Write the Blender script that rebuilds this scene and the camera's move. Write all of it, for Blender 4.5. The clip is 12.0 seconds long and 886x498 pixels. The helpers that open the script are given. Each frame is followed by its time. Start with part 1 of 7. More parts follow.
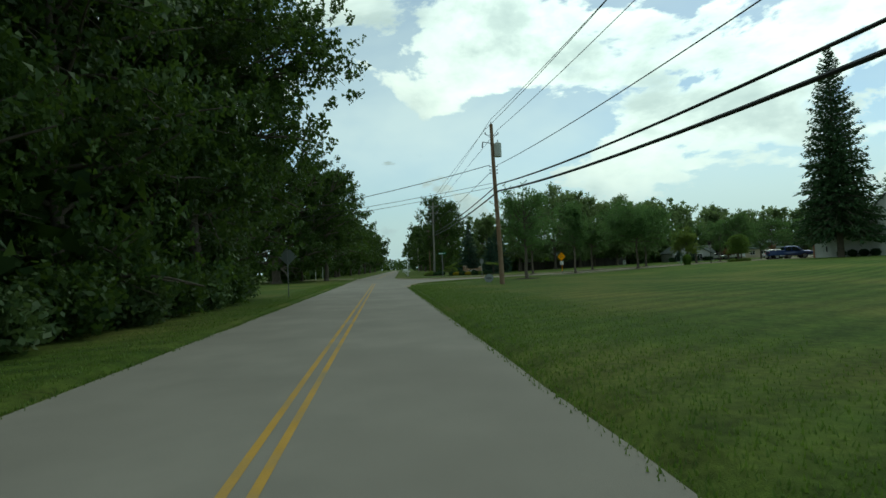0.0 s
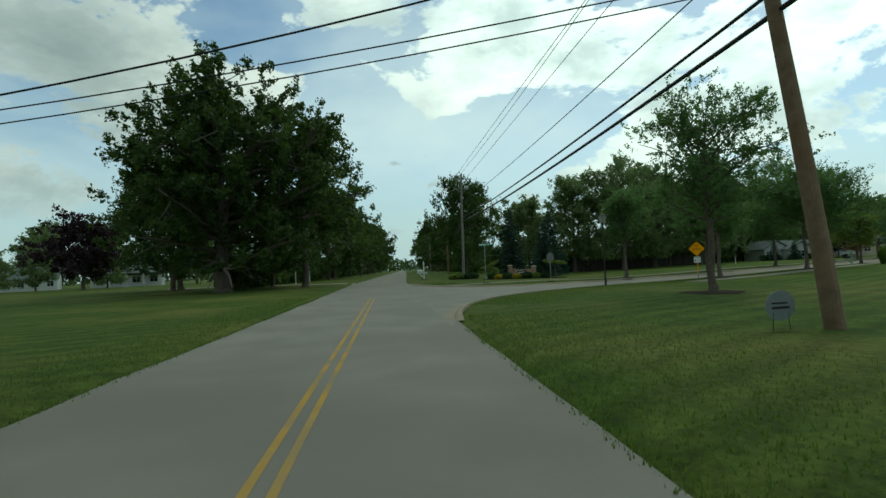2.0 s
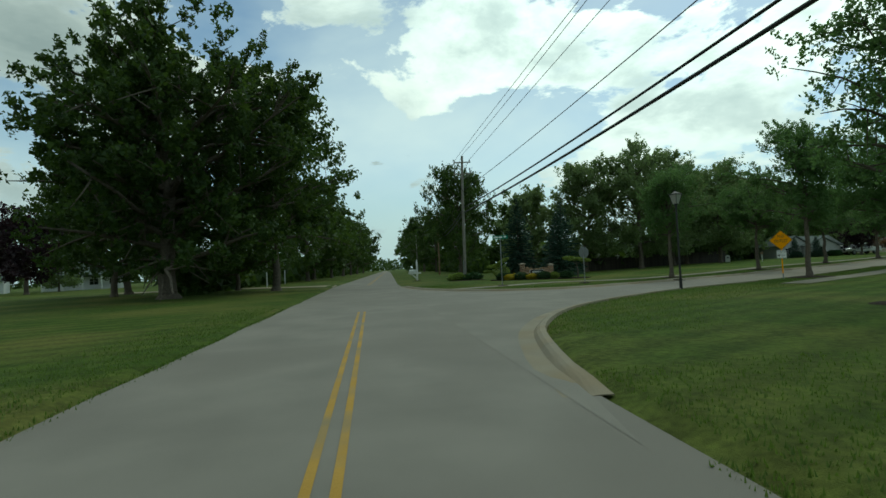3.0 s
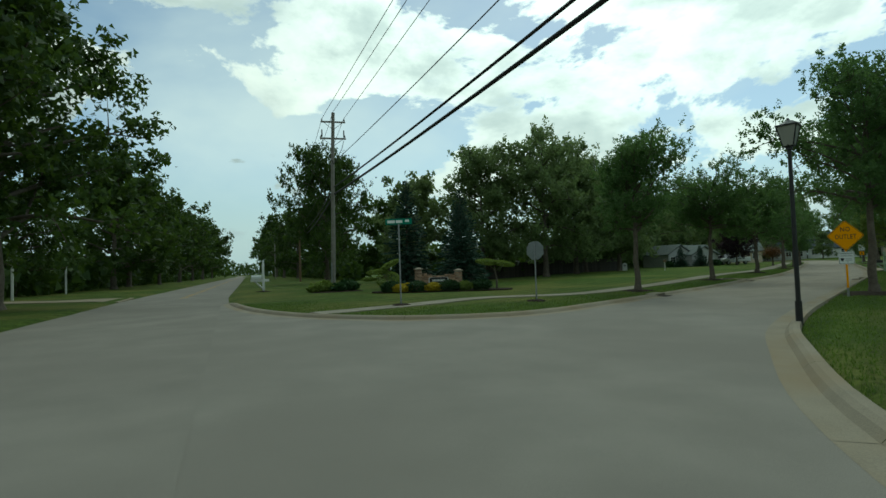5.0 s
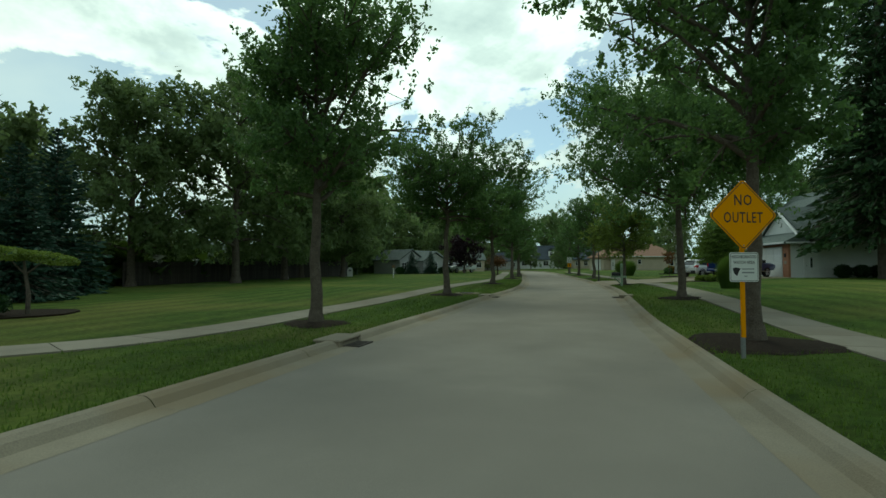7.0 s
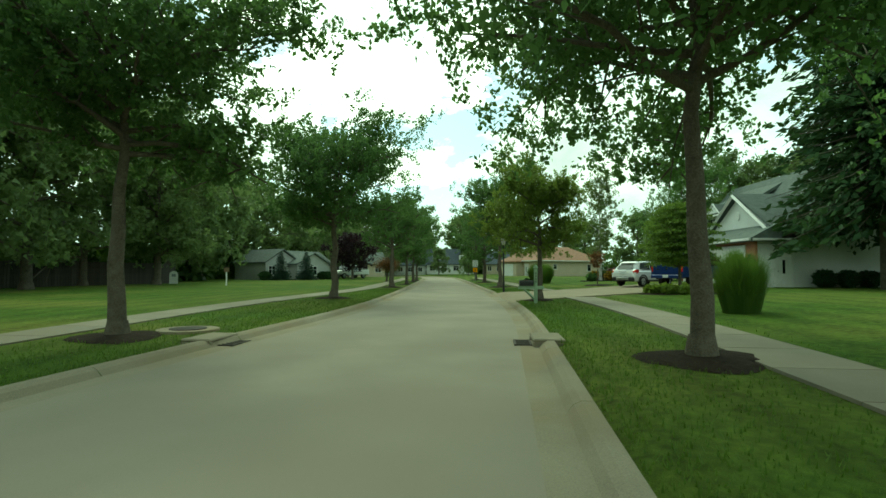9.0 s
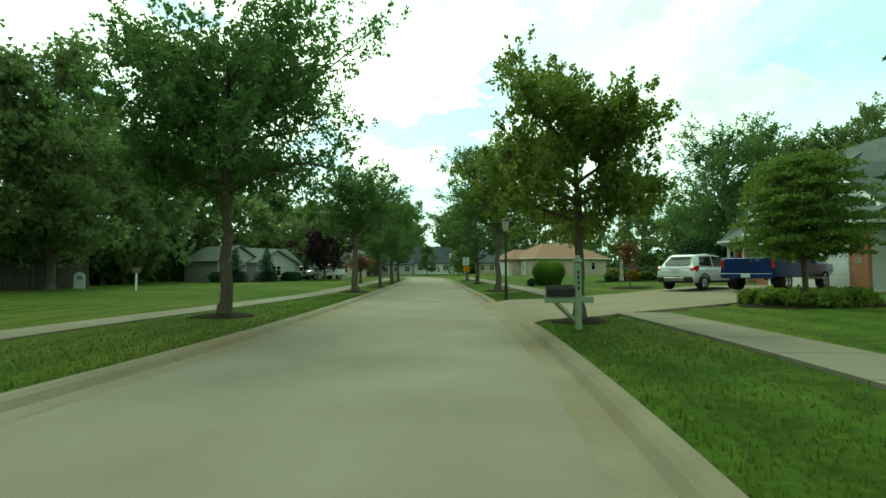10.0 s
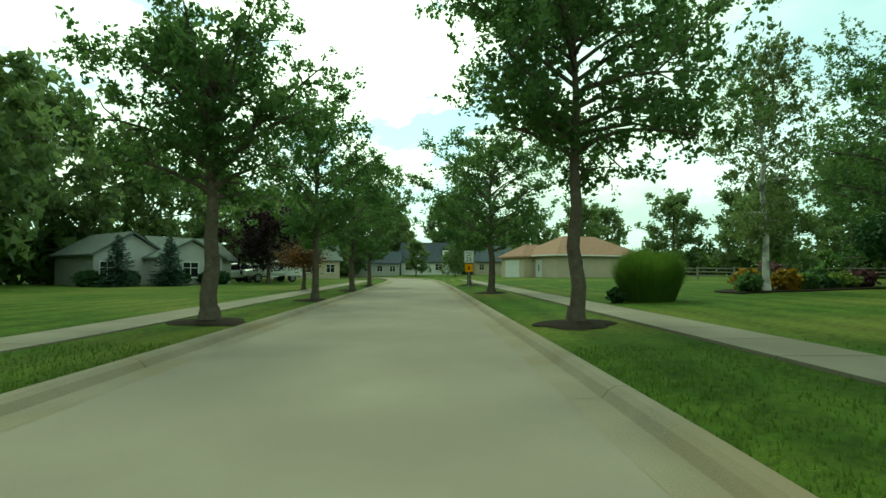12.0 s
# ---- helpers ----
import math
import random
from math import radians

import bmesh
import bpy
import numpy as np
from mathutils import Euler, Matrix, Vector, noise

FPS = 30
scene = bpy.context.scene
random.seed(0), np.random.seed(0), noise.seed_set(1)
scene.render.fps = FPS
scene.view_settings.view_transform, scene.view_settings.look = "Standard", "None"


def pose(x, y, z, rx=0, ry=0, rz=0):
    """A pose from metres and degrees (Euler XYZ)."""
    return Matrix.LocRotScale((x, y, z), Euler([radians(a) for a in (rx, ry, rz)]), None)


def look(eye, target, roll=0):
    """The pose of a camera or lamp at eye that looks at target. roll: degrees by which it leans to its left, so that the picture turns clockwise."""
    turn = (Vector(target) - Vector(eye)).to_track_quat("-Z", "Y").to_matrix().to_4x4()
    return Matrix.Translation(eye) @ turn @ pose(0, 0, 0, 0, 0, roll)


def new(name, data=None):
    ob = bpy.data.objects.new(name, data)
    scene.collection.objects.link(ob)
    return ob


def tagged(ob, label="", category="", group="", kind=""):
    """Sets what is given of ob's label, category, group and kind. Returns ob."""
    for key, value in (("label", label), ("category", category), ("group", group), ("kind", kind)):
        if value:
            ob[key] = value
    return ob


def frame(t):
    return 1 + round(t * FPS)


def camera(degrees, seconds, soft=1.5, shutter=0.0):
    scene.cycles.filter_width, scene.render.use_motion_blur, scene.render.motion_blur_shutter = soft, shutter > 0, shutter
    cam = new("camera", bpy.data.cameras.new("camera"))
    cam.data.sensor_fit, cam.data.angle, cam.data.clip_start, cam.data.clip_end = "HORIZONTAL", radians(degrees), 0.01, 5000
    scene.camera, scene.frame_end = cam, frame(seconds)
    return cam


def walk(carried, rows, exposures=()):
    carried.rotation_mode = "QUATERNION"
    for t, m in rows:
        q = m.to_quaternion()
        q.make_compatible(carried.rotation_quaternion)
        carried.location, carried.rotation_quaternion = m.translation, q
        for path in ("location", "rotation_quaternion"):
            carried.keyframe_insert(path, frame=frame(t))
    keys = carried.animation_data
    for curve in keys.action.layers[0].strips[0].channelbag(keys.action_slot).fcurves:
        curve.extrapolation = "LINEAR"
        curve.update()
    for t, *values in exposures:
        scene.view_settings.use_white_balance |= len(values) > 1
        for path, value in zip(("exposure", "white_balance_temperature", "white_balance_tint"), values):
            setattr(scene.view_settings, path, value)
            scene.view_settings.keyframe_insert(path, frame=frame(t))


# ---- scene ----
cam = camera(82.0, 12.0)
PATH = [
    (0, (0.00, 0.00, 1.60), (1.178, 9.924, 1.954), -2.53),
    (0.5, (0.09, 7.66, 1.64), (1.225, 17.585, 1.968), -2.57),
    (1, (0.18, 14.63, 1.70), (1.235, 24.567, 2.034), -2.72),
    (1.5, (-0.00, 20.77, 1.70), (1.067, 30.704, 2.045), -2.68),
    (2, (-0.04, 27.16, 1.69), (1.024, 37.099, 2.051), -2.45),
    (2.5, (-0.63, 32.11, 1.67), (0.544, 42.038, 2.024), -2.61),
    (4.5, (-0.31, 47.89, 1.66), (2.678, 57.426, 2.007), -2.18),
    (5, (1.92, 51.17, 1.61), (5.806, 60.375, 1.972), -1.95),
    (5.5, (4.53, 54.28, 1.53), (9.440, 62.979, 1.932), -1.29),
    (6, (7.30, 56.62, 1.52), (13.198, 64.690, 1.884), -1.03),
    (6.5, (10.11, 59.10, 1.50), (17.084, 66.264, 1.865), -0.64),
    (7, (13.50, 61.15, 1.48), (21.267, 67.430, 1.821), -0.08),
    (7.5, (16.79, 62.73, 1.42), (25.044, 68.371, 1.767), 0.85),
    (9.5, (30.91, 67.61, 1.39), (39.605, 72.532, 1.839), -0.07),
    (10, (35.09, 69.85, 1.36), (43.820, 74.702, 1.803), -0.16),
    (10.5, (39.00, 72.00, 1.27), (47.764, 76.793, 1.741), -0.08),
    (11, (42.72, 74.00, 1.30), (51.497, 78.762, 1.761), -0.02),
    (11.5, (46.32, 75.96, 1.34), (55.114, 80.702, 1.792), -0.09),
    (12, (49.79, 77.91, 1.36), (58.586, 82.638, 1.809), 0.13),
]
walk(cam, [(t, look(e, a, r)) for t, e, a, r in PATH],
     exposures=[(0.0, -0.45, 6200, -15), (2.7, -0.45, 6200, -15), (4.3, -0.5, 6200, -15), (7.0, -0.45, 6300, -17), (7.7, -0.05, 6500, -20), (9.3, 0.45, 7300, -38), (12.0, 0.38, 7350, -39)])

# ---- world, sun ----
SUN_AZ, SUN_EL = 48.0, 52.0
world = bpy.data.worlds.new("sky")
scene.world = world
world.use_nodes = True
wn = world.node_tree
wn.nodes.clear()


def wnode(kind, **kw):
    n = wn.nodes.new(kind)
    for k, v in kw.items():
        n.inputs[k].default_value = v
    return n


w_out = wnode("ShaderNodeOutputWorld")
w_bg = wnode("ShaderNodeBackground", Strength=0.148)
w_sky = wn.nodes.new("ShaderNodeTexSky")
w_sky.sky_type, w_sky.sun_disc = "NISHITA", False
w_sky.sun_elevation, w_sky.sun_rotation = radians(SUN_EL), radians(SUN_AZ)
w_sky.air_density, w_sky.dust_density = 1.0, 1.0
# cumulus layer: noise over the dome of the sky
w_tc = wn.nodes.new("ShaderNodeTexCoord")


def sky_noise(scale, detail, shift, rough=0.58):
    m = wn.nodes.new("ShaderNodeMapping")
    m.inputs["Location"].default_value = shift
    m.inputs["Scale"].default_value = (1, 1, 1.9)
    n = wnode("ShaderNodeTexNoise", Scale=scale, Detail=detail, Roughness=rough, Distortion=0.25)
    wn.links.new(w_tc.outputs["Generated"], m.inputs[0])
    wn.links.new(m.outputs[0], n.inputs["Vector"])
    return n.outputs["Fac"]


def sky_ramp(src, stops):
    r = wn.nodes.new("ShaderNodeValToRGB")
    e = r.color_ramp.elements
    while len(e) < len(stops):
        e.new(0.5)
    for el, (p, c) in zip(e, stops):
        el.position, el.color = p, (*c, 1)
    wn.links.new(src, r.inputs[0])
    return r.outputs[0]


def sky_math(op, a, b):
    n = wn.nodes.new("ShaderNodeMath")
    n.operation = op
    for k, q in enumerate((a, b)):
        if isinstance(q, float):
            n.inputs[k].default_value = q
        else:
            wn.links.new(q, n.inputs[k])
    return n.outputs[0]


def sky_near(azimuth, height, stops):
    """A smooth value over the sky by the angle from one direction: stops of (cosine, value)."""
    d = wn.nodes.new("ShaderNodeVectorMath")
    d.operation = "DOT_PRODUCT"
    a, h = radians(azimuth), radians(height)
    d.inputs[1].default_value = (math.sin(a) * math.cos(h), math.cos(a) * math.cos(h), math.sin(h))
    wn.links.new(w_tc.outputs["Generated"], d.inputs[0])
    m = wn.nodes.new("ShaderNodeMapRange")
    m.interpolation_type = "SMOOTHSTEP"
    (m.inputs[1].default_value, m.inputs[3].default_value), (m.inputs[2].default_value, m.inputs[4].default_value) = stops
    wn.links.new(d.outputs["Value"], m.inputs[0])
    return m.outputs[0]


def sky_blend(fac, a, b, mode="MIX"):
    n = wn.nodes.new("ShaderNodeMix")
    n.data_type, n.blend_type = "RGBA", mode
    for k, q in ((0, fac), (6, a), (7, b)):
        if isinstance(q, float):
            n.inputs[k].default_value = q
        elif isinstance(q, tuple):
            n.inputs[k].default_value = (*q, 1)
        else:
            wn.links.new(q, n.inputs[k])
    return n.outputs[2]


heap = sky_noise(2.9, 14, (3.1, 1.7, 0.6), 0.6)
heap = sky_math("ADD", heap, sky_near(2.0, 22.0, ((0.86, 0.0), (0.985, -0.075))))
heap = sky_math("ADD", heap, sky_near(-3.0, 14.0, ((0.98, 0.0), (0.996, -0.09))))
heap = sky_math("ADD", heap, sky_near(64.0, 20.0, ((0.80, 0.0), (0.97, 0.06))))
veil = sky_ramp(sky_noise(1.3, 6, (5.2, 0.4, 2.3), 0.5), [(0.40, (0.02, 0.02, 0.02)), (0.60, (0.66, 0.66, 0.66))])
cover = sky_ramp(heap, [(0.478, (0, 0, 0)), (0.505, (0.85, 0.85, 0.85)), (0.54, (1, 1, 1))])
thick = sky_math("ADD", sky_math("MULTIPLY", heap, 0.45), sky_math("MULTIPLY", sky_noise(3.4, 10, (8.3, 4.2, 1.1), 0.58), 0.55))
body = sky_ramp(thick, [(0.43, (10.9, 10.9, 10.5)), (0.50, (8.9, 9.2, 9.1)), (0.56, (6.3, 6.8, 6.9)), (0.64, (4.7, 5.3, 5.5))])
lit = sky_near(SUN_AZ, SUN_EL, ((0.45, 0.62), (0.97, 1.3)))
bank = sky_near(116.0, 20.0, ((0.70, 0.0), (0.94, 0.9)))
body = sky_blend(bank, sky_blend(1.0, body, lit, "MULTIPLY"), sky_blend(0.45, (2.6, 3.9, 4.3), body))
low = sky_near(0.0, 90.0, ((0.0, 0.9), (0.22, 0.0)))
blue = sky_blend(veil, w_sky.outputs[0], (7.9, 8.3, 8.3))
w_all = sky_blend(cover, blue, body)
w_all = sky_blend(low, w_all, (4.6, 5.5, 6.1))
wn.links.new(w_all, w_bg.inputs["Color"])
wn.links.new(w_bg.outputs[0], w_out.inputs[0])

sun_data = bpy.data.lights.new("sun", "SUN")
sun_data.energy, sun_data.angle, sun_data.color = 0.7, radians(12), (1.0, 0.95, 0.87)
sun = new("sun", sun_data)
az, el = radians(SUN_AZ), radians(SUN_EL)
sun.matrix_world = look((0, 0, 60), (-60 * math.sin(az) * math.cos(el), -60 * math.cos(az) * math.cos(el), 60 - 60 * math.sin(el)))

# ---- helpers for meshes and materials ----
rng = np.random.default_rng(7)


def surf(name, c1, c2, scale=3.0, rough=0.8, bump=0.2, fine=40.0, metal=0.0, c3=None, big=0.35, spec=0.3, coat=0.0, vary=0.0):
    """A surface with variation at two scales, in metres of the object."""
    m = bpy.data.materials.new(name)
    m.use_nodes = True
    nt = m.node_tree
    b = nt.nodes["Principled BSDF"]
    tc = nt.nodes.new("ShaderNodeTexCoord")
    a = nt.nodes.new("ShaderNodeTexNoise")
    a.inputs["Scale"].default_value, a.inputs["Detail"].default_value = scale, 5
    f = nt.nodes.new("ShaderNodeTexNoise")
    f.inputs["Scale"].default_value, f.inputs["Detail"].default_value = fine, 4
    g = nt.nodes.new("ShaderNodeTexNoise")
    g.inputs["Scale"].default_value, g.inputs["Detail"].default_value = big, 3
    for n in (a, f, g):
        nt.links.new(tc.outputs["Object"], n.inputs["Vector"])
    r = nt.nodes.new("ShaderNodeValToRGB")
    e = r.color_ramp.elements
    e[0].position, e[0].color, e[1].position, e[1].color = 0.32, (*c1, 1), 0.68, (*c2, 1)
    mixf = nt.nodes.new("ShaderNodeMath")
    mixf.operation = "MULTIPLY_ADD"
    mixf.inputs[1].default_value = 0.5
    half = nt.nodes.new("ShaderNodeMath")
    half.operation, half.inputs[1].default_value = "MULTIPLY", 0.5
    nt.links.new(f.outputs["Fac"], half.inputs[0])
    nt.links.new(a.outputs["Fac"], mixf.inputs[0])
    nt.links.new(half.outputs[0], mixf.inputs[2])
    nt.links.new(mixf.outputs[0], r.inputs[0])
    col = r.outputs[0]
    if c3:
        r3 = nt.nodes.new("ShaderNodeValToRGB")
        r3.color_ramp.elements[0].position, r3.color_ramp.elements[1].position = 0.45, 0.68
        mx = nt.nodes.new("ShaderNodeMix")
        mx.data_type = "RGBA"
        nt.links.new(g.outputs["Fac"], r3.inputs[0])
        nt.links.new(r3.outputs[0], mx.inputs[0])
        nt.links.new(col, mx.inputs[6])
        mx.inputs[7].default_value = (*c3, 1)
        col = mx.outputs[2]
    if vary:
        oi = nt.nodes.new("ShaderNodeObjectInfo")
        hs = nt.nodes.new("ShaderNodeHueSaturation")
        mr = nt.nodes.new("ShaderNodeMapRange")
        mr.inputs[3].default_value, mr.inputs[4].default_value = 1 - vary, 1 + vary
        nt.links.new(oi.outputs["Random"], mr.inputs[0])
        nt.links.new(mr.outputs[0], hs.inputs["Value"])
        nt.links.new(col, hs.inputs["Color"])
        col = hs.outputs[0]
    nt.links.new(col, b.inputs["Base Color"])
    b.inputs["Roughness"].default_value, b.inputs["Metallic"].default_value = rough, metal
    b.inputs["Specular IOR Level"].default_value = spec
    b.inputs["Coat Weight"].default_value = coat
    if bump:
        bp = nt.nodes.new("ShaderNodeBump")
        bp.inputs["Strength"].default_value, bp.inputs["Distance"].default_value = bump, 0.02
        nt.links.new(f.outputs["Fac"], bp.inputs["Height"])
        nt.links.new(bp.outputs[0], b.inputs["Normal"])
    return m


def leafy(name, c1, c2, through_c, share=0.35, rough=0.55):
    """Leaves: each one its own shade, with light coming through."""
    m = bpy.data.materials.new(name)
    m.use_nodes = True
    nt = m.node_tree
    b = nt.nodes["Principled BSDF"]
    out = nt.nodes["Material Output"]
    geo = nt.nodes.new("ShaderNodeNewGeometry")
    oi = nt.nodes.new("ShaderNodeObjectInfo")
    r = nt.nodes.new("ShaderNodeValToRGB")
    e = r.color_ramp.elements
    e[0].color, e[1].color = (*c1, 1), (*c2, 1)
    nt.links.new(geo.outputs["Random Per Island"], r.inputs[0])
    hs = nt.nodes.new("ShaderNodeHueSaturation")
    mr = nt.nodes.new("ShaderNodeMapRange")
    mr.inputs[3].default_value, mr.inputs[4].default_value = 0.8, 1.2
    nt.links.new(oi.outputs["Random"], mr.inputs[0])
    nt.links.new(mr.outputs[0], hs.inputs["Value"])
    nt.links.new(r.outputs[0], hs.inputs["Color"])
    nt.links.new(hs.outputs[0], b.inputs["Base Color"])
    b.inputs["Roughness"].default_value = rough
    b.inputs["Specular IOR Level"].default_value = 0.25
    t = nt.nodes.new("ShaderNodeBsdfTranslucent")
    t.inputs["Color"].default_value = (*through_c, 1)
    mx = nt.nodes.new("ShaderNodeMixShader")
    mx.inputs[0].default_value = share
    nt.links.new(b.outputs[0], mx.inputs[1])
    nt.links.new(t.outputs[0], mx.inputs[2])
    nt.links.new(mx.outputs[0], out.inputs["Surface"])
    return m


def plain(name, c, rough=0.5, metal=0.0, coat=0.0, spec=0.5):
    m = bpy.data.materials.new(name)
    m.use_nodes = True
    b = m.node_tree.nodes["Principled BSDF"]
    b.inputs["Base Color"].default_value = (*c, 1)
    b.inputs["Roughness"].default_value, b.inputs["Metallic"].default_value = rough, metal
    b.inputs["Coat Weight"].default_value, b.inputs["Specular IOR Level"].default_value = coat, spec
    return m


def mesh_of(name, verts, faces, material=None):
    me = bpy.data.meshes.new(name)
    me.from_pydata([tuple(v) for v in verts], [], [tuple(f) for f in faces])
    if material:
        me.materials.append(material)
    return me


def quads(name, corners, material):
    """A mesh of loose quads or triangles from an array (n, 4 or 3, 3)."""
    n, k = corners.shape[:2]
    me = bpy.data.meshes.new(name)
    me.vertices.add(k * n)
    me.vertices.foreach_set("co", corners.reshape(-1).astype(np.float32))
    me.loops.add(k * n)
    me.loops.foreach_set("vertex_index", np.arange(k * n, dtype=np.int32))
    me.polygons.add(n)
    me.polygons.foreach_set("loop_start", np.arange(0, k * n, k, dtype=np.int32))
    me.update(calc_edges=True)
    me.materials.append(material)
    return me


def thing(name, label, category, at=(0, 0, 0), turn=0.0, group="", kind=""):
    ob = new(name)
    ob.empty_display_size = 0.2
    ob.matrix_basis = pose(*at, 0, 0, turn)
    return tagged(ob, label, category, group, kind)


def part(name, bm, material, parent, label="", smooth=False):
    """Links a bmesh, or a mesh, as one mesh object under a thing or a part."""
    if isinstance(bm, bmesh.types.BMesh):
        me = bpy.data.meshes.new(name)
        bmesh.ops.recalc_face_normals(bm, faces=bm.faces)
        bm.to_mesh(me)
        bm.free()
        me.materials.append(material)
    else:
        me = bm
    if smooth:
        me.polygons.foreach_set("use_smooth", [True] * len(me.polygons))
    ob = new(name, me)
    ob.parent = parent
    return tagged(ob, label)


def box(bm, c, s, turn=0.0, bevel=0.0, tilt=None):
    """A box of size s round c, turned about z, its edges bevelled."""
    m = Matrix.Translation(c) @ (tilt or Matrix.Rotation(radians(turn), 4, "Z")) @ Matrix.Diagonal((*s, 1))
    r = bmesh.ops.create_cube(bm, size=1, matrix=m)
    if bevel:
        es = list({e for v in r["verts"] for e in v.link_edges})
        bmesh.ops.bevel(bm, geom=es, offset=bevel, segments=1, affect="EDGES")
    return bm


def tube(bm, a, b, r0, r1=None, seg=10, cap=True):
    a, b = Vector(a), Vector(b)
    d = b - a
    m = Matrix.Translation((a + b) / 2) @ d.to_track_quat("Z", "Y").to_matrix().to_4x4()
    bmesh.ops.create_cone(bm, cap_ends=cap, segments=seg, radius1=r0, radius2=r0 if r1 is None else r1, depth=d.length, matrix=m)
    return bm


def ball(bm, c, r, seg=10, squash=(1, 1, 1)):
    m = Matrix.Translation(c) @ Matrix.Diagonal((*squash, 1))
    bmesh.ops.create_uvsphere(bm, u_segments=seg, v_segments=max(6, seg * 2 // 3), radius=r, matrix=m)
    return bm


def prism(bm, poly, thick, m=None):
    """A polygon in the xz plane, extruded by thick along y, laid by m."""
    m = m or Matrix.Identity(4)
    f = [bm.verts.new(m @ Vector((x, -thick / 2, z))) for x, z in poly]
    k = [bm.verts.new(m @ Vector((x, thick / 2, z))) for x, z in poly]
    bm.faces.new(f)
    bm.faces.new(k[::-1])
    n = len(poly)
    for i in range(n):
        bm.faces.new((f[(i + 1) % n], f[i], k[i], k[(i + 1) % n]))
    return bm


def nb():
    return bmesh.new()


def lettering(name, words, size, material, parent, at, turn=0.0, stretch=1.0):
    """Raised letters in the built-in font, standing in the parent's xz plane and read from -y."""
    cu = bpy.data.curves.new(name, "FONT")
    cu.offset, cu.space_character = 0.006 * size, 1.12
    cu.body, cu.size, cu.align_x, cu.align_y, cu.extrude, cu.resolution_u = words, size, "CENTER", "CENTER", 0.001, 2
    tmp = bpy.data.objects.new(name, cu)
    scene.collection.objects.link(tmp)
    me = bpy.data.meshes.new_from_object(tmp.evaluated_get(bpy.context.evaluated_depsgraph_get()))
    bpy.data.objects.remove(tmp)
    me.materials.clear()
    me.materials.append(material)
    me.transform(Matrix.Rotation(radians(90), 4, "X") @ Matrix.Diagonal((stretch, 1, 1, 1)))
    ob = new(name, me)
    ob.parent = parent
    ob.matrix_basis = pose(*at, 0, 0, turn)
    return ob


# ---- materials ----
M = {}
def mown(m, width):
    """Adds faint mowing lanes and scattered clover tufts to a lawn's colour."""
    nt = m.node_tree
    b = nt.nodes["Principled BSDF"]
    src = b.inputs["Base Color"].links[0].from_socket
    tc = nt.nodes.new("ShaderNodeTexCoord")
    mp = nt.nodes.new("ShaderNodeMapping")
    mp.inputs["Rotation"].default_value = (0, 0, radians(-28))
    w = nt.nodes.new("ShaderNodeTexWave")
    w.bands_direction = "Y"
    w.inputs["Scale"].default_value, w.inputs["Distortion"].default_value, w.inputs["Detail"].default_value, w.inputs["Detail Scale"].default_value = 0.314 / width, 1.6, 2, 0.6
    n = nt.nodes.new("ShaderNodeTexNoise")
    n.inputs["Scale"].default_value, n.inputs["Detail"].default_value = 9.0, 6
    nt.links.new(tc.outputs["Object"], mp.inputs[0])
    nt.links.new(mp.outputs[0], w.inputs["Vector"])
    nt.links.new(tc.outputs["Object"], n.inputs["Vector"])
    ad = nt.nodes.new("ShaderNodeMath")
    ad.operation, ad.inputs[1].default_value = "MULTIPLY_ADD", 0.28
    nm = nt.nodes.new("ShaderNodeMapRange")
    nm.inputs[1].default_value, nm.inputs[2].default_value, nm.inputs[3].default_value, nm.inputs[4].default_value = 0.3, 0.7, 0.52, 1.18
    nt.links.new(n.outputs["Fac"], nm.inputs[0])
    nt.links.new(w.outputs["Fac"], ad.inputs[0])
    nt.links.new(nm.outputs[0], ad.inputs[2])
    hs = nt.nodes.new("ShaderNodeHueSaturation")
    nt.links.new(ad.outputs[0], hs.inputs["Value"])
    nt.links.new(src, hs.inputs["Color"])
    nt.links.new(hs.outputs[0], b.inputs["Base Color"])
    return m


M["grass"] = surf("mown_grass", (0.028, 0.056, 0.008), (0.084, 0.115, 0.019), 1.6, 0.95, 0.8, 70, c3=(0.112, 0.116, 0.028), big=0.16, spec=0.1)
mown(M["grass"], 1.1)


def changing(m, x0, x1, tint):
    """Shifts a surface's colour by tint from x0 to x1: lawn and concrete turn paler eastwards."""
    nt = m.node_tree
    b = nt.nodes["Principled BSDF"]
    src = b.inputs["Base Color"].links[0].from_socket
    tc, sp, mr, mx = (nt.nodes.new(k) for k in ("ShaderNodeTexCoord", "ShaderNodeSeparateXYZ", "ShaderNodeMapRange", "ShaderNodeMix"))
    mr.inputs[1].default_value, mr.inputs[2].default_value = x0, x1
    mx.data_type, mx.blend_type = "RGBA", "MULTIPLY"
    mx.inputs[7].default_value = (*tint, 1)
    nt.links.new(tc.outputs["Object"], sp.inputs[0])
    nt.links.new(sp.outputs["X"], mr.inputs[0])
    nt.links.new(mr.outputs[0], mx.inputs[0])
    nt.links.new(src, mx.inputs[6])
    nt.links.new(mx.outputs[2], b.inputs["Base Color"])


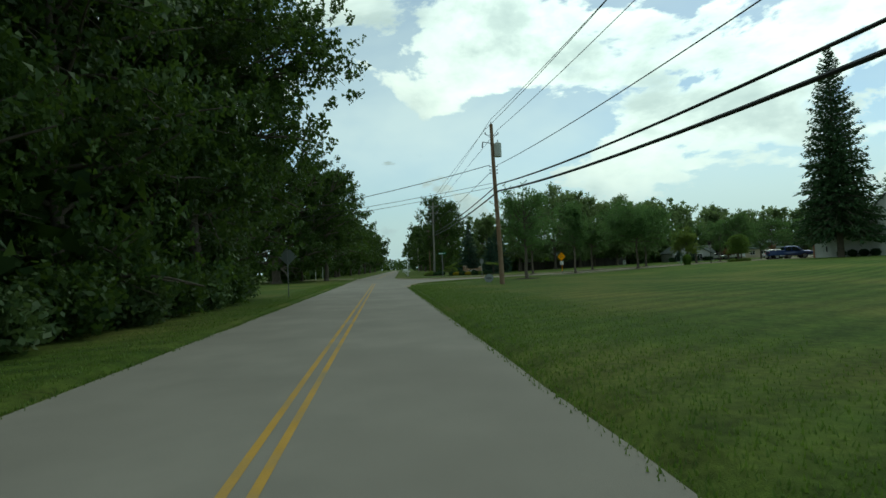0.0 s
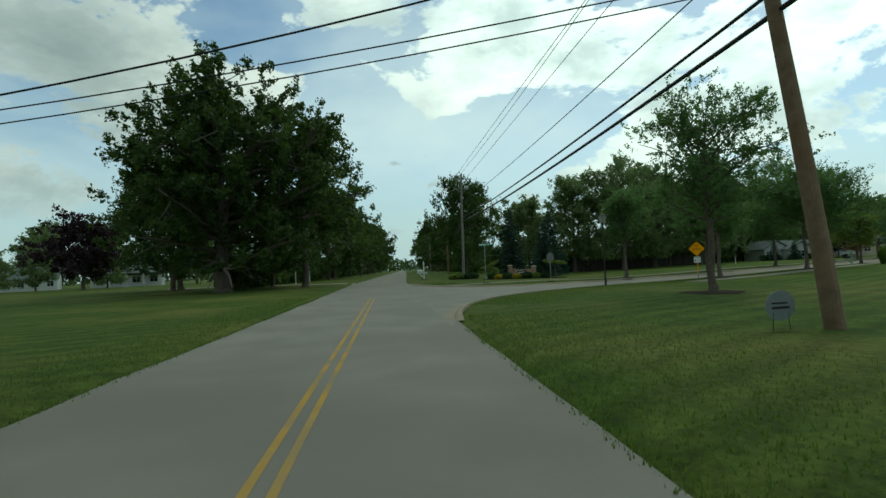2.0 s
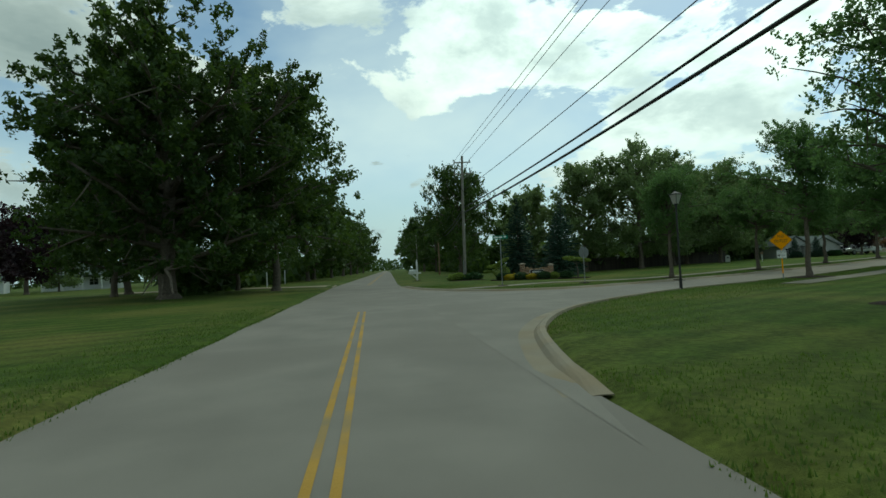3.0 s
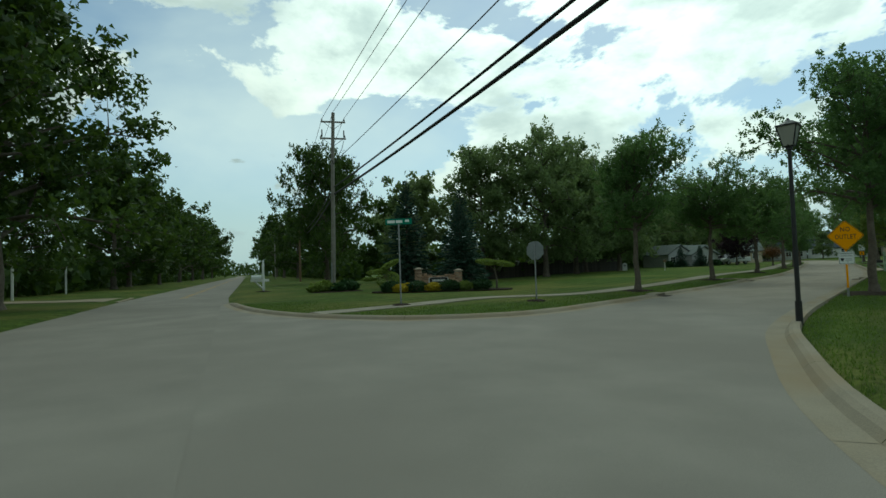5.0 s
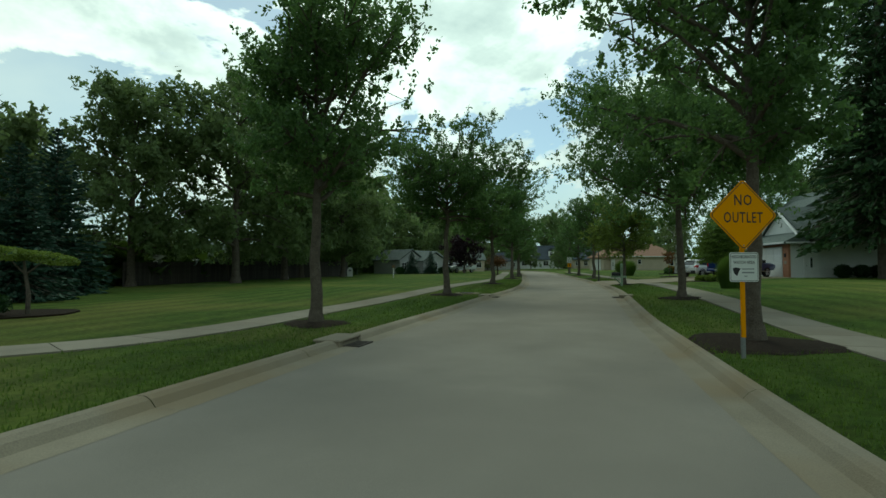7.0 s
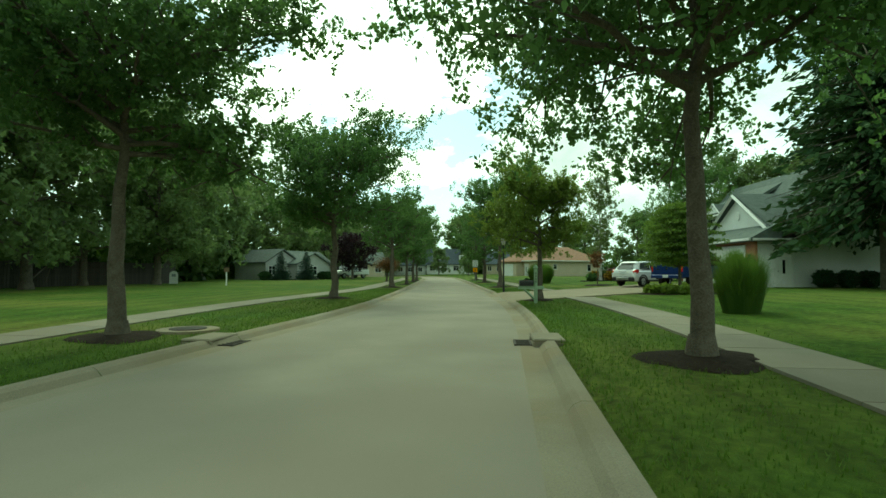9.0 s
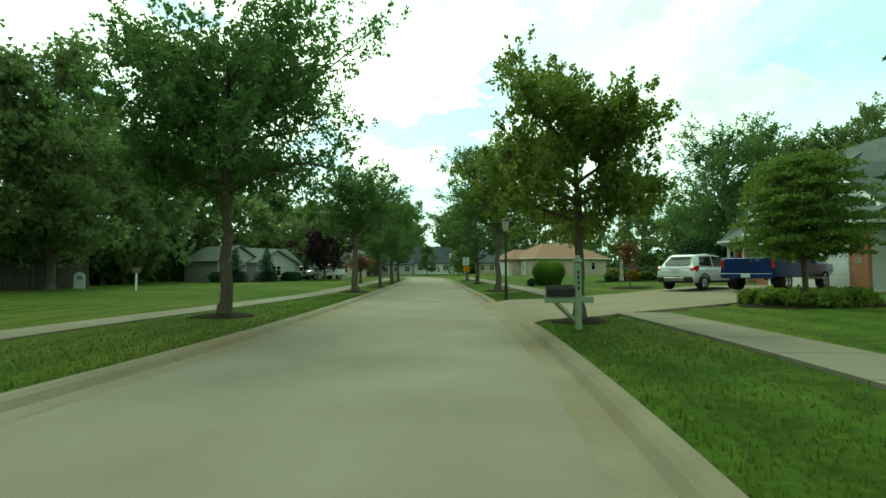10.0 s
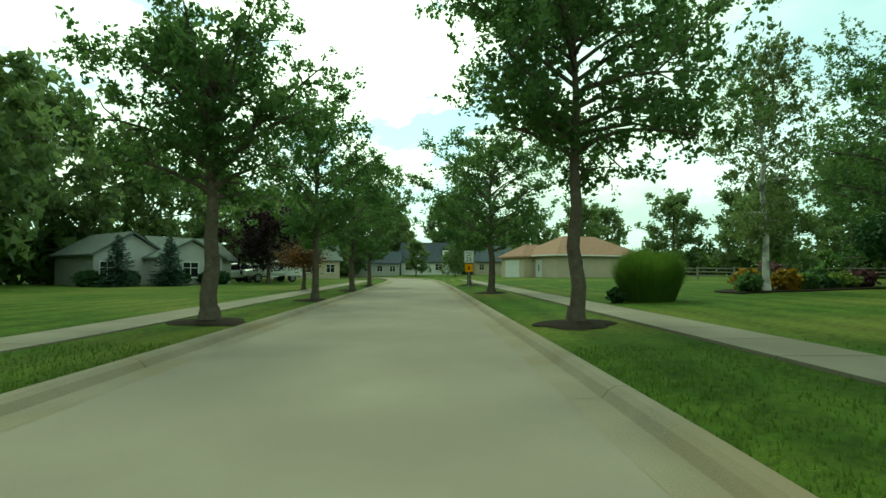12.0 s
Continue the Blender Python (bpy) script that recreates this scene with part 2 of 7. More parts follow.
changing(M["grass"], 18, 36, (1.08, 1.2, 1.0))
M["blade"] = leafy("grass_blades", (0.045, 0.090, 0.014), (0.125, 0.175, 0.034), (0.15, 0.23, 0.035), 0.4)
M["asphalt"] = surf("pale_asphalt", (0.172, 0.157, 0.134), (0.262, 0.240, 0.205), 0.6, 0.92, 0.3, 150, c3=(0.192, 0.174, 0.148), big=0.2, spec=0.2)
M["concrete"] = surf("concrete_paving", (0.178, 0.163, 0.139), (0.268, 0.246, 0.210), 0.65, 0.9, 0.28, 150, c3=(0.198, 0.180, 0.153), big=0.25, spec=0.2)
changing(M["concrete"], 14, 30, (1.25, 1.2, 1.12))
M["walk"] = surf("sidewalk_concrete", (0.20, 0.178, 0.138), (0.29, 0.26, 0.205), 1.0, 0.9, 0.25, 110, c3=(0.22, 0.19, 0.142), big=0.4, spec=0.2, vary=0.07)
M["curb"] = surf("curb_concrete", (0.20, 0.175, 0.13), (0.31, 0.27, 0.20), 1.2, 0.9, 0.25, 60, c3=(0.24, 0.19, 0.12), big=0.5, spec=0.2)
M["yellow"] = surf("worn_road_paint", (0.36, 0.21, 0.035), (0.46, 0.28, 0.06), 2.0, 0.8, 0.15, 70, c3=(0.25, 0.20, 0.11), big=0.9, spec=0.2)
M["mulch"] = surf("dark_mulch", (0.012, 0.009, 0.007), (0.045, 0.032, 0.022), 12, 0.95, 0.8, 60, spec=0.1)
M["bark"] = surf("grey_bark", (0.07, 0.059, 0.047), (0.175, 0.15, 0.122), 6, 0.95, 0.8, 35, spec=0.1)
M["polewood"] = surf("weathered_pole_wood", (0.14, 0.095, 0.06), (0.25, 0.18, 0.12), 4, 0.9, 0.5, 45, c3=(0.20, 0.10, 0.05), big=0.3, spec=0.15)
M["polegrey"] = surf("grey_pole_wood", (0.19, 0.175, 0.155), (0.30, 0.28, 0.25), 4, 0.9, 0.4, 45, spec=0.15)
M["leaf"] = leafy("street_tree_leaves", (0.033, 0.076, 0.025), (0.102, 0.172, 0.060), (0.17, 0.28, 0.075), 0.45)
# grey-green garden leaves, made paler to put haze into their colour
M["leaf_pale"] = leafy("hazed_garden_leaves", (0.065, 0.105, 0.035), (0.16, 0.21, 0.09), (0.24, 0.32, 0.11), 0.45)
M["leaf_y"] = leafy("yellowish_leaves", (0.06, 0.10, 0.018), (0.16, 0.205, 0.05), (0.25, 0.32, 0.06), 0.45)
M["leaf_lime"] = leafy("fresh_green_leaves", (0.045, 0.09, 0.016), (0.14, 0.20, 0.04), (0.20, 0.29, 0.05), 0.42)
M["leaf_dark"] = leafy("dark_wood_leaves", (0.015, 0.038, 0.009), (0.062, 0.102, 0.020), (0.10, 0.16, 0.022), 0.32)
M["needle"] = leafy("spruce_needles", (0.022, 0.058, 0.038), (0.066, 0.122, 0.080), (0.02, 0.05, 0.02), 0.1, 0.7)
M["needle_green"] = leafy("green_needles", (0.020, 0.052, 0.020), (0.064, 0.112, 0.042), (0.05, 0.09, 0.02), 0.2, 0.7)
M["purple"] = leafy("purple_leaves", (0.010, 0.006, 0.010), (0.034, 0.018, 0.024), (0.05, 0.012, 0.018), 0.2)
M["russet"] = leafy("russet_leaves", (0.10, 0.05, 0.02), (0.22, 0.115, 0.05), (0.26, 0.12, 0.045), 0.35)
M["birch"] = leafy("birch_leaves", (0.075, 0.11, 0.04), (0.18, 0.225, 0.09), (0.24, 0.30, 0.10), 0.4)
M["shrub"] = leafy("dark_shrub_leaves", (0.014, 0.045, 0.016), (0.05, 0.10, 0.03), (0.05, 0.11, 0.02), 0.2)
M["gold"] = leafy("golden_shrub_leaves", (0.28, 0.22, 0.012), (0.48, 0.38, 0.03), (0.5, 0.4, 0.03), 0.3)
M["lime"] = leafy("lime_leaves", (0.11, 0.17, 0.03), (0.24, 0.30, 0.07), (0.24, 0.32, 0.05), 0.35)
M["black"] = surf("black_painted_metal", (0.010, 0.010, 0.011), (0.022, 0.022, 0.024), 5, 0.45, 0.05, 50, spec=0.5)
M["galv"] = surf("galvanised_steel", (0.24, 0.25, 0.26), (0.36, 0.37, 0.38), 6, 0.5, 0.05, 40, metal=0.6)
M["white"] = surf("white_paint", (0.68, 0.68, 0.66), (0.80, 0.80, 0.78), 3, 0.55, 0.08, 50)
M["signyellow"] = plain("sign_yellow", (0.82, 0.33, 0.0), 0.75, spec=0.08)
M["signwhite"] = plain("sign_white", (0.72, 0.74, 0.72), 0.45)
M["signgreen"] = plain("sign_green", (0.0, 0.20, 0.12), 0.45)
M["signback"] = surf("sign_back_aluminium", (0.20, 0.22, 0.23), (0.27, 0.29, 0.30), 4, 0.5, 0.03, 30, metal=0.5)
M["ink"] = plain("black_ink", (0.012, 0.012, 0.012), 0.6)
M["wire"] = plain("cable_rubber", (0.012, 0.012, 0.013), 0.6)
M["siding"] = surf("white_lap_siding", (0.66, 0.67, 0.66), (0.78, 0.79, 0.78), 1.2, 0.6, 0.05, 30)
M["tansiding"] = surf("tan_siding", (0.48, 0.41, 0.31), (0.58, 0.50, 0.39), 1.0, 0.75, 0.1, 30)
M["greysiding"] = surf("pale_grey_siding", (0.40, 0.41, 0.40), (0.50, 0.51, 0.50), 1.0, 0.7, 0.05, 30)
M["roofgrey"] = surf("grey_shingles", (0.075, 0.092, 0.083), (0.15, 0.175, 0.162), 3, 0.9, 0.4, 25, vary=0.15)
M["rooftan"] = surf("tan_shingles", (0.19, 0.105, 0.07), (0.30, 0.18, 0.12), 3, 0.9, 0.4, 25, vary=0.12)
M["brick"] = surf("red_brick", (0.26, 0.11, 0.065), (0.45, 0.23, 0.14), 9, 0.9, 0.3, 40, vary=0.35)
M["mortar"] = surf("pale_mortar", (0.36, 0.33, 0.29), (0.46, 0.43, 0.38), 5, 0.95, 0.3, 60)
M["stone"] = surf("field_stone", (0.22, 0.12, 0.07), (0.50, 0.35, 0.23), 5, 0.9, 0.4, 30, vary=0.45)
M["stonecap"] = surf("stone_coping", (0.30, 0.25, 0.19), (0.42, 0.36, 0.28), 4, 0.9, 0.3, 30)
M["glass"] = plain("dark_window_glass", (0.015, 0.02, 0.022), 0.06, 0.0, 0.0, 0.8)
M["fence"] = surf("dark_weathered_boards", (0.040, 0.034, 0.030), (0.085, 0.075, 0.065), 5, 0.9, 0.4, 30, vary=0.2)
M["rubber"] = surf("tyre_rubber", (0.012, 0.012, 0.012), (0.025, 0.025, 0.025), 8, 0.85, 0.2, 50)
M["rim"] = plain("alloy_rim", (0.55, 0.56, 0.58), 0.3, 0.9)
M["carwhite"] = plain("white_car_paint", (0.78, 0.79, 0.80), 0.25, 0.0, 1.0)
M["carblue"] = plain("blue_car_paint", (0.010, 0.035, 0.17), 0.28, 0.3, 1.0)
M["trim"] = plain("black_car_trim", (0.015, 0.015, 0.016), 0.5)
M["lampred"] = plain("red_lamp_lens", (0.50, 0.02, 0.015), 0.15, 0.0, 1.0)
M["lampclear"] = plain("clear_lamp_lens", (0.6, 0.6, 0.58), 0.1, 0.0, 1.0)
M["plate"] = plain("number_plate", (0.62, 0.66, 0.70), 0.4)
M["chrome"] = plain("chrome", (0.6, 0.6, 0.6), 0.12, 1.0)
M["sage"] = surf("sage_green_paint", (0.24, 0.33, 0.22), (0.33, 0.42, 0.30), 4, 0.6, 0.1, 40)
M["frost"] = plain("seeded_lamp_glass", (0.34, 0.34, 0.31), 0.2)
M["slate"] = surf("blue_grey_shingles", (0.05, 0.06, 0.075), (0.10, 0.12, 0.14), 3, 0.9, 0.3, 25)
M["birchbark"] = surf("birch_bark", (0.45, 0.44, 0.41), (0.70, 0.69, 0.66), 3, 0.8, 0.3, 20, c3=(0.08, 0.07, 0.065), big=2.5)
M["drive"] = surf("tan_concrete_drive", (0.205, 0.168, 0.115), (0.30, 0.25, 0.175), 0.7, 0.9, 0.2, 120, c3=(0.235, 0.19, 0.13), big=0.3)
M["orange"] = leafy("orange_flowers", (0.05, 0.07, 0.015), (0.60, 0.30, 0.02), (0.3, 0.25, 0.03), 0.2)
M["pink"] = leafy("pink_flowers", (0.10, 0.06, 0.06), (0.22, 0.10, 0.13), (0.2, 0.1, 0.1), 0.2)
M["weed_green"] = leafy("fine_green_blades", (0.06, 0.12, 0.02), (0.14, 0.22, 0.045), (0.20, 0.31, 0.05), 0.4)
M["weed"] = leafy("tall_weeds", (0.03, 0.06, 0.02), (0.10, 0.14, 0.05), (0.12, 0.18, 0.05), 0.3)
M["ceramic"] = plain("grey_porcelain", (0.25, 0.24, 0.24), 0.25)
M["xfmr"] = surf("pale_transformer_paint", (0.42, 0.45, 0.43), (0.50, 0.53, 0.51), 4, 0.5, 0.05, 30)

# ---- the lie of the land ----
MAIN_L, MAIN_R, MAIN_MID = -4.45, 1.9, -1.05          # main road: its edges and the double line, along y
SIDE = [(15, 63.2), (24, 67.3), (30.5, 70.1), (37, 73.0), (43, 76.0), (49, 79.3), (55, 82.7), (62, 86.8), (72, 92.6), (85, 100.3), (98, 108.4), (108, 116), (114, 125), (116, 136), (114, 150)]
HALF = 3.15
NEAR = [(1.55, 40.5), (1.9, 42.5), (2.15, 44.5), (3.1, 48.0), (4.9, 51.4), (7.3, 54.2), (10.3, 56.6), (13.0, 58.5)]
FAR = [(1.55, 83.0), (1.9, 80.0), (2.2, 76.5), (2.9, 72.4), (4.3, 68.8), (6.6, 66.0), (9.3, 64.9), (11.6, 65.1)]


def bend(y):
    """How far the main road has drifted east at y."""
    return 0.034 * np.maximum(0, np.asarray(y, float) - 88)


def smooth_line(pts, step):
    """A Catmull-Rom line through pts, resampled at even steps."""
    p = np.array(pts, float)
    p = np.vstack([2 * p[0] - p[1], p, 2 * p[-1] - p[-2]])
    out = []
    for i in range(1, len(p) - 2):
        t = np.linspace(0, 1, 24, endpoint=False)[:, None]
        a, b, c, d = p[i - 1], p[i], p[i + 1], p[i + 2]
        out.append(0.5 * (2 * b + (c - a) * t + (2 * a - 5 * b + 4 * c - d) * t**2 + (3 * b - a - 3 * c + d) * t**3))
    q = np.vstack(out + [p[-2:-1]])
    s = np.r_[0, np.cumsum(np.hypot(*np.diff(q, axis=0).T))]
    n = max(2, int(s[-1] / step) + 1)
    at = np.linspace(0, s[-1], n)
    return np.stack([np.interp(at, s, q[:, 0]), np.interp(at, s, q[:, 1])], 1)


def beside(line, off):
    """The line moved to its left by off, a number or one for each point."""
    off = np.broadcast_to(off, len(line))[:, None]
    d = np.gradient(line, axis=0)
    d /= np.hypot(*d.T)[:, None]
    return line + off * np.stack([-d[:, 1], d[:, 0]], 1)


side_mid = smooth_line(SIDE, 1.0)
side_l = beside(side_mid, np.interp(side_mid[:, 0], [15, 25, 33, 37, 44], [3.05, 3.0, 2.7, 2.3, 1.95]))
side_r = beside(side_mid, -np.interp(side_mid[:, 0], [15, 22, 30, 40], [3.15, 3.1, 3.0, 3.22]))
near_line = smooth_line(NEAR + [tuple(p) for p in side_r[1::6]], 0.8)
far_line = smooth_line(FAR + [tuple(p) for p in side_l[1::6]], 0.8)
mouth = np.vstack([near_line, far_line[::-1]])


def at_side(s, n):
    """The place s metres along the side road from its first point and n to its left."""
    i = np.clip(s, 0, len(side_mid) - 1.001)
    k, f = int(i), i - int(i)
    c = side_mid[k] * (1 - f) + side_mid[k + 1] * f
    d = side_mid[k + 1] - side_mid[k]
    d = d / np.hypot(*d)
    return c[0] - d[1] * n, c[1] + d[0] * n


def side_turn(s):
    k = int(np.clip(s, 0, len(side_mid) - 2))
    d = side_mid[k + 1] - side_mid[k]
    return math.degrees(math.atan2(d[1], d[0]))


def road_z(x):
    return np.interp(x, [-60, 2, 10, 20, 27, 35, 43, 60, 100, 250], [0.10, 0.10, 0.04, -0.04, -0.04, 0.08, 0.14, 0.17, 0.3, 0.8])


def inside(px, py, poly):
    if px.size < 40:
        a = np.asarray(poly, float)
        b = np.roll(a, 1, 0)
        dy = np.where(a[:, 1] == b[:, 1], 1, b[:, 1] - a[:, 1])
        q = px.ravel()[:, None], py.ravel()[:, None]
        cut = ((a[:, 1] > q[1]) != (b[:, 1] > q[1])) & (q[0] < (b[:, 0] - a[:, 0]) * (q[1] - a[:, 1]) / dy + a[:, 0])
        return (cut.sum(1) % 2 == 1).reshape(px.shape)
    hit = np.zeros(px.shape, bool)
    j = len(poly) - 1
    for i in range(len(poly)):
        (xi, yi), (xj, yj) = poly[i], poly[j]
        if yi != yj:
            hit ^= ((yi > py) != (yj > py)) & (px < (xj - xi) * (py - yi) / (yj - yi) + xi)
        j = i
    return hit


def off_line(px, py, line):
    if px.size < 40:
        a, d = line[:-1], np.diff(line, axis=0)
        x, y = px.ravel()[:, None] - a[:, 0], py.ravel()[:, None] - a[:, 1]
        t = np.clip((x * d[:, 0] + y * d[:, 1]) / (d * d).sum(1), 0, 1)
        return np.hypot(x - t * d[:, 0], y - t * d[:, 1]).min(1).reshape(px.shape)
    best = np.full(px.shape, 1e9)
    for a, b in zip(line[:-1], line[1:]):
        d = b - a
        t = np.clip(((px - a[0]) * d[0] + (py - a[1]) * d[1]) / (d @ d), 0, 1)
        best = np.minimum(best, np.hypot(px - a[0] - t * d[0], py - a[1] - t * d[1]))
    return best


near_c, far_c = near_line[::2], far_line[::2]


def off_road(px, py):
    """Metres from the nearest edge of a road; 0 on a road."""
    px, py = np.asarray(px, float), np.asarray(py, float)
    mx = px - bend(py)
    d_main = np.maximum(np.maximum(MAIN_L - mx, mx - MAIN_R), 0)
    d_side = np.minimum(off_line(px, py, near_c), off_line(px, py, far_c))
    d_side = np.where(inside(px, py, mouth), 0, d_side)
    return np.minimum(d_main, d_side)


def ground_z(px, py):
    px, py = np.asarray(px, float), np.asarray(py, float)
    d = off_road(px, py)
    right = (py < np.interp(px, side_mid[:, 0], side_mid[:, 1])) & (px > 20)
    rise = np.where(right, 0.10 + 0.032 * np.minimum(d, 11) * np.clip((px - 20) / 20, 0, 1), 0.07 + 0.008 * np.minimum(d, 12))
    swell = 0.03 * np.sin(px * 0.21 + 1.3) * np.sin(py * 0.17) * np.clip(d / 6, 0, 1)
    z = road_z(px) + rise + swell
    low = road_z(px) - 0.07
    return np.where(d < 0.12, low, np.where(d < 0.35, low + (z - low) * (d - 0.12) / 0.23, z))


def gz(x, y):
    return float(ground_z(np.array([x]), np.array([y]))[0])


def sheet(xs, ys):
    gx, gy = np.meshgrid(xs, ys)
    z = ground_z(gx.ravel(), gy.ravel())
    v = np.stack([gx.ravel(), gy.ravel(), z], 1)
    nx = len(xs)
    i = (np.arange(len(ys) - 1)[:, None] * nx + np.arange(nx - 1)[None]).ravel()
    return v, np.stack([i, i + 1, i + nx + 1, i + nx], 1)


xs = np.unique(np.round(np.r_[-1500, -700, -350, -180, -110, np.arange(-70, -12, 3.0), np.arange(-12, 72, 0.45), np.arange(72, 130, 2.0), 150, 200, 350, 700, 1500], 3))
ys = np.unique(np.round(np.r_[-700, -300, -120, -60, np.arange(-30, 40, 2.5), np.arange(40, 96, 0.45), np.arange(96, 180, 2.5), 200, 260, 400, 800, 1500], 3))
gv, gf = sheet(xs, ys)
# the lawn is dug out under the driveway
DRIVE = [(45.9, 73.75), (52.6, 77.5), (53.4, 75.6), (56.5, 73.6), (62, 71.6), (65.0, 68.3), (59.3, 64.6), (54.5, 66.4), (52, 69.0), (48.4, 71.6), (46.6, 72.7)]
gv[:, 2] -= np.where(inside(gv[:, 0], gv[:, 1], DRIVE), 0.16, 0)
ground = new("ground", mesh_of("ground", gv, gf, M["grass"]))
ground.data.polygons.foreach_set("use_smooth", [True] * len(ground.data.polygons))
tagged(ground, "mown green lawn with paler dry patches and mowing streaks", "lawn", kind="structure")


def strip(name, a, b, material, lift=0.0, rows=1, z=None):
    """A ribbon between two lines of as many points."""
    n = len(a)
    v, f = [], []
    for k in range(rows + 1):
        p = a + (b - a) * k / rows
        zz = road_z(p[:, 0]) + lift if z is None else z(p[:, 0], p[:, 1]) + lift
        v += list(np.stack([p[:, 0], p[:, 1], zz], 1))
    for k in range(rows):
        for i in range(n - 1):
            f.append((k * n + i, k * n + i + 1, (k + 1) * n + i + 1, (k + 1) * n + i))
    return mesh_of(name, v, f, material)


ymain = np.r_[np.arange(-60, 160, 2.0), np.arange(160, 900, 20)]
edge = lambda x, amp, sd: np.stack([x + bend(ymain) + amp * np.array([noise.noise((sd, y * 0.35, 0)) + 0.5 * noise.noise((sd, y * 1.3, 5)) for y in ymain]), ymain], 1)
road = new("road_1", strip("road_1", edge(MAIN_L, 0.12, 3), edge(MAIN_R, 0.08, 9), M["asphalt"], 0.0, 6))
tagged(road, "pale grey asphalt country road with ragged grassy edges", "road", kind="structure")
both = 120
na = np.stack([np.interp(np.linspace(0, 1, both), np.linspace(0, 1, len(near_line)), near_line[:, k]) for k in (0, 1)], 1)
fa = np.stack([np.interp(np.linspace(0, 1, both), np.linspace(0, 1, len(far_line)), far_line[:, k]) for k in (0, 1)], 1)
side_road = new("road_2", strip("road_2", na, fa, M["concrete"], 0.004, 8))
tagged(side_road, "pale concrete residential street curving away from the main road", "road", kind="structure")
for k in (-1, 1):
    x = MAIN_MID + 0.11 * k
    y1 = np.arange(-20, 56.5, 1.0)
    l = np.stack([np.full(len(y1), x - 0.042), y1], 1)
    ob = new("road_line", strip("road_line", l, l + [0.084, 0], M["yellow"], 0.005))
    tagged(ob, "worn yellow centre line painted on the asphalt", "road marking", "double centre line", "structure")
    y2 = np.r_[np.arange(90, 160, 2.0), np.arange(160, 700, 20)]
    l = np.stack([x - 0.042 + bend(y2), y2], 1)
    ob = new("road_line", strip("road_line", l, l + [0.084, 0], M["yellow"], 0.005))
    tagged(ob, "worn yellow centre line painted on the asphalt", "road marking", "double centre line", "structure")


def curb(line, out, name, drops=()):
    """A mountable concrete curb with its gutter along a line; out: +1 where the lawn lies to its left."""
    prof = [(-0.35, 0.006), (-0.02, 0.012), (0.05, 0.09), (0.12, 0.125), (0.24, 0.125), (0.26, 0.02)]
    s = np.r_[0, np.cumsum(np.hypot(*np.diff(line, axis=0).T))]
    off_lines = [beside(line, out * o) for o, h in prof]
    k = 0
    while k < len(line) - 1:
        e = k
        while e < len(line) - 1 and s[e] - s[k] < 3.0:
            e += 1
        seg = line[k : e + 1].copy()
        v, f = [], []
        for j, (o, h) in enumerate(prof):
            q = off_lines[j][k : e + 1].copy()
            if e < len(line) - 1:
                q[-1] -= (q[-1] - q[-2]) / np.hypot(*(q[-1] - q[-2])) * 0.012
            for m, (x, y) in enumerate(q):
                rise = min(1.0, 0.12 + s[k + m] / 3.0)
                low = max([min(1, max(0, min(x - a, b - x) / 0.9)) for a, b in drops], default=0)
                v.append((x, y, road_z(x) + (h + (min(h, 0.028) - h) * low) * rise))
        n = e - k + 1
        for j in range(len(prof) - 1):
            for i in range(n - 1):
                f.append((j * n + i, j * n + i + 1, (j + 1) * n + i + 1, (j + 1) * n + i))
        if k == 0 or e == len(line) - 1:
            f.append([j * n + (0 if k == 0 else n - 1) for j in range(len(prof))])
        ob = new("curb_stone", mesh_of("curb_stone", v, f, M["curb"]))
        ob.parent = name
        k = e
    return name


c1 = thing("curb", "tan concrete curb and gutter beside the lawn", "curb", kind="structure")
curb(near_line[2:], -1, c1, drops=((45.6, 52.9),))
c2 = thing("curb", "tan concrete curb and gutter beside the lawn", "curb", kind="structure")
curb(far_line[3:], 1, c2)


def walkway(name, line, width, label, slab=1.5):
    """A pavement of concrete slabs with open joints."""
    holder = thing(name, label, "sidewalk", kind="structure")
    line = smooth_line(line, 0.5)
    s = np.r_[0, np.cumsum(np.hypot(*np.diff(line, axis=0).T))]
    k = 0
    while k < len(line) - 1:
        e = min(k + int(slab / 0.5), len(line) - 1)
        l, r = beside(line, width / 2)[k : e + 1], beside(line, -width / 2)[k : e + 1]
        l, r = l.copy(), r.copy()
        for q in (l, r):
            d = (q[-1] - q[0]) / np.hypot(*(q[-1] - q[0]))
            q[0] += d * 0.012
            q[-1] -= d * 0.012
        zt = [gz(*((a + b) / 2)) + 0.025 for a, b in zip(l, r)]
        v = [(*p, z) for p, z in zip(l, zt)] + [(*p, z) for p, z in zip(r, zt)] + [(*p, z - 0.12) for p, z in zip(l, zt)] + [(*p, z - 0.12) for p, z in zip(r, zt)]
        n = e - k + 1
        f = []
        for i in range(n - 1):
            f.append((i, n + i, n + i + 1, i + 1))
            f.append((i, i + 1, 2 * n + i + 1, 2 * n + i))
            f.append((n + i + 1, n + i, 3 * n + i, 3 * n + i + 1))
        f += [(0, 2 * n, 3 * n, n), (n - 1, 2 * n - 1, 4 * n - 1, 3 * n - 1)]
        mid = line[(k + e) // 2]
        k = e
        if inside(mid[:1], mid[1:], DRIVE)[0]:
            continue
        ob = new("slab", mesh_of("slab", v, f, M["walk"]))
        ob.parent = holder
    return holder


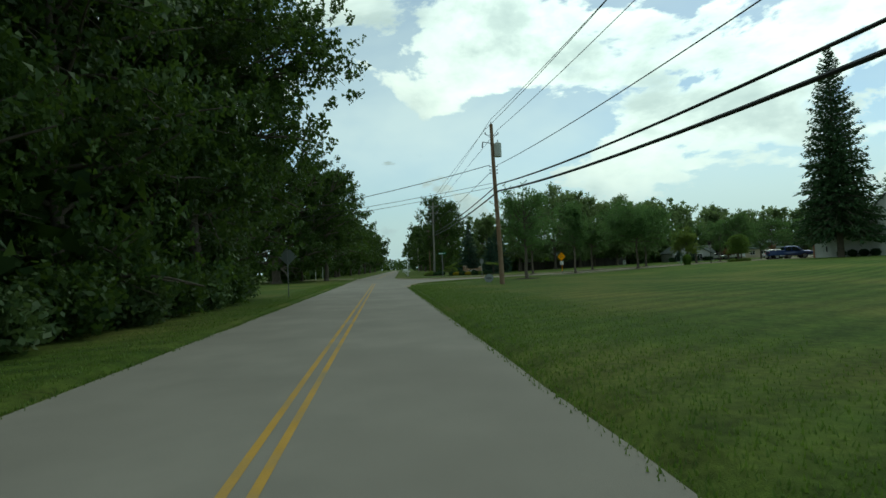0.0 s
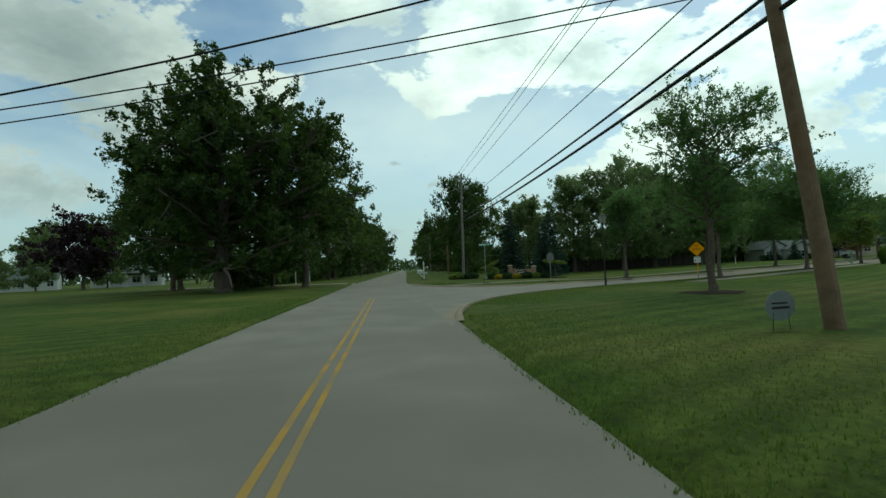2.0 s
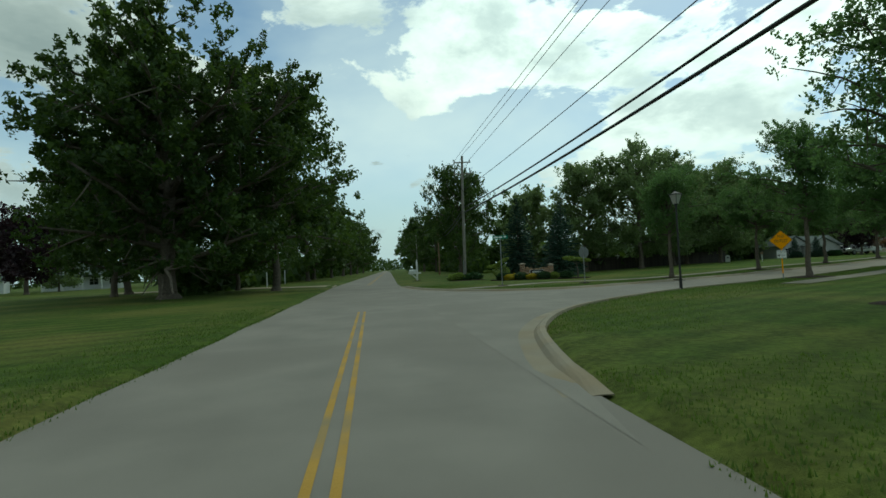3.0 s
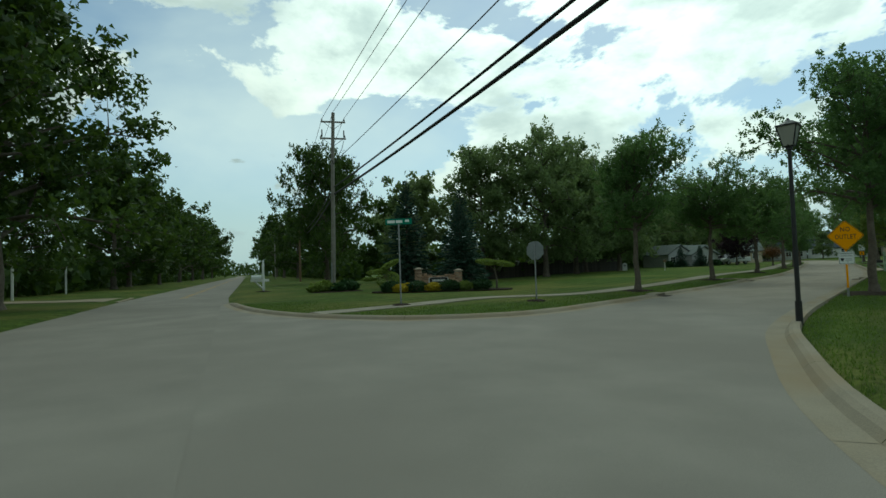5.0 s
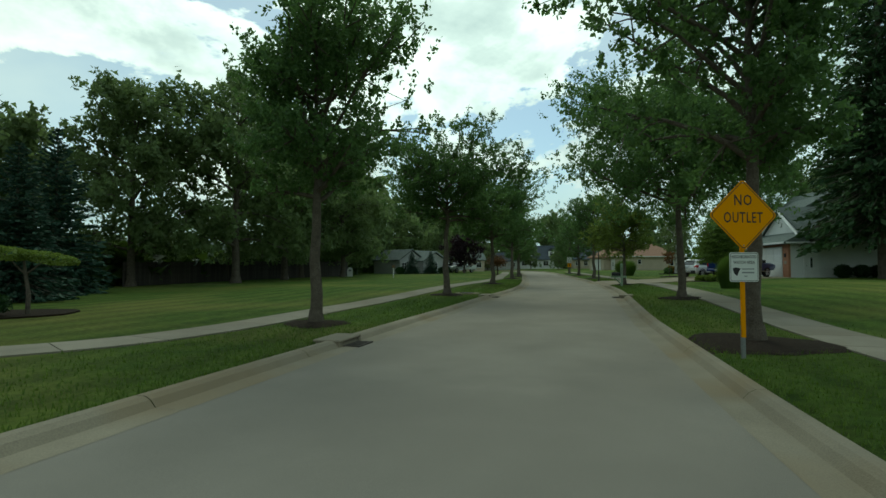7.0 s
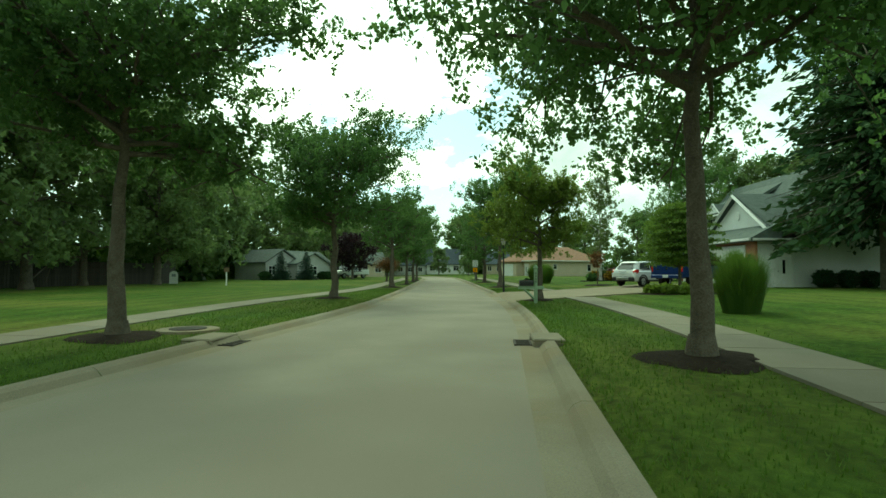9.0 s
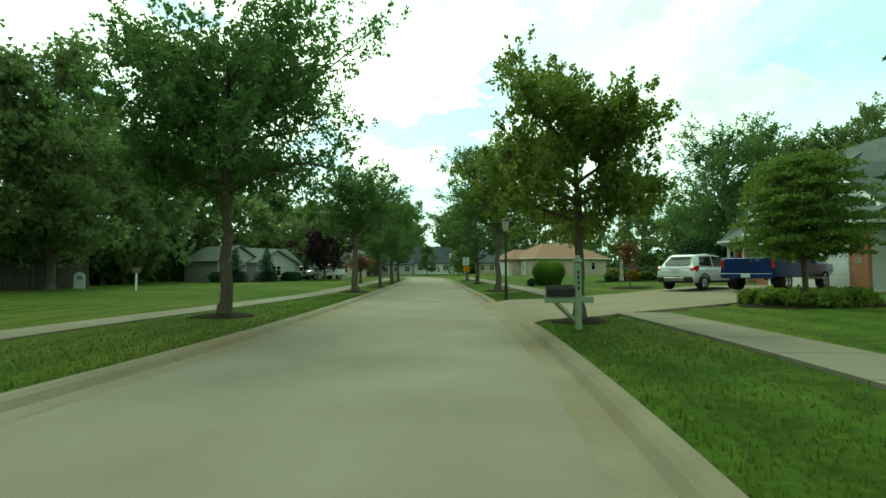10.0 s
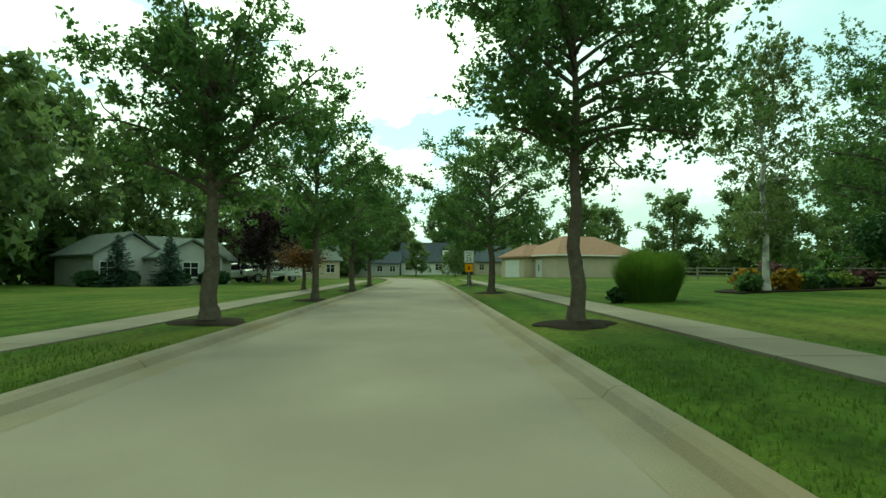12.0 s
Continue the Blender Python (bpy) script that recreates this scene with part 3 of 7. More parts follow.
left_walk = [(4.7, 69.25), (6.0, 69.6), (9.0, 70.6), (13, 72.2)] + [tuple(at_side(s, np.interp(s, [6, 30, 46], [6.75, 6.5, 4.75]))) for s in range(6, 96, 8)]
right_walk = [tuple(at_side(s, -HALF - 3.1)) for s in range(2, 96, 8)]
walkway("pavement_1", left_walk, 1.25, "narrow pale concrete sidewalk across the lawn")
walkway("pavement_2", right_walk, 1.25, "narrow pale concrete sidewalk across the front lawns")

# ---- trees and shrubs ----
def leaf_quads(centres, size, droop=0.3, longish=1.6, spread=0.35, three=None):
    """One folded-flat leaf at each centre, turned at random."""
    n = len(centres)
    d = rng.normal(size=(n, 3))
    d[:, 2] -= droop
    d /= np.linalg.norm(d, axis=1)[:, None]
    w = np.cross(d, rng.normal(size=(n, 3)))
    w /= np.linalg.norm(w, axis=1)[:, None] + 1e-9
    s = size * rng.uniform(1 - spread, 1 + spread, n)[:, None]
    a, b = d * s * longish / 2, w * s / 2
    if size > 0.11 if three is None else three:
        return np.stack([centres - 0.7 * a + 1.15 * b, centres + 1.1 * a, centres - 0.7 * a - 1.15 * b], 1)
    return np.stack([centres - a, centres - 0.15 * a + b, centres + a, centres - 0.15 * a - b], 1)


def limb(verts, faces, pts, r0, r1, seg):
    """A tapered tube along pts, added to verts and faces."""
    base = len(verts)
    pts = np.array(pts)
    for i, p in enumerate(pts):
        d = pts[min(i + 1, len(pts) - 1)] - pts[max(i - 1, 0)]
        d = d / (np.linalg.norm(d) + 1e-9)
        u = np.cross(d, (0.31, 0.9, 0.2))
        u /= np.linalg.norm(u) + 1e-9
        w = np.cross(d, u)
        r = r0 + (r1 - r0) * i / (len(pts) - 1)
        for k in range(seg):
            a = 2 * math.pi * k / seg
            verts.append(tuple(p + r * (math.cos(a) * u + math.sin(a) * w)))
    for i in range(len(pts) - 1):
        for k in range(seg):
            faces.append((base + i * seg + k, base + i * seg + (k + 1) % seg, base + (i + 1) * seg + (k + 1) % seg, base + (i + 1) * seg + k))


def broadleaf(seed, H, clear, R, r0, leaves, size, limbs=16, up=0.75, top=1.0, fork=3, gauss=0.34, material="leaf", droop=0.3, lean=0.0, low=0.35, shoot=0.19, side=(0.0, 0.0), per=20, exact=False):
    """Trunk with limbs and a ragged crown; H height, clear the height of the lowest limb, R the crown's radius."""
    rs = np.random.default_rng(seed)
    v, f, tips, wts = [], [], [], []
    n = 9
    tr = [np.array((lean * (i / n) ** 2 * H + rs.normal(0, 0.0045 * H) * (i > 0) * (i < n), rs.normal(0, 0.0045 * H) * (i > 0) * (i < n), H * 0.9 * i / n)) for i in range(n + 1)]
    flare = [np.array((0, 0, -0.15)), np.array((0, 0, 0.12)), np.array((0, 0, 0.4))]
    limb(v, f, flare, r0 * 1.6, r0 * 1.02, 10)
    limb(v, f, tr, r0, r0 * 0.13, 9)
    at = lambda z: tr[min(int(z / (H * 0.9) * n), n - 1)] + (tr[min(int(z / (H * 0.9) * n) + 1, n)] - tr[min(int(z / (H * 0.9) * n), n - 1)]) * (z / (H * 0.9) * n - min(int(z / (H * 0.9) * n), n - 1))
    for k in range(limbs):
        q = (k + 0.5) / limbs
        z0 = clear + (H * 0.84 - clear) * q**0.9
        g = (z0 - clear) / (H - clear)
        prof = (low + (1 - low) * min(1, g / 0.35)) * (1 - 0.72 * max(0, (g - 0.35) / 0.65) ** 1.4)
        az = k * 2.39996 + rs.uniform(-0.4, 0.4)
        ln = R * prof * rs.uniform(0.72, 1.18) * (1 + side[1] * math.cos(az - radians(side[0])))
        el = up * (0.55 + 0.75 * g) + rs.uniform(-0.15, 0.2)
        p = at(z0).copy()
        pts = [p.copy()]
        dirv = np.array((math.cos(az) * math.cos(el), math.sin(az) * math.cos(el), math.sin(el)))
        for i in range(5):
            dirv = dirv + rs.normal(0, 0.13, 3) + np.array((0, 0, -0.05 * droop * 3))
            dirv /= np.linalg.norm(dirv)
            p = p + dirv * ln * 1.12 / 5
            pts.append(p.copy())
        rr = r0 * (0.42 - 0.25 * g)
        limb(v, f, pts, rr, rr * 0.22, 5)
        for i in range(2, 6):
            tips.append(pts[i])
            wts.append(0.6 + 0.15 * i)
        for j in range(fork):
            i = rs.integers(1, 5)
            b = pts[i].copy()
            dd = dirv + rs.normal(0, 0.75, 3) + np.array((0, 0, 0.15))
            dd /= np.linalg.norm(dd)
            l2 = ln * rs.uniform(0.25, 0.5)
            tw = [b, b + dd * l2 * 0.5 + rs.normal(0, 0.05, 3), b + dd * l2 + np.array((0, 0, -0.1 * droop * l2))]
            limb(v, f, tw, rr * 0.38, rr * 0.1, 4)
            tips += [tw[1], tw[2]]
            wts += [0.8, 1.1]
    for j in range(4):
        tips.append(tr[-1] + np.array((rs.normal(0, 0.1 * R), rs.normal(0, 0.1 * R), (H - 0.9 * H) * (j + 0.3) / 4)))
        wts.append(0.7)
    tips, wts = np.array(tips), np.array(wts)
    # leaves line short shoots that reach outwards and up from the twigs
    ns = leaves // per + 1
    host = np.r_[np.arange(min(ns, len(tips))), rs.choice(len(tips), max(0, ns - len(tips)), p=wts / wts.sum())]
    foot = tips[host] + rs.normal(0, 1, (ns, 3)) * gauss * R * np.array((0.6, 0.6, 0.42))
    out = foot * (1, 1, 0)
    out /= np.linalg.norm(out, axis=1)[:, None] + 0.3
    way = 0.6 * out + (0, 0, 0.62) + rs.normal(0, 0.42, (ns, 3))
    way /= np.linalg.norm(way, axis=1)[:, None]
    way *= shoot * R * rs.uniform(0.5, 1.3, (ns, 1))
    who = rs.integers(0, ns, leaves)
    c = foot[who] + way[who] * rs.uniform(0, 1, (leaves, 1)) + rs.normal(0, 1, (leaves, 3)) * size * 0.8
    c = c[c[:, 2] > clear * (0.85 if exact else 0.72)]
    if exact:                                                    # draw the whole in to H and R
        q = np.array((R / np.percentile(np.hypot(c[:, 0] - 0.5 * lean * H, c[:, 1]), 95),) * 2 + (H / np.percentile(c[:, 2], 99.6),))
        c, v = c * q, np.array(v) * q
    trunk = mesh_of("trunk", v, f, M["bark"])
    trunk.polygons.foreach_set("use_smooth", [True] * len(trunk.polygons))
    crown = quads("crown", leaf_quads(c, size, droop), M[material])
    return trunk, crown


def spruce(seed, H, R, r0, rows=26, per=11, material="needle", clear=0.3, shag=0.5, size=0.30, full=0.85):
    """A conifer: whorls of drooping branches hung with sprays of needles."""
    rs = np.random.default_rng(seed)
    v, f, c, dirs = [], [], [], []
    limb(v, f, [np.array((0, 0, -0.1)), np.array((0, 0, H * 0.5)), np.array((0, 0, H * 0.98))], r0, 0.02, 8)
    for k in range(rows):
        g = (k + 0.5) / rows
        z = clear + (H - clear) * g**1.05
        ln0 = R * (1 - g) ** full * (0.9 + 0.1 * math.sin(k * 2.1))
        for j in range(max(4, int(per * (1 - 0.55 * g)))):
            az = rs.uniform(0, 2 * math.pi)
            ln = ln0 * rs.uniform(0.72, 1.12) + 0.12
            rise = -0.25 + 0.75 * g
            prev = np.array((0, 0, z))
            pts = [prev]
            for i in range(1, 5):
                t = i / 4
                pts.append(np.array((math.cos(az) * ln * t, math.sin(az) * ln * t, z + ln * (rise * t - 0.28 * t * t * (1 - g) + 0.14 * t**4))))
            limb(v, f, pts, max(0.012, r0 * 0.16 * (1 - g)), 0.006, 3)
            m = max(6, int(34 * ln / R) + 5)
            for i in range(m):
                t = rs.uniform(0.12, 1.02)
                a = min(int(t * 4), 3)
                p = pts[a] + (pts[a + 1] - pts[a]) * (t * 4 - a)
                side = rs.choice((-1, 1)) * rs.uniform(0, 0.30) * ln * (1.1 - t)
                c.append(p + np.array((-math.sin(az) * side, math.cos(az) * side, -rs.uniform(0, 0.10) * shag * ln - 0.02)))
                dirs.append((math.cos(az + rs.normal(0, 0.5)), math.sin(az + rs.normal(0, 0.5)), rs.uniform(-shag, 0.25)))
    c, d = np.array(c), np.array(dirs)
    d /= np.linalg.norm(d, axis=1)[:, None]
    w = np.cross(d, rs.normal(size=d.shape))
    w /= np.linalg.norm(w, axis=1)[:, None]
    s = size * rs.uniform(0.6, 1.3, len(c))[:, None] * (0.55 + 0.45 * np.clip((H - c[:, 2:]) / H, 0, 1))
    a, b = d * s * 0.7, w * s * 0.26
    q = np.stack([c - a, c - 0.2 * a + b, c + a, c - 0.2 * a - b], 1)
    trunk = mesh_of("trunk", v, f, M["bark"])
    return trunk, quads("crown", q, M[material])


def plant(name, meshes, label, category, x, y, scale=1.0, turn=0.0, group="", z=None, wide=None):
    ob = thing(name, label, category, (x, y, gz(x, y) - 0.02 if z is None else z), turn, group)
    w = wide or scale
    ob.scale = (w, w, scale)
    for nm, me in zip(("trunk", "crown"), meshes):
        part(nm, me, None, ob)
    return ob


def mulch_ring(x, y, r, label="ring of dark mulch round a tree trunk"):
    """A low, ragged heap of mulch."""
    rs = np.random.default_rng(int(abs(x * 37 + y * 11)) + 1)
    v = [(x, y, gz(x, y) + 0.09)]
    f = []
    k = 22
    for ring, (q, h) in enumerate(((0.5, 0.07), (0.85, 0.035), (1.0, 0.0))):
        for i in range(k):
            a = 2 * math.pi * i / k
            rr = r * q * (1 + 0.12 * math.sin(3 * a + x) + rs.normal(0, 0.04))
            px, py = x + rr * math.cos(a), y + rr * math.sin(a)
            v.append((px, py, gz(px, py) + h + 0.008))
    for i in range(k):
        f.append((0, 1 + i, 1 + (i + 1) % k))
        for ring in range(2):
            a, b = 1 + ring * k, 1 + (ring + 1) * k
            f.append((a + i, b + i, b + (i + 1) % k, a + (i + 1) % k))
    return tagged(new("mulch_bed", mesh_of("mulch_bed", v, f, M["mulch"])), label, "mulch bed", "mulch rings")


def shrub(name, label, x, y, rx, ry, h, material, leaves=1500, size=0.06, turn=0.0, group="", boxy=0.0, z=None, category="shrub", fuzz=0.12):
    """A clipped or loose shrub: short stems and a shell of leaves."""
    rs = np.random.default_rng(int(abs(x * 91 + y * 53)) + len(name))
    u = rs.normal(size=(leaves, 3))
    u /= np.linalg.norm(u, axis=1)[:, None]
    if boxy:
        u = u / np.maximum(np.abs(u).max(1)[:, None], 1e-6) * boxy + u * (1 - boxy)
    rad = 1 - np.abs(rs.normal(0, fuzz, leaves)) + rs.normal(0, fuzz * 0.35, leaves)
    lump = 1 + 0.10 * np.sin(5 * u[:, 0] + 4 * u[:, 1] + x) + 0.06 * np.sin(9 * u[:, 2] + y)
    c = u * (rad * lump)[:, None] * np.array((rx, ry, h * 0.52)) + np.array((0, 0, h * 0.5))
    c = c[c[:, 2] > 0.01]
    ob = thing(name, label, category, (x, y, gz(x, y) if z is None else z), turn, group)
    v, f = [], []
    for i in range(7):
        a = i * 0.9
        limb(v, f, [np.array((0.05 * math.cos(a), 0.05 * math.sin(a), -0.05)), np.array((0.3 * rx * math.cos(a), 0.3 * ry * math.sin(a), h * 0.4)), np.array((0.62 * rx * math.cos(a), 0.62 * ry * math.sin(a), h * 0.72))], 0.025, 0.008, 4)
    part("stems", mesh_of("stems", v, f, M["bark"]), None, ob)
    part("foliage", quads("foliage", np.vstack([leaf_quads(c, size, 0.1), leaf_quads(c * np.array((0.86, 0.86, 0.9)) + np.array((0, 0, 0.03)), size * 1.5, 0.1, three=size > 0.11)]), M[material]), None, ob)
    return ob

# street trees along the side road
STREET = "street tree, grey trunk, airy green crown, mulch ring"
for k, (x, y, H, R, clear, toward, more, n, up) in enumerate([(21.4, 71.6, 8.3, 2.7, 2.8, -50, 0.35, 34000, 0.75), (32.3, 76.1, 8.1, 3.1, 3.7, -60, 0.15, 42000, 0.7), (43.9, 81.2, 8.2, 3.4, 3.1, -60, 0.2, 56000, 0.65), (57.2, 87.65, 7.0, 2.4, 2.7, 0, 0.0, 21000, 1.0), (24.3, 62.6, 9.2, 2.7, 2.9, 130, 0.48, 34000, 0.85), (60.0, 80.4, 8.3, 3.0, 3.0, -20, 0.12, 31000, 0.65), (13.6, 47.5, 8.8, 2.9, 2.7, 0, 0.0, 24000, 0.7)]):
    me = broadleaf(111 + k, H, clear * 1.1, R, 0.175, n, 0.07, 32, up, gauss=0.16, fork=5, side=(toward, more), low=0.6, droop=0.5, shoot=0.17, exact=True, per=24)
    plant("street_tree", me, STREET, "tree", x, y, 1.0, 0, "street trees")
    mulch_ring(x, y, 1.3 if k in (4, 6) else 0.8)
kinds = [broadleaf(11, 9.0, 2.3, 3.0, 0.16, 13000, 0.10, 26, 0.8, gauss=0.14, fork=4), broadleaf(12, 9.0, 2.2, 3.1, 0.17, 13000, 0.10, 28, 0.7, gauss=0.14, fork=4)]
WIDE = (3.0, 3.1)
for k, (x, y, H, R, t) in enumerate([(64.5, 91.3, 7.4, 2.7, 45), (72.3, 95.7, 7.2, 3.0, 130), (80.5, 100.6, 7.2, 3.0, 250), (72.3, 87.4, 7.6, 3.3, 280), (83.0, 93.6, 7.4, 3.0, 190)]):
    plant("street_tree", kinds[k % 2], STREET, "tree", x, y, H / 9.0, t, "street trees", wide=R / WIDE[k % 2])
    mulch_ring(x, y, 0.8)
near_tree = broadleaf(15, 9.4, 3.9, 4.5, 0.18, 82000, 0.072, 40, 0.5, gauss=0.17, fork=5, low=0.85, droop=0.7, side=(120, 0.12), shoot=0.15, exact=True)
plant("street_tree", near_tree, "street tree, forked grey trunk, wide low leafy crown", "tree", 34.7, 66.4, 1.0, 0, "street trees")
mulch_ring(34.7, 66.4, 0.8)
kind_y = broadleaf(16, 5.8, 2.2, 2.1, 0.15, 40000, 0.058, 28, 0.62, gauss=0.15, fork=5, material="leaf_y", lean=-0.02, side=(95, 0.25), low=0.8, droop=0.6, shoot=0.14, exact=True)
plant("small_tree", kind_y, "small leaning tree with yellowish leaves beside the mailbox", "tree", 46.0, 72.6, 1.0, 0)
mulch_ring(46.0, 72.6, 0.6)

# the large trees west of the main road
oak = [broadleaf(21, 19.0, 2.6, 8.0, 0.45, 22000, 0.26, 34, 0.55, low=0.75, gauss=0.14, material="leaf_dark"), broadleaf(22, 17.0, 2.4, 7.0, 0.38, 20000, 0.25, 32, 0.6, low=0.75, gauss=0.15, material="leaf_dark")]
oak_far = [broadleaf(23, 19.0, 2.2, 8.0, 0.45, 6000, 0.5, 26, 0.55, low=0.85, gauss=0.15, material="leaf_dark"), broadleaf(24, 17.0, 2.0, 7.0, 0.38, 6000, 0.48, 26, 0.6, low=0.85, gauss=0.16, material="leaf_dark")]
OAK = "large spreading shade tree with a dense dark green crown"
plant("shade_tree", broadleaf(25, 20.0, 2.4, 9.4, 0.7, 56000, 0.23, 52, 0.5, low=0.9, gauss=0.12, shoot=0.1, fork=7, material="leaf_dark", exact=True, side=(0, 0.15), per=30), "huge spreading shade tree with a domed green crown", "tree", -15.4, 76.4, 1.0, 0, "trees along the main road")
for x, y, s, t, k in [(-9.2, 84.3, 1.0, 150, 1), (-24.5, 88, 0.8, 100, 1), (-14.0, 90, 0.6, 200, 1), (-27, 96, 0.85, 40, 0), (-16.4, 108, 0.58, 300, 0), (-13.0, 128, 1.0, 30, 1), (-14, 142, 0.85, 160, 0), (-12.5, 160, 0.9, 250, 1), (-12, 185, 0.95, 70, 0), (-12, 215, 1.0, 190, 1), (-12, 250, 1.05, 20, 0), (-12, 300, 1.1, 140, 1)]:
    plant("shade_tree", (oak if y < 115 else oak_far)[k], OAK, "tree", x + bend(y), y, s, t, "trees along the main road")
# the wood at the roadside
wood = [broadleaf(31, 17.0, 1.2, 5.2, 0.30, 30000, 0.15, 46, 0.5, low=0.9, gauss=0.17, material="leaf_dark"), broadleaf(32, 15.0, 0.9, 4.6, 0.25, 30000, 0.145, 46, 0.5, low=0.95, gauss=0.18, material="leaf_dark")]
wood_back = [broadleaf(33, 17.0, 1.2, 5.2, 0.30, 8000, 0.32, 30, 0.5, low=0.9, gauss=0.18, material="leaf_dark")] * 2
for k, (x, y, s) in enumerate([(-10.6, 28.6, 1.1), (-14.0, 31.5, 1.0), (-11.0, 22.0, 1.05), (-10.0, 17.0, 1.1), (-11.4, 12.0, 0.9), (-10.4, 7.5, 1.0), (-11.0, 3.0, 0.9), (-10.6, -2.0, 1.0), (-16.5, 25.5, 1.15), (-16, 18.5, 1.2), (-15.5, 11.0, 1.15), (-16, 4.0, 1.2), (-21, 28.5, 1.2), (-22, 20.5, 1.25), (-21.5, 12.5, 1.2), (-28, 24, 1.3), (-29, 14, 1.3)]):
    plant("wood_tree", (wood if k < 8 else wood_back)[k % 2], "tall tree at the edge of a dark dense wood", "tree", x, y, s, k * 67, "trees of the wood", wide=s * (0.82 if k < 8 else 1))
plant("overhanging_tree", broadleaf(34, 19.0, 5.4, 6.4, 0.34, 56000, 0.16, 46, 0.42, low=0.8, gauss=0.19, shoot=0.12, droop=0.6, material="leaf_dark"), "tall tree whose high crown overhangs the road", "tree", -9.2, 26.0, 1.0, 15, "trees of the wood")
for k, (x, y, r, h) in enumerate([(-8.2, 8, 1.3, 1.7), (-7.9, 11, 1.2, 1.4), (-8.1, 14, 1.4, 1.9), (-7.8, 17, 1.2, 1.5), (-8.0, 20, 1.4, 2.0), (-7.7, 23, 1.2, 1.6), (-7.9, 26, 1.4, 2.1), (-8.3, 28.6, 1.2, 1.8), (-7.9, 5, 1.3, 1.8), (-8.6, 30.8, 1.4, 1.9), (-9.6, 32.6, 1.5, 3.4), (-9.2, 30.4, 1.5, 4.6), (-8.9, 28.2, 1.4, 4.2)]):
    shrub("brush", "rank brushwood and tall weeds at the wood's edge", x, y, r, 1.5, h, "weed" if k % 2 else "leaf_dark", 1700, 0.10, 0, "brush along the wood", fuzz=0.35, category="undergrowth")

# east of the main road
plant("round_tree", oak[1], "tall round-headed tree beside the main road", "tree", 13.8, 118, 1.0, 220, "", wide=0.72)
for x, y, s, k in [(17, 150, 0.8, 0), (14, 175, 0.85, 1), (13, 210, 0.95, 0), (13, 250, 1.0, 1), (14, 300, 1.1, 0), (25, 133, 0.75, 1)]:
    plant("shade_tree", oak_far[k], OAK, "tree", x + bend(y), y, s, 60 * k + x * 7, "trees along the main road")

fir = spruce(41, 8.0, 2.9, 0.16, 40, 20, size=0.28)
SPR = "blue-green spruce with dense drooping branches behind the stone sign"
plant("blue_spruce", fir, SPR, "conifer", 15.4, 90.6, 1.08, 0, "spruces", wide=0.92)
plant("blue_spruce", fir, SPR, "conifer", 21.2, 92.6, 1.05, 120, "spruces", wide=1.0)
plant("blue_spruce", fir, SPR, "conifer", 18.6, 87.2, 0.80, 230, "spruces", wide=0.84)
tall_fir = spruce(42, 20.0, 4.5, 0.34, 66, 24, clear=3.0, shag=0.9, size=0.36, full=0.72, material="needle_green")
plant("norway_spruce", tall_fir, "tall dark Norway spruce with hanging boughs on the lawn", "conifer", 59.0, 59.6, 1.38, 30, wide=1.16)

# the belt of trees behind the north lawn
belt = [broadleaf(51, 14.0, 1.8, 4.4, 0.28, 21000, 0.18, 30, 0.7, gauss=0.17, low=0.7, droop=0.7, material="leaf_pale"), broadleaf(52, 13.0, 1.6, 4.6, 0.26, 21000, 0.18, 30, 0.6, gauss=0.18, low=0.8, droop=0.9, material="leaf_pale")]
belt_far = [broadleaf(53, 14.0, 1.6, 4.6, 0.28, 6000, 0.36, 24, 0.65, gauss=0.18, low=0.8, droop=0.7, material="leaf_pale"), broadleaf(54, 13.0, 1.4, 4.8, 0.26, 6000, 0.36, 24, 0.6, gauss=0.19, low=0.85, droop=0.9, material="leaf_pale")]
BELT = "tall garden tree with a loose drooping crown behind the lawn"
for k, (x, y, s) in enumerate([(27.5, 100.5, 1.05), (34.2, 98.6, 1.27), (40.5, 101.5, 1.1), (45.5, 106, 1.1), (50.2, 105.0, 1.05), (56, 113, 1.05), (22, 106, 0.85), (62, 117.5, 1.1), (70, 125, 1.15), (80, 128, 1.15), (90, 130, 0.95), (100, 131, 0.95), (126, 140, 1.0), (140, 138, 1.0), (150, 128, 1.0), (146, 116, 0.9), (108, 142, 1.0), (118, 143, 1.15), (133, 136, 1.2), (140, 124, 1.15), (98, 140, 1.1), (88, 118, 0.62)]):
    plant("garden_tree", (belt if k < 5 else belt_far)[k % 2], BELT, "tree", x, y, s, 71 * k, "trees behind the lawn")
for k, (x, y, s) in enumerate([(84, 60, 1.0), (89, 66, 0.95), (97, 58, 1.05), (80, 53, 1.0), (98, 74, 0.6), (114, 66, 0.9), (128, 74, 0.9), (140, 84, 0.95), (152, 98, 1.0), (72, 46, 1.0), (60, 42, 0.9), (128, 96, 0.8), (122, 102, 0.75), (121.5, 121.5, 0.42), (119.5, 132.5, 0.5), (125.5, 115, 0.4), (117, 112, 0.36), (111, 130, 0.5)]):
    plant("garden_tree", (belt if k < 2 else belt_far)[(k + 1) % 2], BELT, "tree", x, y, s, 53 * k, "trees behind the houses")
PURPLE = "purple-leaved tree with a broad dark crown on the lawn"
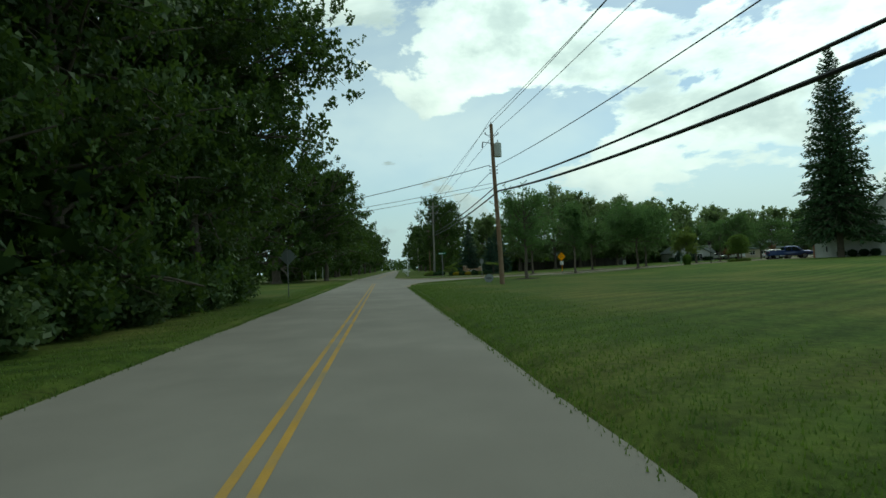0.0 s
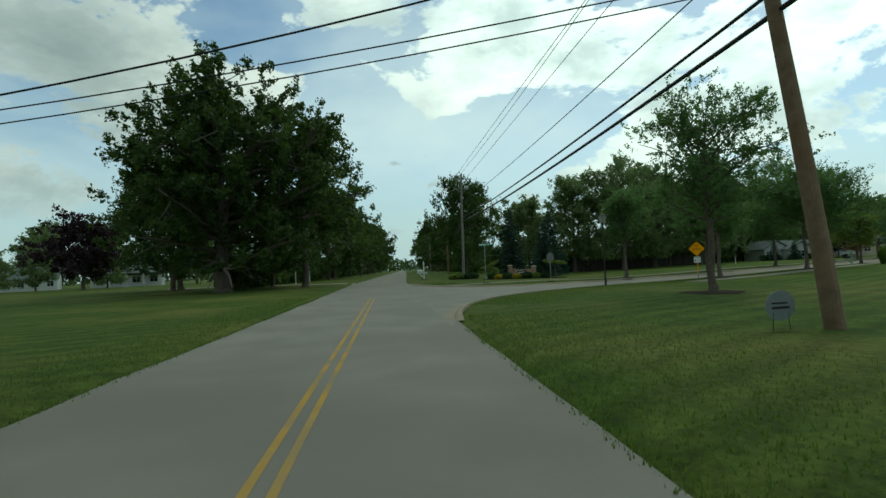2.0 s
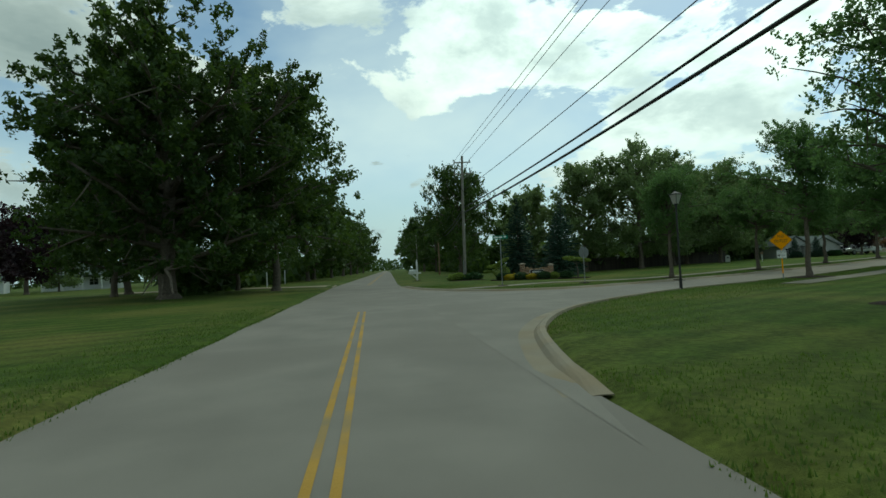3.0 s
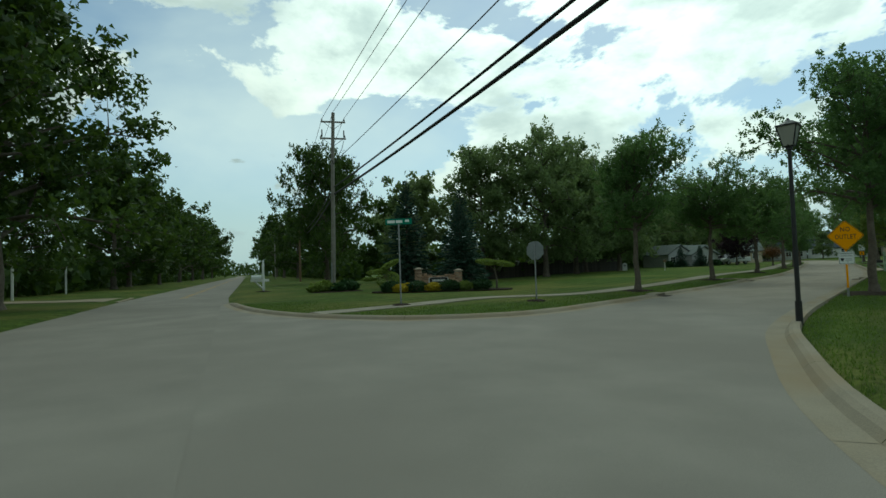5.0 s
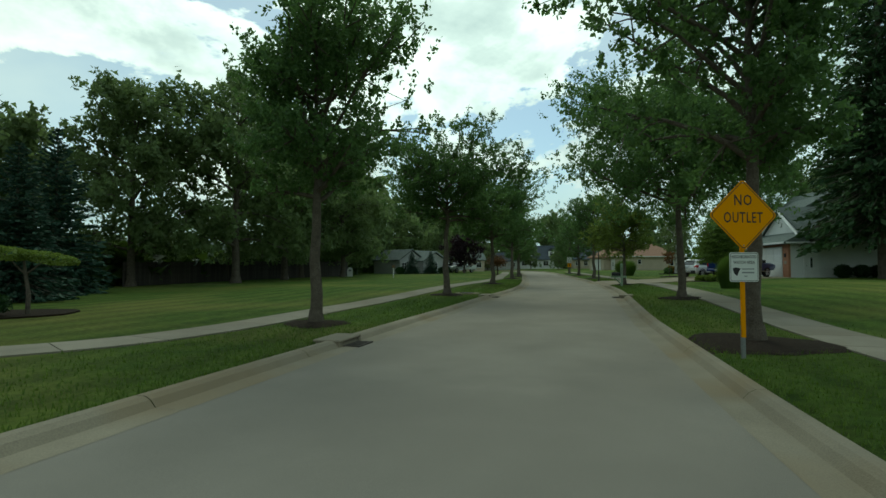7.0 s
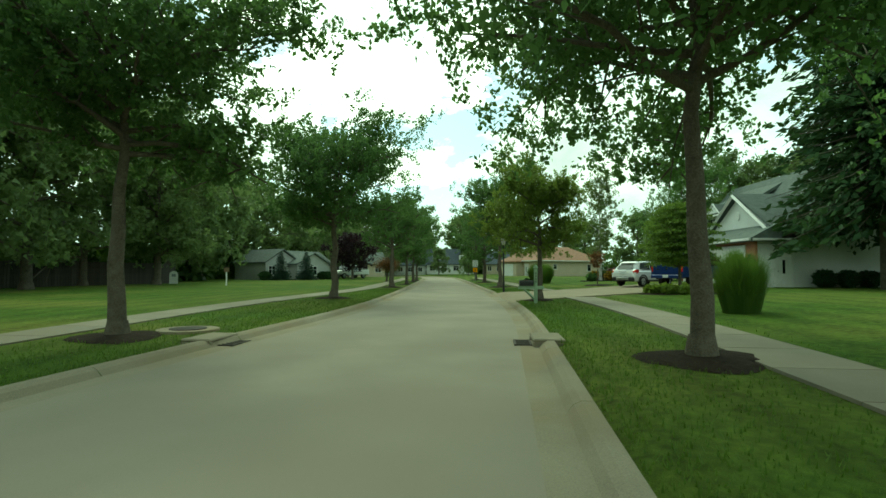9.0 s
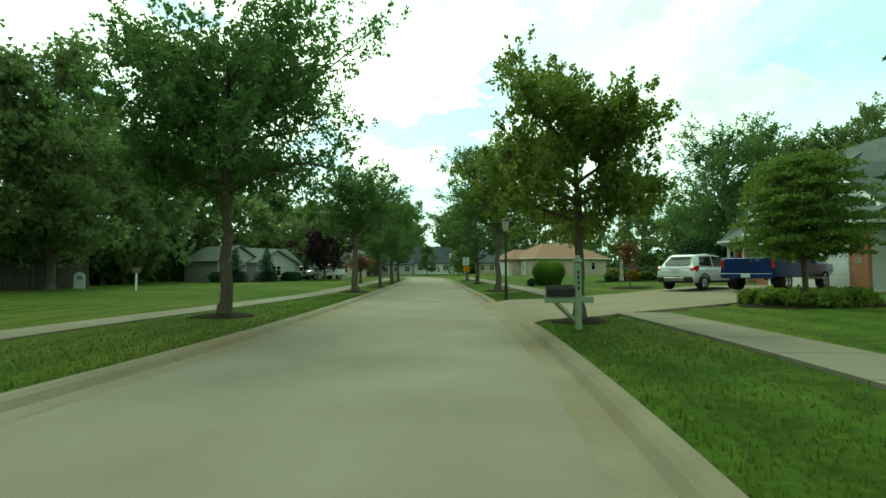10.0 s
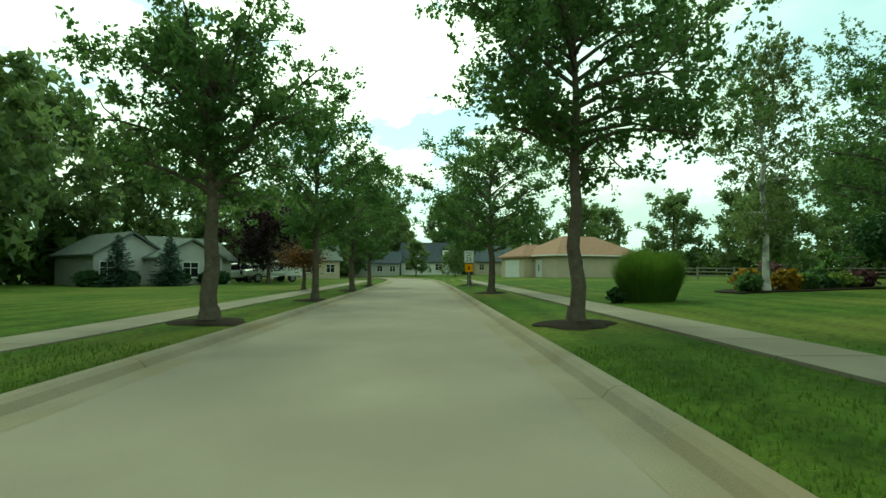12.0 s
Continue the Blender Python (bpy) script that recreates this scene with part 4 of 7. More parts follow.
for k, (x, y, s) in enumerate([(-72, 172, 1.2), (-88, 168, 1.1), (-52, 172, 1.1), (-100, 150, 1.15), (-112, 138, 1.1), (-44, 150, 0.9), (-95, 180, 1.3), (-63, 149, 0.75), (-76, 146, 0.7), (-86, 148, 0.75)]):
    plant("garden_tree", belt_far[k % 2], BELT, "tree", x, y, s, 37 * k, "trees behind the white houses")
plant("purple_tree", broadleaf(27, 6.2, 1.3, 3.3, 0.2, 11000, 0.15, 26, 0.6, gauss=0.2, low=0.8, fork=4, exact=True, material="purple"), PURPLE, "tree", 80, 110.5, 1.0, 0, "purple trees")
plant("purple_tree", broadleaf(28, 14.5, 2.4, 7.5, 0.4, 12000, 0.36, 30, 0.6, gauss=0.2, low=0.8, fork=4, exact=True, material="purple"), PURPLE, "tree", -58, 131, 1.0, 0, "purple trees")

# birch, young maple, layered maple
birch_t, birch_c = broadleaf(61, 8.6, 1.6, 1.7, 0.12, 12000, 0.072, 26, 0.9, gauss=0.24, fork=4, droop=1.2, material="birch")
birch_t.materials.clear()
birch_t.materials.append(M["birchbark"])
plant("birch", (birch_t, birch_c), "slender birch with a white trunk and hanging twigs", "tree", 72.4, 76.3, 1.17, 40, wide=1.1)
plant("young_maple", broadleaf(62, 2.9, 1.15, 0.62, 0.028, 1500, 0.055, 14, 0.9, gauss=0.25, material="russet"), "young russet-leaved tree on a thin stem in a mulch bed", "tree", 61.4, 74.0, 1.0, 0)
mulch_ring(61.4, 74.0, 0.95, "round dark mulch bed round a young tree")


def layered_tree(x, y):
    """A small maple whose foliage lies in flat tiers."""
    rs = np.random.default_rng(63)
    v, f, c = [], [], []
    limb(v, f, [np.array((0, 0, -0.1)), np.array((0.05, 0, 0.7)), np.array((-0.05, 0.05, 2.4)), np.array((0, 0, 3.8))], 0.10, 0.02, 7)
    for k in range(56):
        q = k / 56
        z = 1.42 + 2.5 * q
        az, ln = k * 2.4, 1.6 * math.sqrt(1 - (0.97 * q)**2.2) * (0.82 + 0.4 * min(q, 0.45)) * rs.uniform(0.72, 1.1)
        tip = np.array((ln * math.cos(az), ln * math.sin(az), z + 0.10 - 0.18 * ln * (1 - q)))
        limb(v, f, [np.array((0, 0, z - 0.3)), tip * (0.5, 0.5, 1) + (0, 0, 0.04), tip], 0.03, 0.006, 4)
        m = 190
        r = np.sqrt(rs.uniform(0, 1, m)) * 0.62
        a = rs.uniform(0, 2 * math.pi, m)
        for w in (0.55, 0.95):
            c.append(tip * (w, w, 1) + np.stack([r * np.cos(a), r * np.sin(a), rs.normal(0, 0.045, m) - 0.16 * r * r + (1 - w) * 0.12], 1))
    return mesh_of("trunk", v, f, M["bark"]), quads("crown", leaf_quads(np.vstack(c), 0.065, 0.5), M["leaf_lime"])


plant("layered_maple", layered_tree(0, 0), "low maple with flat tiers of fine green leaves", "tree", 51.0, 68.1, 0.96, 0, wide=0.9)
mulch_ring(51.0, 68.1, 1.6, "dark bed under the layered maple")
for k in range(13):
    a = 2 * math.pi * k / 13
    shrub("hosta", "clump of pale lime and cream hosta leaves", 51.0 + 1.15 * math.cos(a), 68.1 + 1.15 * math.sin(a), 0.31, 0.31, 0.27, "lime", 150, 0.15, 0, "hostas in a ring", fuzz=0.3, category="plant")

# shrubs on the lawns
def fountain_grass(x, y, r, h, n, label, seed):
    """A dense dome of fine arching blades."""
    rs = np.random.default_rng(seed)
    az, q = rs.uniform(0, 2 * math.pi, n), np.sqrt(rs.uniform(0, 1, n))
    out = np.stack([np.cos(az), np.sin(az), 0 * az], 1)
    top = h * (1 - 0.26 * q**5) * rs.uniform(0.62, 1.08, n) * (1 + 0.07 * np.sin(3 * az + seed))
    foot = out * (0.66 * r * q)[:, None]
    knee = out * (0.84 * r * q)[:, None] + (0, 0, 1) * (0.6 * top)[:, None]
    tip = out * (r * q)[:, None] + (0, 0, 1) * top[:, None] + rs.normal(0, 1, (n, 3)) * (0.09, 0.09, 0.05)
    w = np.stack([-np.sin(az), np.cos(az), 0 * az], 1) * rs.uniform(0.005, 0.011, (n, 1))
    low = np.stack([foot - w, foot + w, knee + w, knee - w], 1)
    high = np.stack([knee - w, knee + w, tip + 0.2 * w, tip - 0.2 * w], 1)
    ob = thing("ornamental_grass", label, "ornamental grass", (x, y, gz(x, y) - 0.02))
    part("blades", quads("blades", np.vstack([low, high]), M["weed_green"]), None, ob)
    v, f = [], []
    for i in range(9):
        a = i * 0.7
        limb(v, f, [np.array((0, 0, -0.05)), np.array((0.3 * r * math.cos(a), 0.3 * r * math.sin(a), 0.12))], 0.05, 0.03, 5)
    part("crown_base", mesh_of("crown_base", v, f, M["bark"]), None, ob)
    return ob


fountain_grass(41.6, 65.9, 0.62, 1.4, 7000, "upright clump of fine green grass blades on the lawn", 81)
fountain_grass(66.9, 79.8, 1.12, 1.5, 16000, "broad dome of dense green grass blades beside the sidewalk", 82)
shrub("small_shrub", "small grey-green shrub beside a larger one", 65.9, 80.6, 0.32, 0.3, 0.45, "shrub", 500, 0.05)

# the broad multi-stemmed shrub tree behind the flower bed
def vase_tree(seed):
    rs = np.random.default_rng(seed)
    v, f, c = [], [], []
    for k in range(8):
        a = k * 0.8
        top = np.array((1.5 * math.cos(a), 1.5 * math.sin(a), 2.6 + 0.5 * math.sin(k * 2.3)))
        limb(v, f, [np.array((0.12 * math.cos(a), 0.12 * math.sin(a), -0.1)), top * (0.35, 0.35, 0.45), top], 0.06, 0.015, 6)
    u = rs.normal(size=(7000, 3))
    u /= np.linalg.norm(u, axis=1)[:, None]
    c = u * rs.uniform(0.6, 1.05, (7000, 1)) * (1.9, 1.9, 1.15) + (0, 0, 2.35)
    return mesh_of("trunk", v, f, M["bark"]), quads("crown", leaf_quads(c, 0.11, 0.4), M["shrub"])


plant("shade_maple", broadleaf(55, 12.5, 1.3, 4.7, 0.26, 30000, 0.115, 44, 0.6, gauss=0.17, low=0.85, fork=4), "full green shade tree behind the flower bed", "tree", 81.0, 69.8, 0.95, 30)
plant("vase_shrub", vase_tree(71), "wide dark shrub tree on several bare stems", "shrub", 76.4, 71.2, 0.9, 0)

# short grass along the verges, thickest at the pavement edges
spots = []
lines = [(np.stack([np.full(90, MAIN_R), np.linspace(-2, 43, 90)], 1), 1, 5.0), (np.stack([np.full(90, MAIN_L), np.linspace(2, 60, 90)], 1), -1, 2.6), (near_line[8:90], 1, 4.2), (far_line[8:90], -1, 4.2)]
for line, way, deep in lines:
    seg = np.hypot(*np.diff(line, axis=0).T)
    m = int(seg.sum() * deep * 150)
    k = rng.choice(len(seg), m, p=seg / seg.sum())
    t = rng.uniform(0, 1, (m, 1))
    d = (line[k + 1] - line[k]) / seg[k][:, None]
    off = 0.02 + deep * rng.beta(0.8, 1.6, (m, 1))
    off = np.where((rng.uniform(size=(m, 1)) < 0.05) & (way * (line is lines[0][0] or line is lines[1][0]) != 0), rng.uniform(-0.12, 0.05, (m, 1)), off)
    spots.append(line[k] + (line[k + 1] - line[k]) * t + off * way * np.stack([d[:, 1], -d[:, 0]], 1))
p = np.vstack(spots)
road_off = off_road(p[:, 0], p[:, 1])
walk_off = np.minimum(off_line(p[:, 0], p[:, 1], smooth_line(left_walk, 1.0)), off_line(p[:, 0], p[:, 1], smooth_line(right_walk, 1.0)))
keep = (walk_off > 0.66) & ~inside(p[:, 0], p[:, 1], DRIVE) & ((road_off > 0.3) | ((p[:, 1] < 40) & (road_off >= 0)) | (p[:, 0] < -3))
p = p[keep]
z = np.where(off_road(p[:, 0], p[:, 1]) < 0.3, road_z(p[:, 0]) - 0.01, ground_z(p[:, 0], p[:, 1]) - 0.005)
a = rng.uniform(0, 2 * math.pi, len(p))
hgt = rng.uniform(0.025, 0.075, len(p))
w = rng.uniform(0.006, 0.014, len(p))
base = np.column_stack([p, z])
side = np.stack([np.cos(a), np.sin(a), 0 * a], 1)
lean = np.stack([np.sin(a), -np.cos(a), 0 * a], 1) * (hgt * rng.uniform(-0.7, 0.7, len(p)))[:, None]
tip = base + lean + np.stack([0 * a, 0 * a, hgt], 1)
n = len(p)
me = bpy.data.meshes.new("grass")
me.vertices.add(3 * n)
me.vertices.foreach_set("co", np.stack([base - side * w[:, None], base + side * w[:, None], tip], 1).reshape(-1).astype(np.float32))
me.loops.add(3 * n)
me.loops.foreach_set("vertex_index", np.arange(3 * n, dtype=np.int32))
me.polygons.add(n)
me.polygons.foreach_set("loop_start", np.arange(0, 3 * n, 3, dtype=np.int32))
me.update(calc_edges=True)
me.materials.append(M["blade"])
tagged(new("grass", me), "short green grass blades along the verges", "grass", kind="stuff")

# distance: woods that close the horizon on every side, one mass of foliage
far = []
for k in range(520):
    a = 2 * math.pi * k / 520
    rad = 250 + 60 * math.sin(a * 3 + 1) + rng.uniform(-25, 40)
    cx, cy = 20 + rad * math.cos(a), 70 + rad * 1.15 * math.sin(a)
    if abs(cx - 9.5) < 9 and cy > 0:
        cx, cy = cx + 13, cy + 420
    hgt = rng.uniform(9, 15)
    m = 60
    u = rng.normal(size=(m, 3))
    u /= np.linalg.norm(u, axis=1)[:, None]
    far.append(u * np.array((5.5, 5.5, hgt * 0.55)) * rng.uniform(0.75, 1.05, (m, 1)) + (cx, cy, hgt * 0.5 + 0.6))
for k in range(26):
    hgt = rng.uniform(9, 15)
    u = rng.normal(size=(60, 3))
    u /= np.linalg.norm(u, axis=1)[:, None]
    far.append(u * np.array((5.0, 5.0, hgt * 0.55)) * rng.uniform(0.75, 1.05, (60, 1)) + (-30 + 4.0 * k, 640 + rng.uniform(-40, 40), hgt * 0.5 + 0.4))
tagged(new("far_woods", quads("far_woods", leaf_quads(np.vstack(far), 2.0, 0.2, 1.3), M["leaf_dark"])), "distant dark woods along the horizon", "woods", kind="stuff")
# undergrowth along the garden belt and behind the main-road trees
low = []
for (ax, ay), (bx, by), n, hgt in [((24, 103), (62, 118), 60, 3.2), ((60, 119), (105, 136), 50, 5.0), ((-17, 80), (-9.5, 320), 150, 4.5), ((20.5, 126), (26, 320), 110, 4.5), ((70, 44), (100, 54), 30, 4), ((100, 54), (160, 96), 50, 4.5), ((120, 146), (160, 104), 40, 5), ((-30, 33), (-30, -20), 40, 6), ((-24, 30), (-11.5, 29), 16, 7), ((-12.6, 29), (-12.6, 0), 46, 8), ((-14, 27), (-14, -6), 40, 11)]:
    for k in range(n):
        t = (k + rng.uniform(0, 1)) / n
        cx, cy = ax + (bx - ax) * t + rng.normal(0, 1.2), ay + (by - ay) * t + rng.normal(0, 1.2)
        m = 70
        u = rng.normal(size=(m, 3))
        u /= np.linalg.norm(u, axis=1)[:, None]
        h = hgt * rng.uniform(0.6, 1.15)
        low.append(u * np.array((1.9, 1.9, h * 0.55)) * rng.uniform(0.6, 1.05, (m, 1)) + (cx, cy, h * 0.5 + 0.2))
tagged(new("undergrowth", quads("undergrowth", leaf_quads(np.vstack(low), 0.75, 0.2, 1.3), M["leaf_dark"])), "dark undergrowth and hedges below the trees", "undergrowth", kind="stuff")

# ---- poles and cables ----
def crossarm(parent, p, length, turn, drop=0.0):
    bm = nb()
    box(bm, p, (length, 0.09, 0.11), turn, 0.01)
    arm = part("crossarm", bm, M["polegrey"], parent)
    c, s = math.cos(radians(turn)), math.sin(radians(turn))
    for k in (-1, 1):
        bm = nb()
        tube(bm, (p[0] + k * 0.38 * length * c, p[1] + k * 0.38 * length * s, p[2] - 0.03), (p[0], p[1], p[2] - 0.55), 0.018, seg=6)
        part("brace", bm, M["galv"], arm)
        bm = nb()
        x, y = p[0] + k * 0.45 * length * c, p[1] + k * 0.45 * length * s
        tube(bm, (x, y, p[2] + 0.05), (x, y, p[2] + 0.12), 0.02, seg=8)
        tube(bm, (x, y, p[2] + 0.10), (x, y, p[2] + 0.16), 0.06, 0.05, 10)
        tube(bm, (x, y, p[2] + 0.16), (x, y, p[2] + 0.24), 0.045, 0.03, 10)
        part("insulator", bm, M["ceramic"], arm)
    return arm


def utility_pole(foot, top, r, material, label):
    ob = thing("utility_pole", label, "utility pole", group="utility poles")
    v, f = [], []
    a, b = np.array(foot, float), np.array(top, float)
    limb(v, f, [a - (0, 0, 0.3)] + [a + (b - a) * t + np.array((0.02 * math.sin(7 * t), 0, 0)) for t in np.linspace(0, 1, 9)], r, r * 0.68, 14)
    n = len(v)
    f.append(list(range(n - 14, n)))
    part("pole", mesh_of("pole", v, f, M[material]), None, ob, smooth=False)
    return ob


p1f, p1t = (8.36, 35.5, gz(8.36, 35.5)), (8.5, 37.4, 12.4)
p1 = utility_pole(p1f, p1t, 0.19, "polewood", "leaning brown wooden utility pole with a transformer")
p2f, p2t = (8.75, 87.6, gz(8.75, 87.6)), (8.85, 86.6, 12.7)
p2 = utility_pole(p2f, p2t, 0.17, "polegrey", "weathered grey utility pole with two crossarms")
p3f, p3t = (12.1, 132.0, gz(12.1, 132.0)), (12.1, 132, 11.5)
p3 = utility_pole(p3f, p3t, 0.17, "polewood", "brown wooden utility pole on the verge of the main road")
p4 = utility_pole((12.8, 186, 0.2), (12.8, 186, 11.5), 0.16, "polegrey", "grey utility pole far along the main road")
crossarm(p4, (12.8, 186, 11.1), 2.2, 0)
crossarm(p2, (8.85, 86.62, 12.05), 1.7, -8)
crossarm(p2, (8.84, 86.7, 10.9), 1.8, -8)
crossarm(p3, (12.1, 131.95, 11.0), 2.0, 0)
for dx in (-0.75, 0.75):
    bm = nb()
    tube(bm, (8.84 + dx, 86.7 - 0.1 * dx, 11.0), (8.84 + dx, 86.7 - 0.1 * dx, 11.5), 0.045, seg=8)
    part("cutout", bm, M["trim"], p2)
    bm = nb()
    tube(bm, (8.84 + dx, 86.7, 10.8), (8.84 + dx * 0.8, 86.68, 10.2), 0.02, seg=6)
    tube(bm, (8.84 + dx * 0.8, 86.68, 10.2), (8.86, 86.75, 9.1), 0.02, seg=6)
    part("riser_cable", bm, M["wire"], p2)
bm = nb()
tube(bm, (8.62, 87.5, 0.1), (8.62, 87.2, 2.2), 0.05, seg=8)
part("conduit", bm, M["galv"], p2, "grey conduit pipe")
# brackets, transformer and racks of the leaning pole
bm = nb()
for k in (-1, 1):
    tube(bm, (8.48, 37.2, 11.45), (8.48 + 0.5 * k, 37.2, 11.6), 0.02, seg=6)
    tube(bm, (8.48, 37.2, 11.25), (8.48 + 0.5 * k, 37.2, 11.6), 0.015, seg=6)
part("bracket", bm, M["trim"], p1)
for k in (-1, 1):
    bm = nb()
    tube(bm, (8.48 + 0.5 * k, 37.2, 11.6), (8.48 + 0.5 * k, 37.2, 11.75), 0.05, 0.035, 10)
    part("insulator", bm, M["ceramic"], p1)
bm = nb()
tube(bm, (8.5, 37.4, 12.4), (8.5, 37.4, 12.6), 0.05, 0.03, 10)
part("insulator", bm, M["ceramic"], p1)
bm = nb()
tube(bm, (8.4, 37.05, 10.85), (7.7, 37.0, 10.95), 0.03, seg=6)
tube(bm, (7.72, 37.0, 10.95), (7.66, 37.0, 10.5), 0.045, seg=8)
part("cutout", bm, M["trim"], p1)
bm = nb()
tube(bm, (8.8, 36.75, 9.75), (8.8, 36.75, 10.75), 0.27, seg=18)
tube(bm, (8.8, 36.75, 10.75), (8.8, 36.75, 10.83), 0.28, 0.16, 18)
tk = part("transformer", bm, M["xfmr"], p1, "pale green transformer can", smooth=False)
bm = nb()
tube(bm, (8.8, 36.72, 10.8), (8.8, 36.72, 11.05), 0.05, 0.03, 10)
part("bushing", bm, M["ceramic"], tk)
for z in (9.0, 8.75, 8.5):
    for k in (-1, 1):
        bm = nb()
        tube(bm, (8.42, 36.85, z), (8.42 + 0.28 * k, 36.85, z + 0.03), 0.022, seg=6)
        ball(bm, (8.42 + 0.28 * k, 36.85, z + 0.03), 0.05, 8)
        part("spool", bm, M["trim"], p1)

p1.location = (0.16, 0.75, 0)


def cable(pts, r, label, sags=(1.2, 0.3, 0.4, 0.4), name="overhead_cable"):
    """A cable hung between points, with sag in each span."""
    v, f, line = [], [], []
    for a, b, sag in zip(pts[:-1], pts[1:], sags):
        a, b = np.array(a, float), np.array(b, float)
        for t in np.linspace(0, 1, 21):
            line.append(a + (b - a) * t - np.array((0, 0, 4 * sag * t * (1 - t))))
    keep = [line[0]] + [q for p, q in zip(line[:-1], line[1:]) if np.linalg.norm(q - p) > 0.05]
    limb(v, f, keep, r, r, 6)
    return tagged(new(name, mesh_of(name, v, f, M["wire"])), label, "cable", "overhead cables")


THIN, THICK = "thin bare power wire between wooden poles", "thick black telephone cable between wooden poles"
z0 = -26
cable([(9.3, z0, 12.0), (8.5, 37.4, 12.6), (8.85, 86.6, 12.75), (12.1, 132, 11.6), (12.8, 186, 11.6)], 0.016, THIN)
cable([(8.8, z0, 11.5), (7.98, 37.2, 11.75), (8.12, 86.7, 12.3), (11.2, 132, 11.25), (11.8, 186, 11.3)], 0.016, THIN, (1.0, -0.1, 0.4, 0.4))
cable([(9.9, z0, 11.5), (8.98, 37.2, 11.75), (9.58, 86.5, 12.3), (13.0, 132, 11.25), (13.8, 186, 11.3)], 0.016, THIN, (1.0, 0.0, 0.4, 0.4))
cable([(9.4, z0, 8.0), (8.75, 36.85, 9.0), (8.95, 86.75, 9.3), (12.2, 132, 8.8)], 0.02, THIN, (1.1, 0.3, 0.6))
cable([(9.4, z0, 6.2), (8.62, 36.5, 7.5), (8.9, 87.0, 7.55), (12.25, 132, 7.6)], 0.045, THICK, (1.3, 0.35, 0.6))
cable([(9.4, z0, 5.7), (8.62, 36.45, 7.0), (8.9, 87.0, 7.05), (12.25, 132, 7.0)], 0.06, THICK, (1.35, 0.33, 0.6))
DROP = "service wire slung from a pole across the main road"
cable([(8.15, 36.85, 9.0), (-42, 44.2, 5.2)], 0.024, DROP, (2.05,), "service_wire")
cable([(8.2, 36.6, 7.6), (-42, 44.0, 5.0)], 0.016, DROP, (1.4,), "service_wire")
cable([(8.2, 36.6, 7.3), (-42, 43.8, 4.6)], 0.015, DROP, (1.4,), "service_wire")


# ---- signs ----
def u_post(bm, h0, h1):
    box(bm, (0, 0.0, (h0 + h1) / 2), (0.05, 0.008, h1 - h0))
    for k in (-1, 1):
        box(bm, (0.027 * k, 0.014, (h0 + h1) / 2), (0.006, 0.032, h1 - h0))
    return bm


def plate(name, parent, poly, z, material, thick=0.006, y=-0.03, label=""):
    bm = nb()
    prism(bm, poly, thick, Matrix.Translation((0, y, z)))
    return part(name, bm, M[material], parent, label)


def ring(name, parent, poly, z, width, material, y):
    """A flat border line along a polygon."""
    bm = nb()
    m = Matrix.Translation((0, y, z))
    inner = [(x * (1 - width), q * (1 - width)) for x, q in poly]
    n = len(poly)
    o = [bm.verts.new(m @ Vector((x, 0, q))) for x, q in poly]
    i = [bm.verts.new(m @ Vector((x, 0, q))) for x, q in inner]
    for k in range(n):
        bm.faces.new((o[k], o[(k + 1) % n], i[(k + 1) % n], i[k]))
    return part(name, bm, M[material], parent)


def rounded(w, h, r, turn=0.0, n=4):
    pts = []
    for cx, cz, a0 in ((w / 2 - r, h / 2 - r, 0), (-w / 2 + r, h / 2 - r, 90), (-w / 2 + r, -h / 2 + r, 180), (w / 2 - r, -h / 2 + r, 270)):
        for k in range(n + 1):
            a = radians(a0 + 90 * k / n)
            pts.append((cx + r * math.cos(a), cz + r * math.sin(a)))
    c, s = math.cos(radians(turn)), math.sin(radians(turn))
    return [(x * c - z * s, x * s + z * c) for x, z in pts]


def bars(name, parent, spec, material, y, turn=0.0):
    """Unreadable writing: small raised bars (x, z, width, height)."""
    out = []
    for x, z, w, h in spec:
        bm = nb()
        box(bm, (x, y, z), (w, 0.003, h))
        out.append(part(name, bm, M[material], parent))
    return out


sx, sy = 22.52, 62.5
sg = thing("warning_sign", "yellow diamond no-outlet sign on a yellow post", "road sign", (sx, sy, gz(sx, sy)), -46.0)
bm = nb()
u_post(bm, 0.32, 2.62)
part("post", bm, M["signyellow"], sg, "yellow painted steel post")
bm = nb()
u_post(bm, -0.2, 0.5)
ob = part("post_stub", bm, M["galv"], sg)
ob.location.y = 0.012
SIDE_W = 0.79
dz = 2.20
dia = plate("panel", sg, rounded(SIDE_W, SIDE_W, 0.06, 45), dz, "signyellow", label="yellow diamond panel")
ring("border", dia, rounded(SIDE_W * 0.955, SIDE_W * 0.955, 0.05, 45), dz, 0.028, "ink", -0.0355)
lettering("lettering", "NO", 0.235, M["ink"], dia, (0, -0.0345, dz + 0.225), stretch=0.78)
lettering("lettering", "OUTLET", 0.235, M["ink"], dia, (0, -0.0345, dz - 0.045), stretch=0.68)
for z in (dz + 0.5, dz - 0.47):
    bm = nb()
    ball(bm, (0, -0.035, z), 0.012, 8)
    part("bolt", bm, M["galv"], dia)
pz = 1.40
wt = plate("plaque", sg, rounded(0.47, 0.45, 0.03), pz, "signwhite", label="white neighborhood watch plaque")
ring("border", wt, rounded(0.445, 0.425, 0.025), pz, 0.03, "ink", -0.0355)
lettering("lettering", "NEIGHBORHOOD", 0.067, M["ink"], wt, (0, -0.0345, pz + 0.155), stretch=0.68)
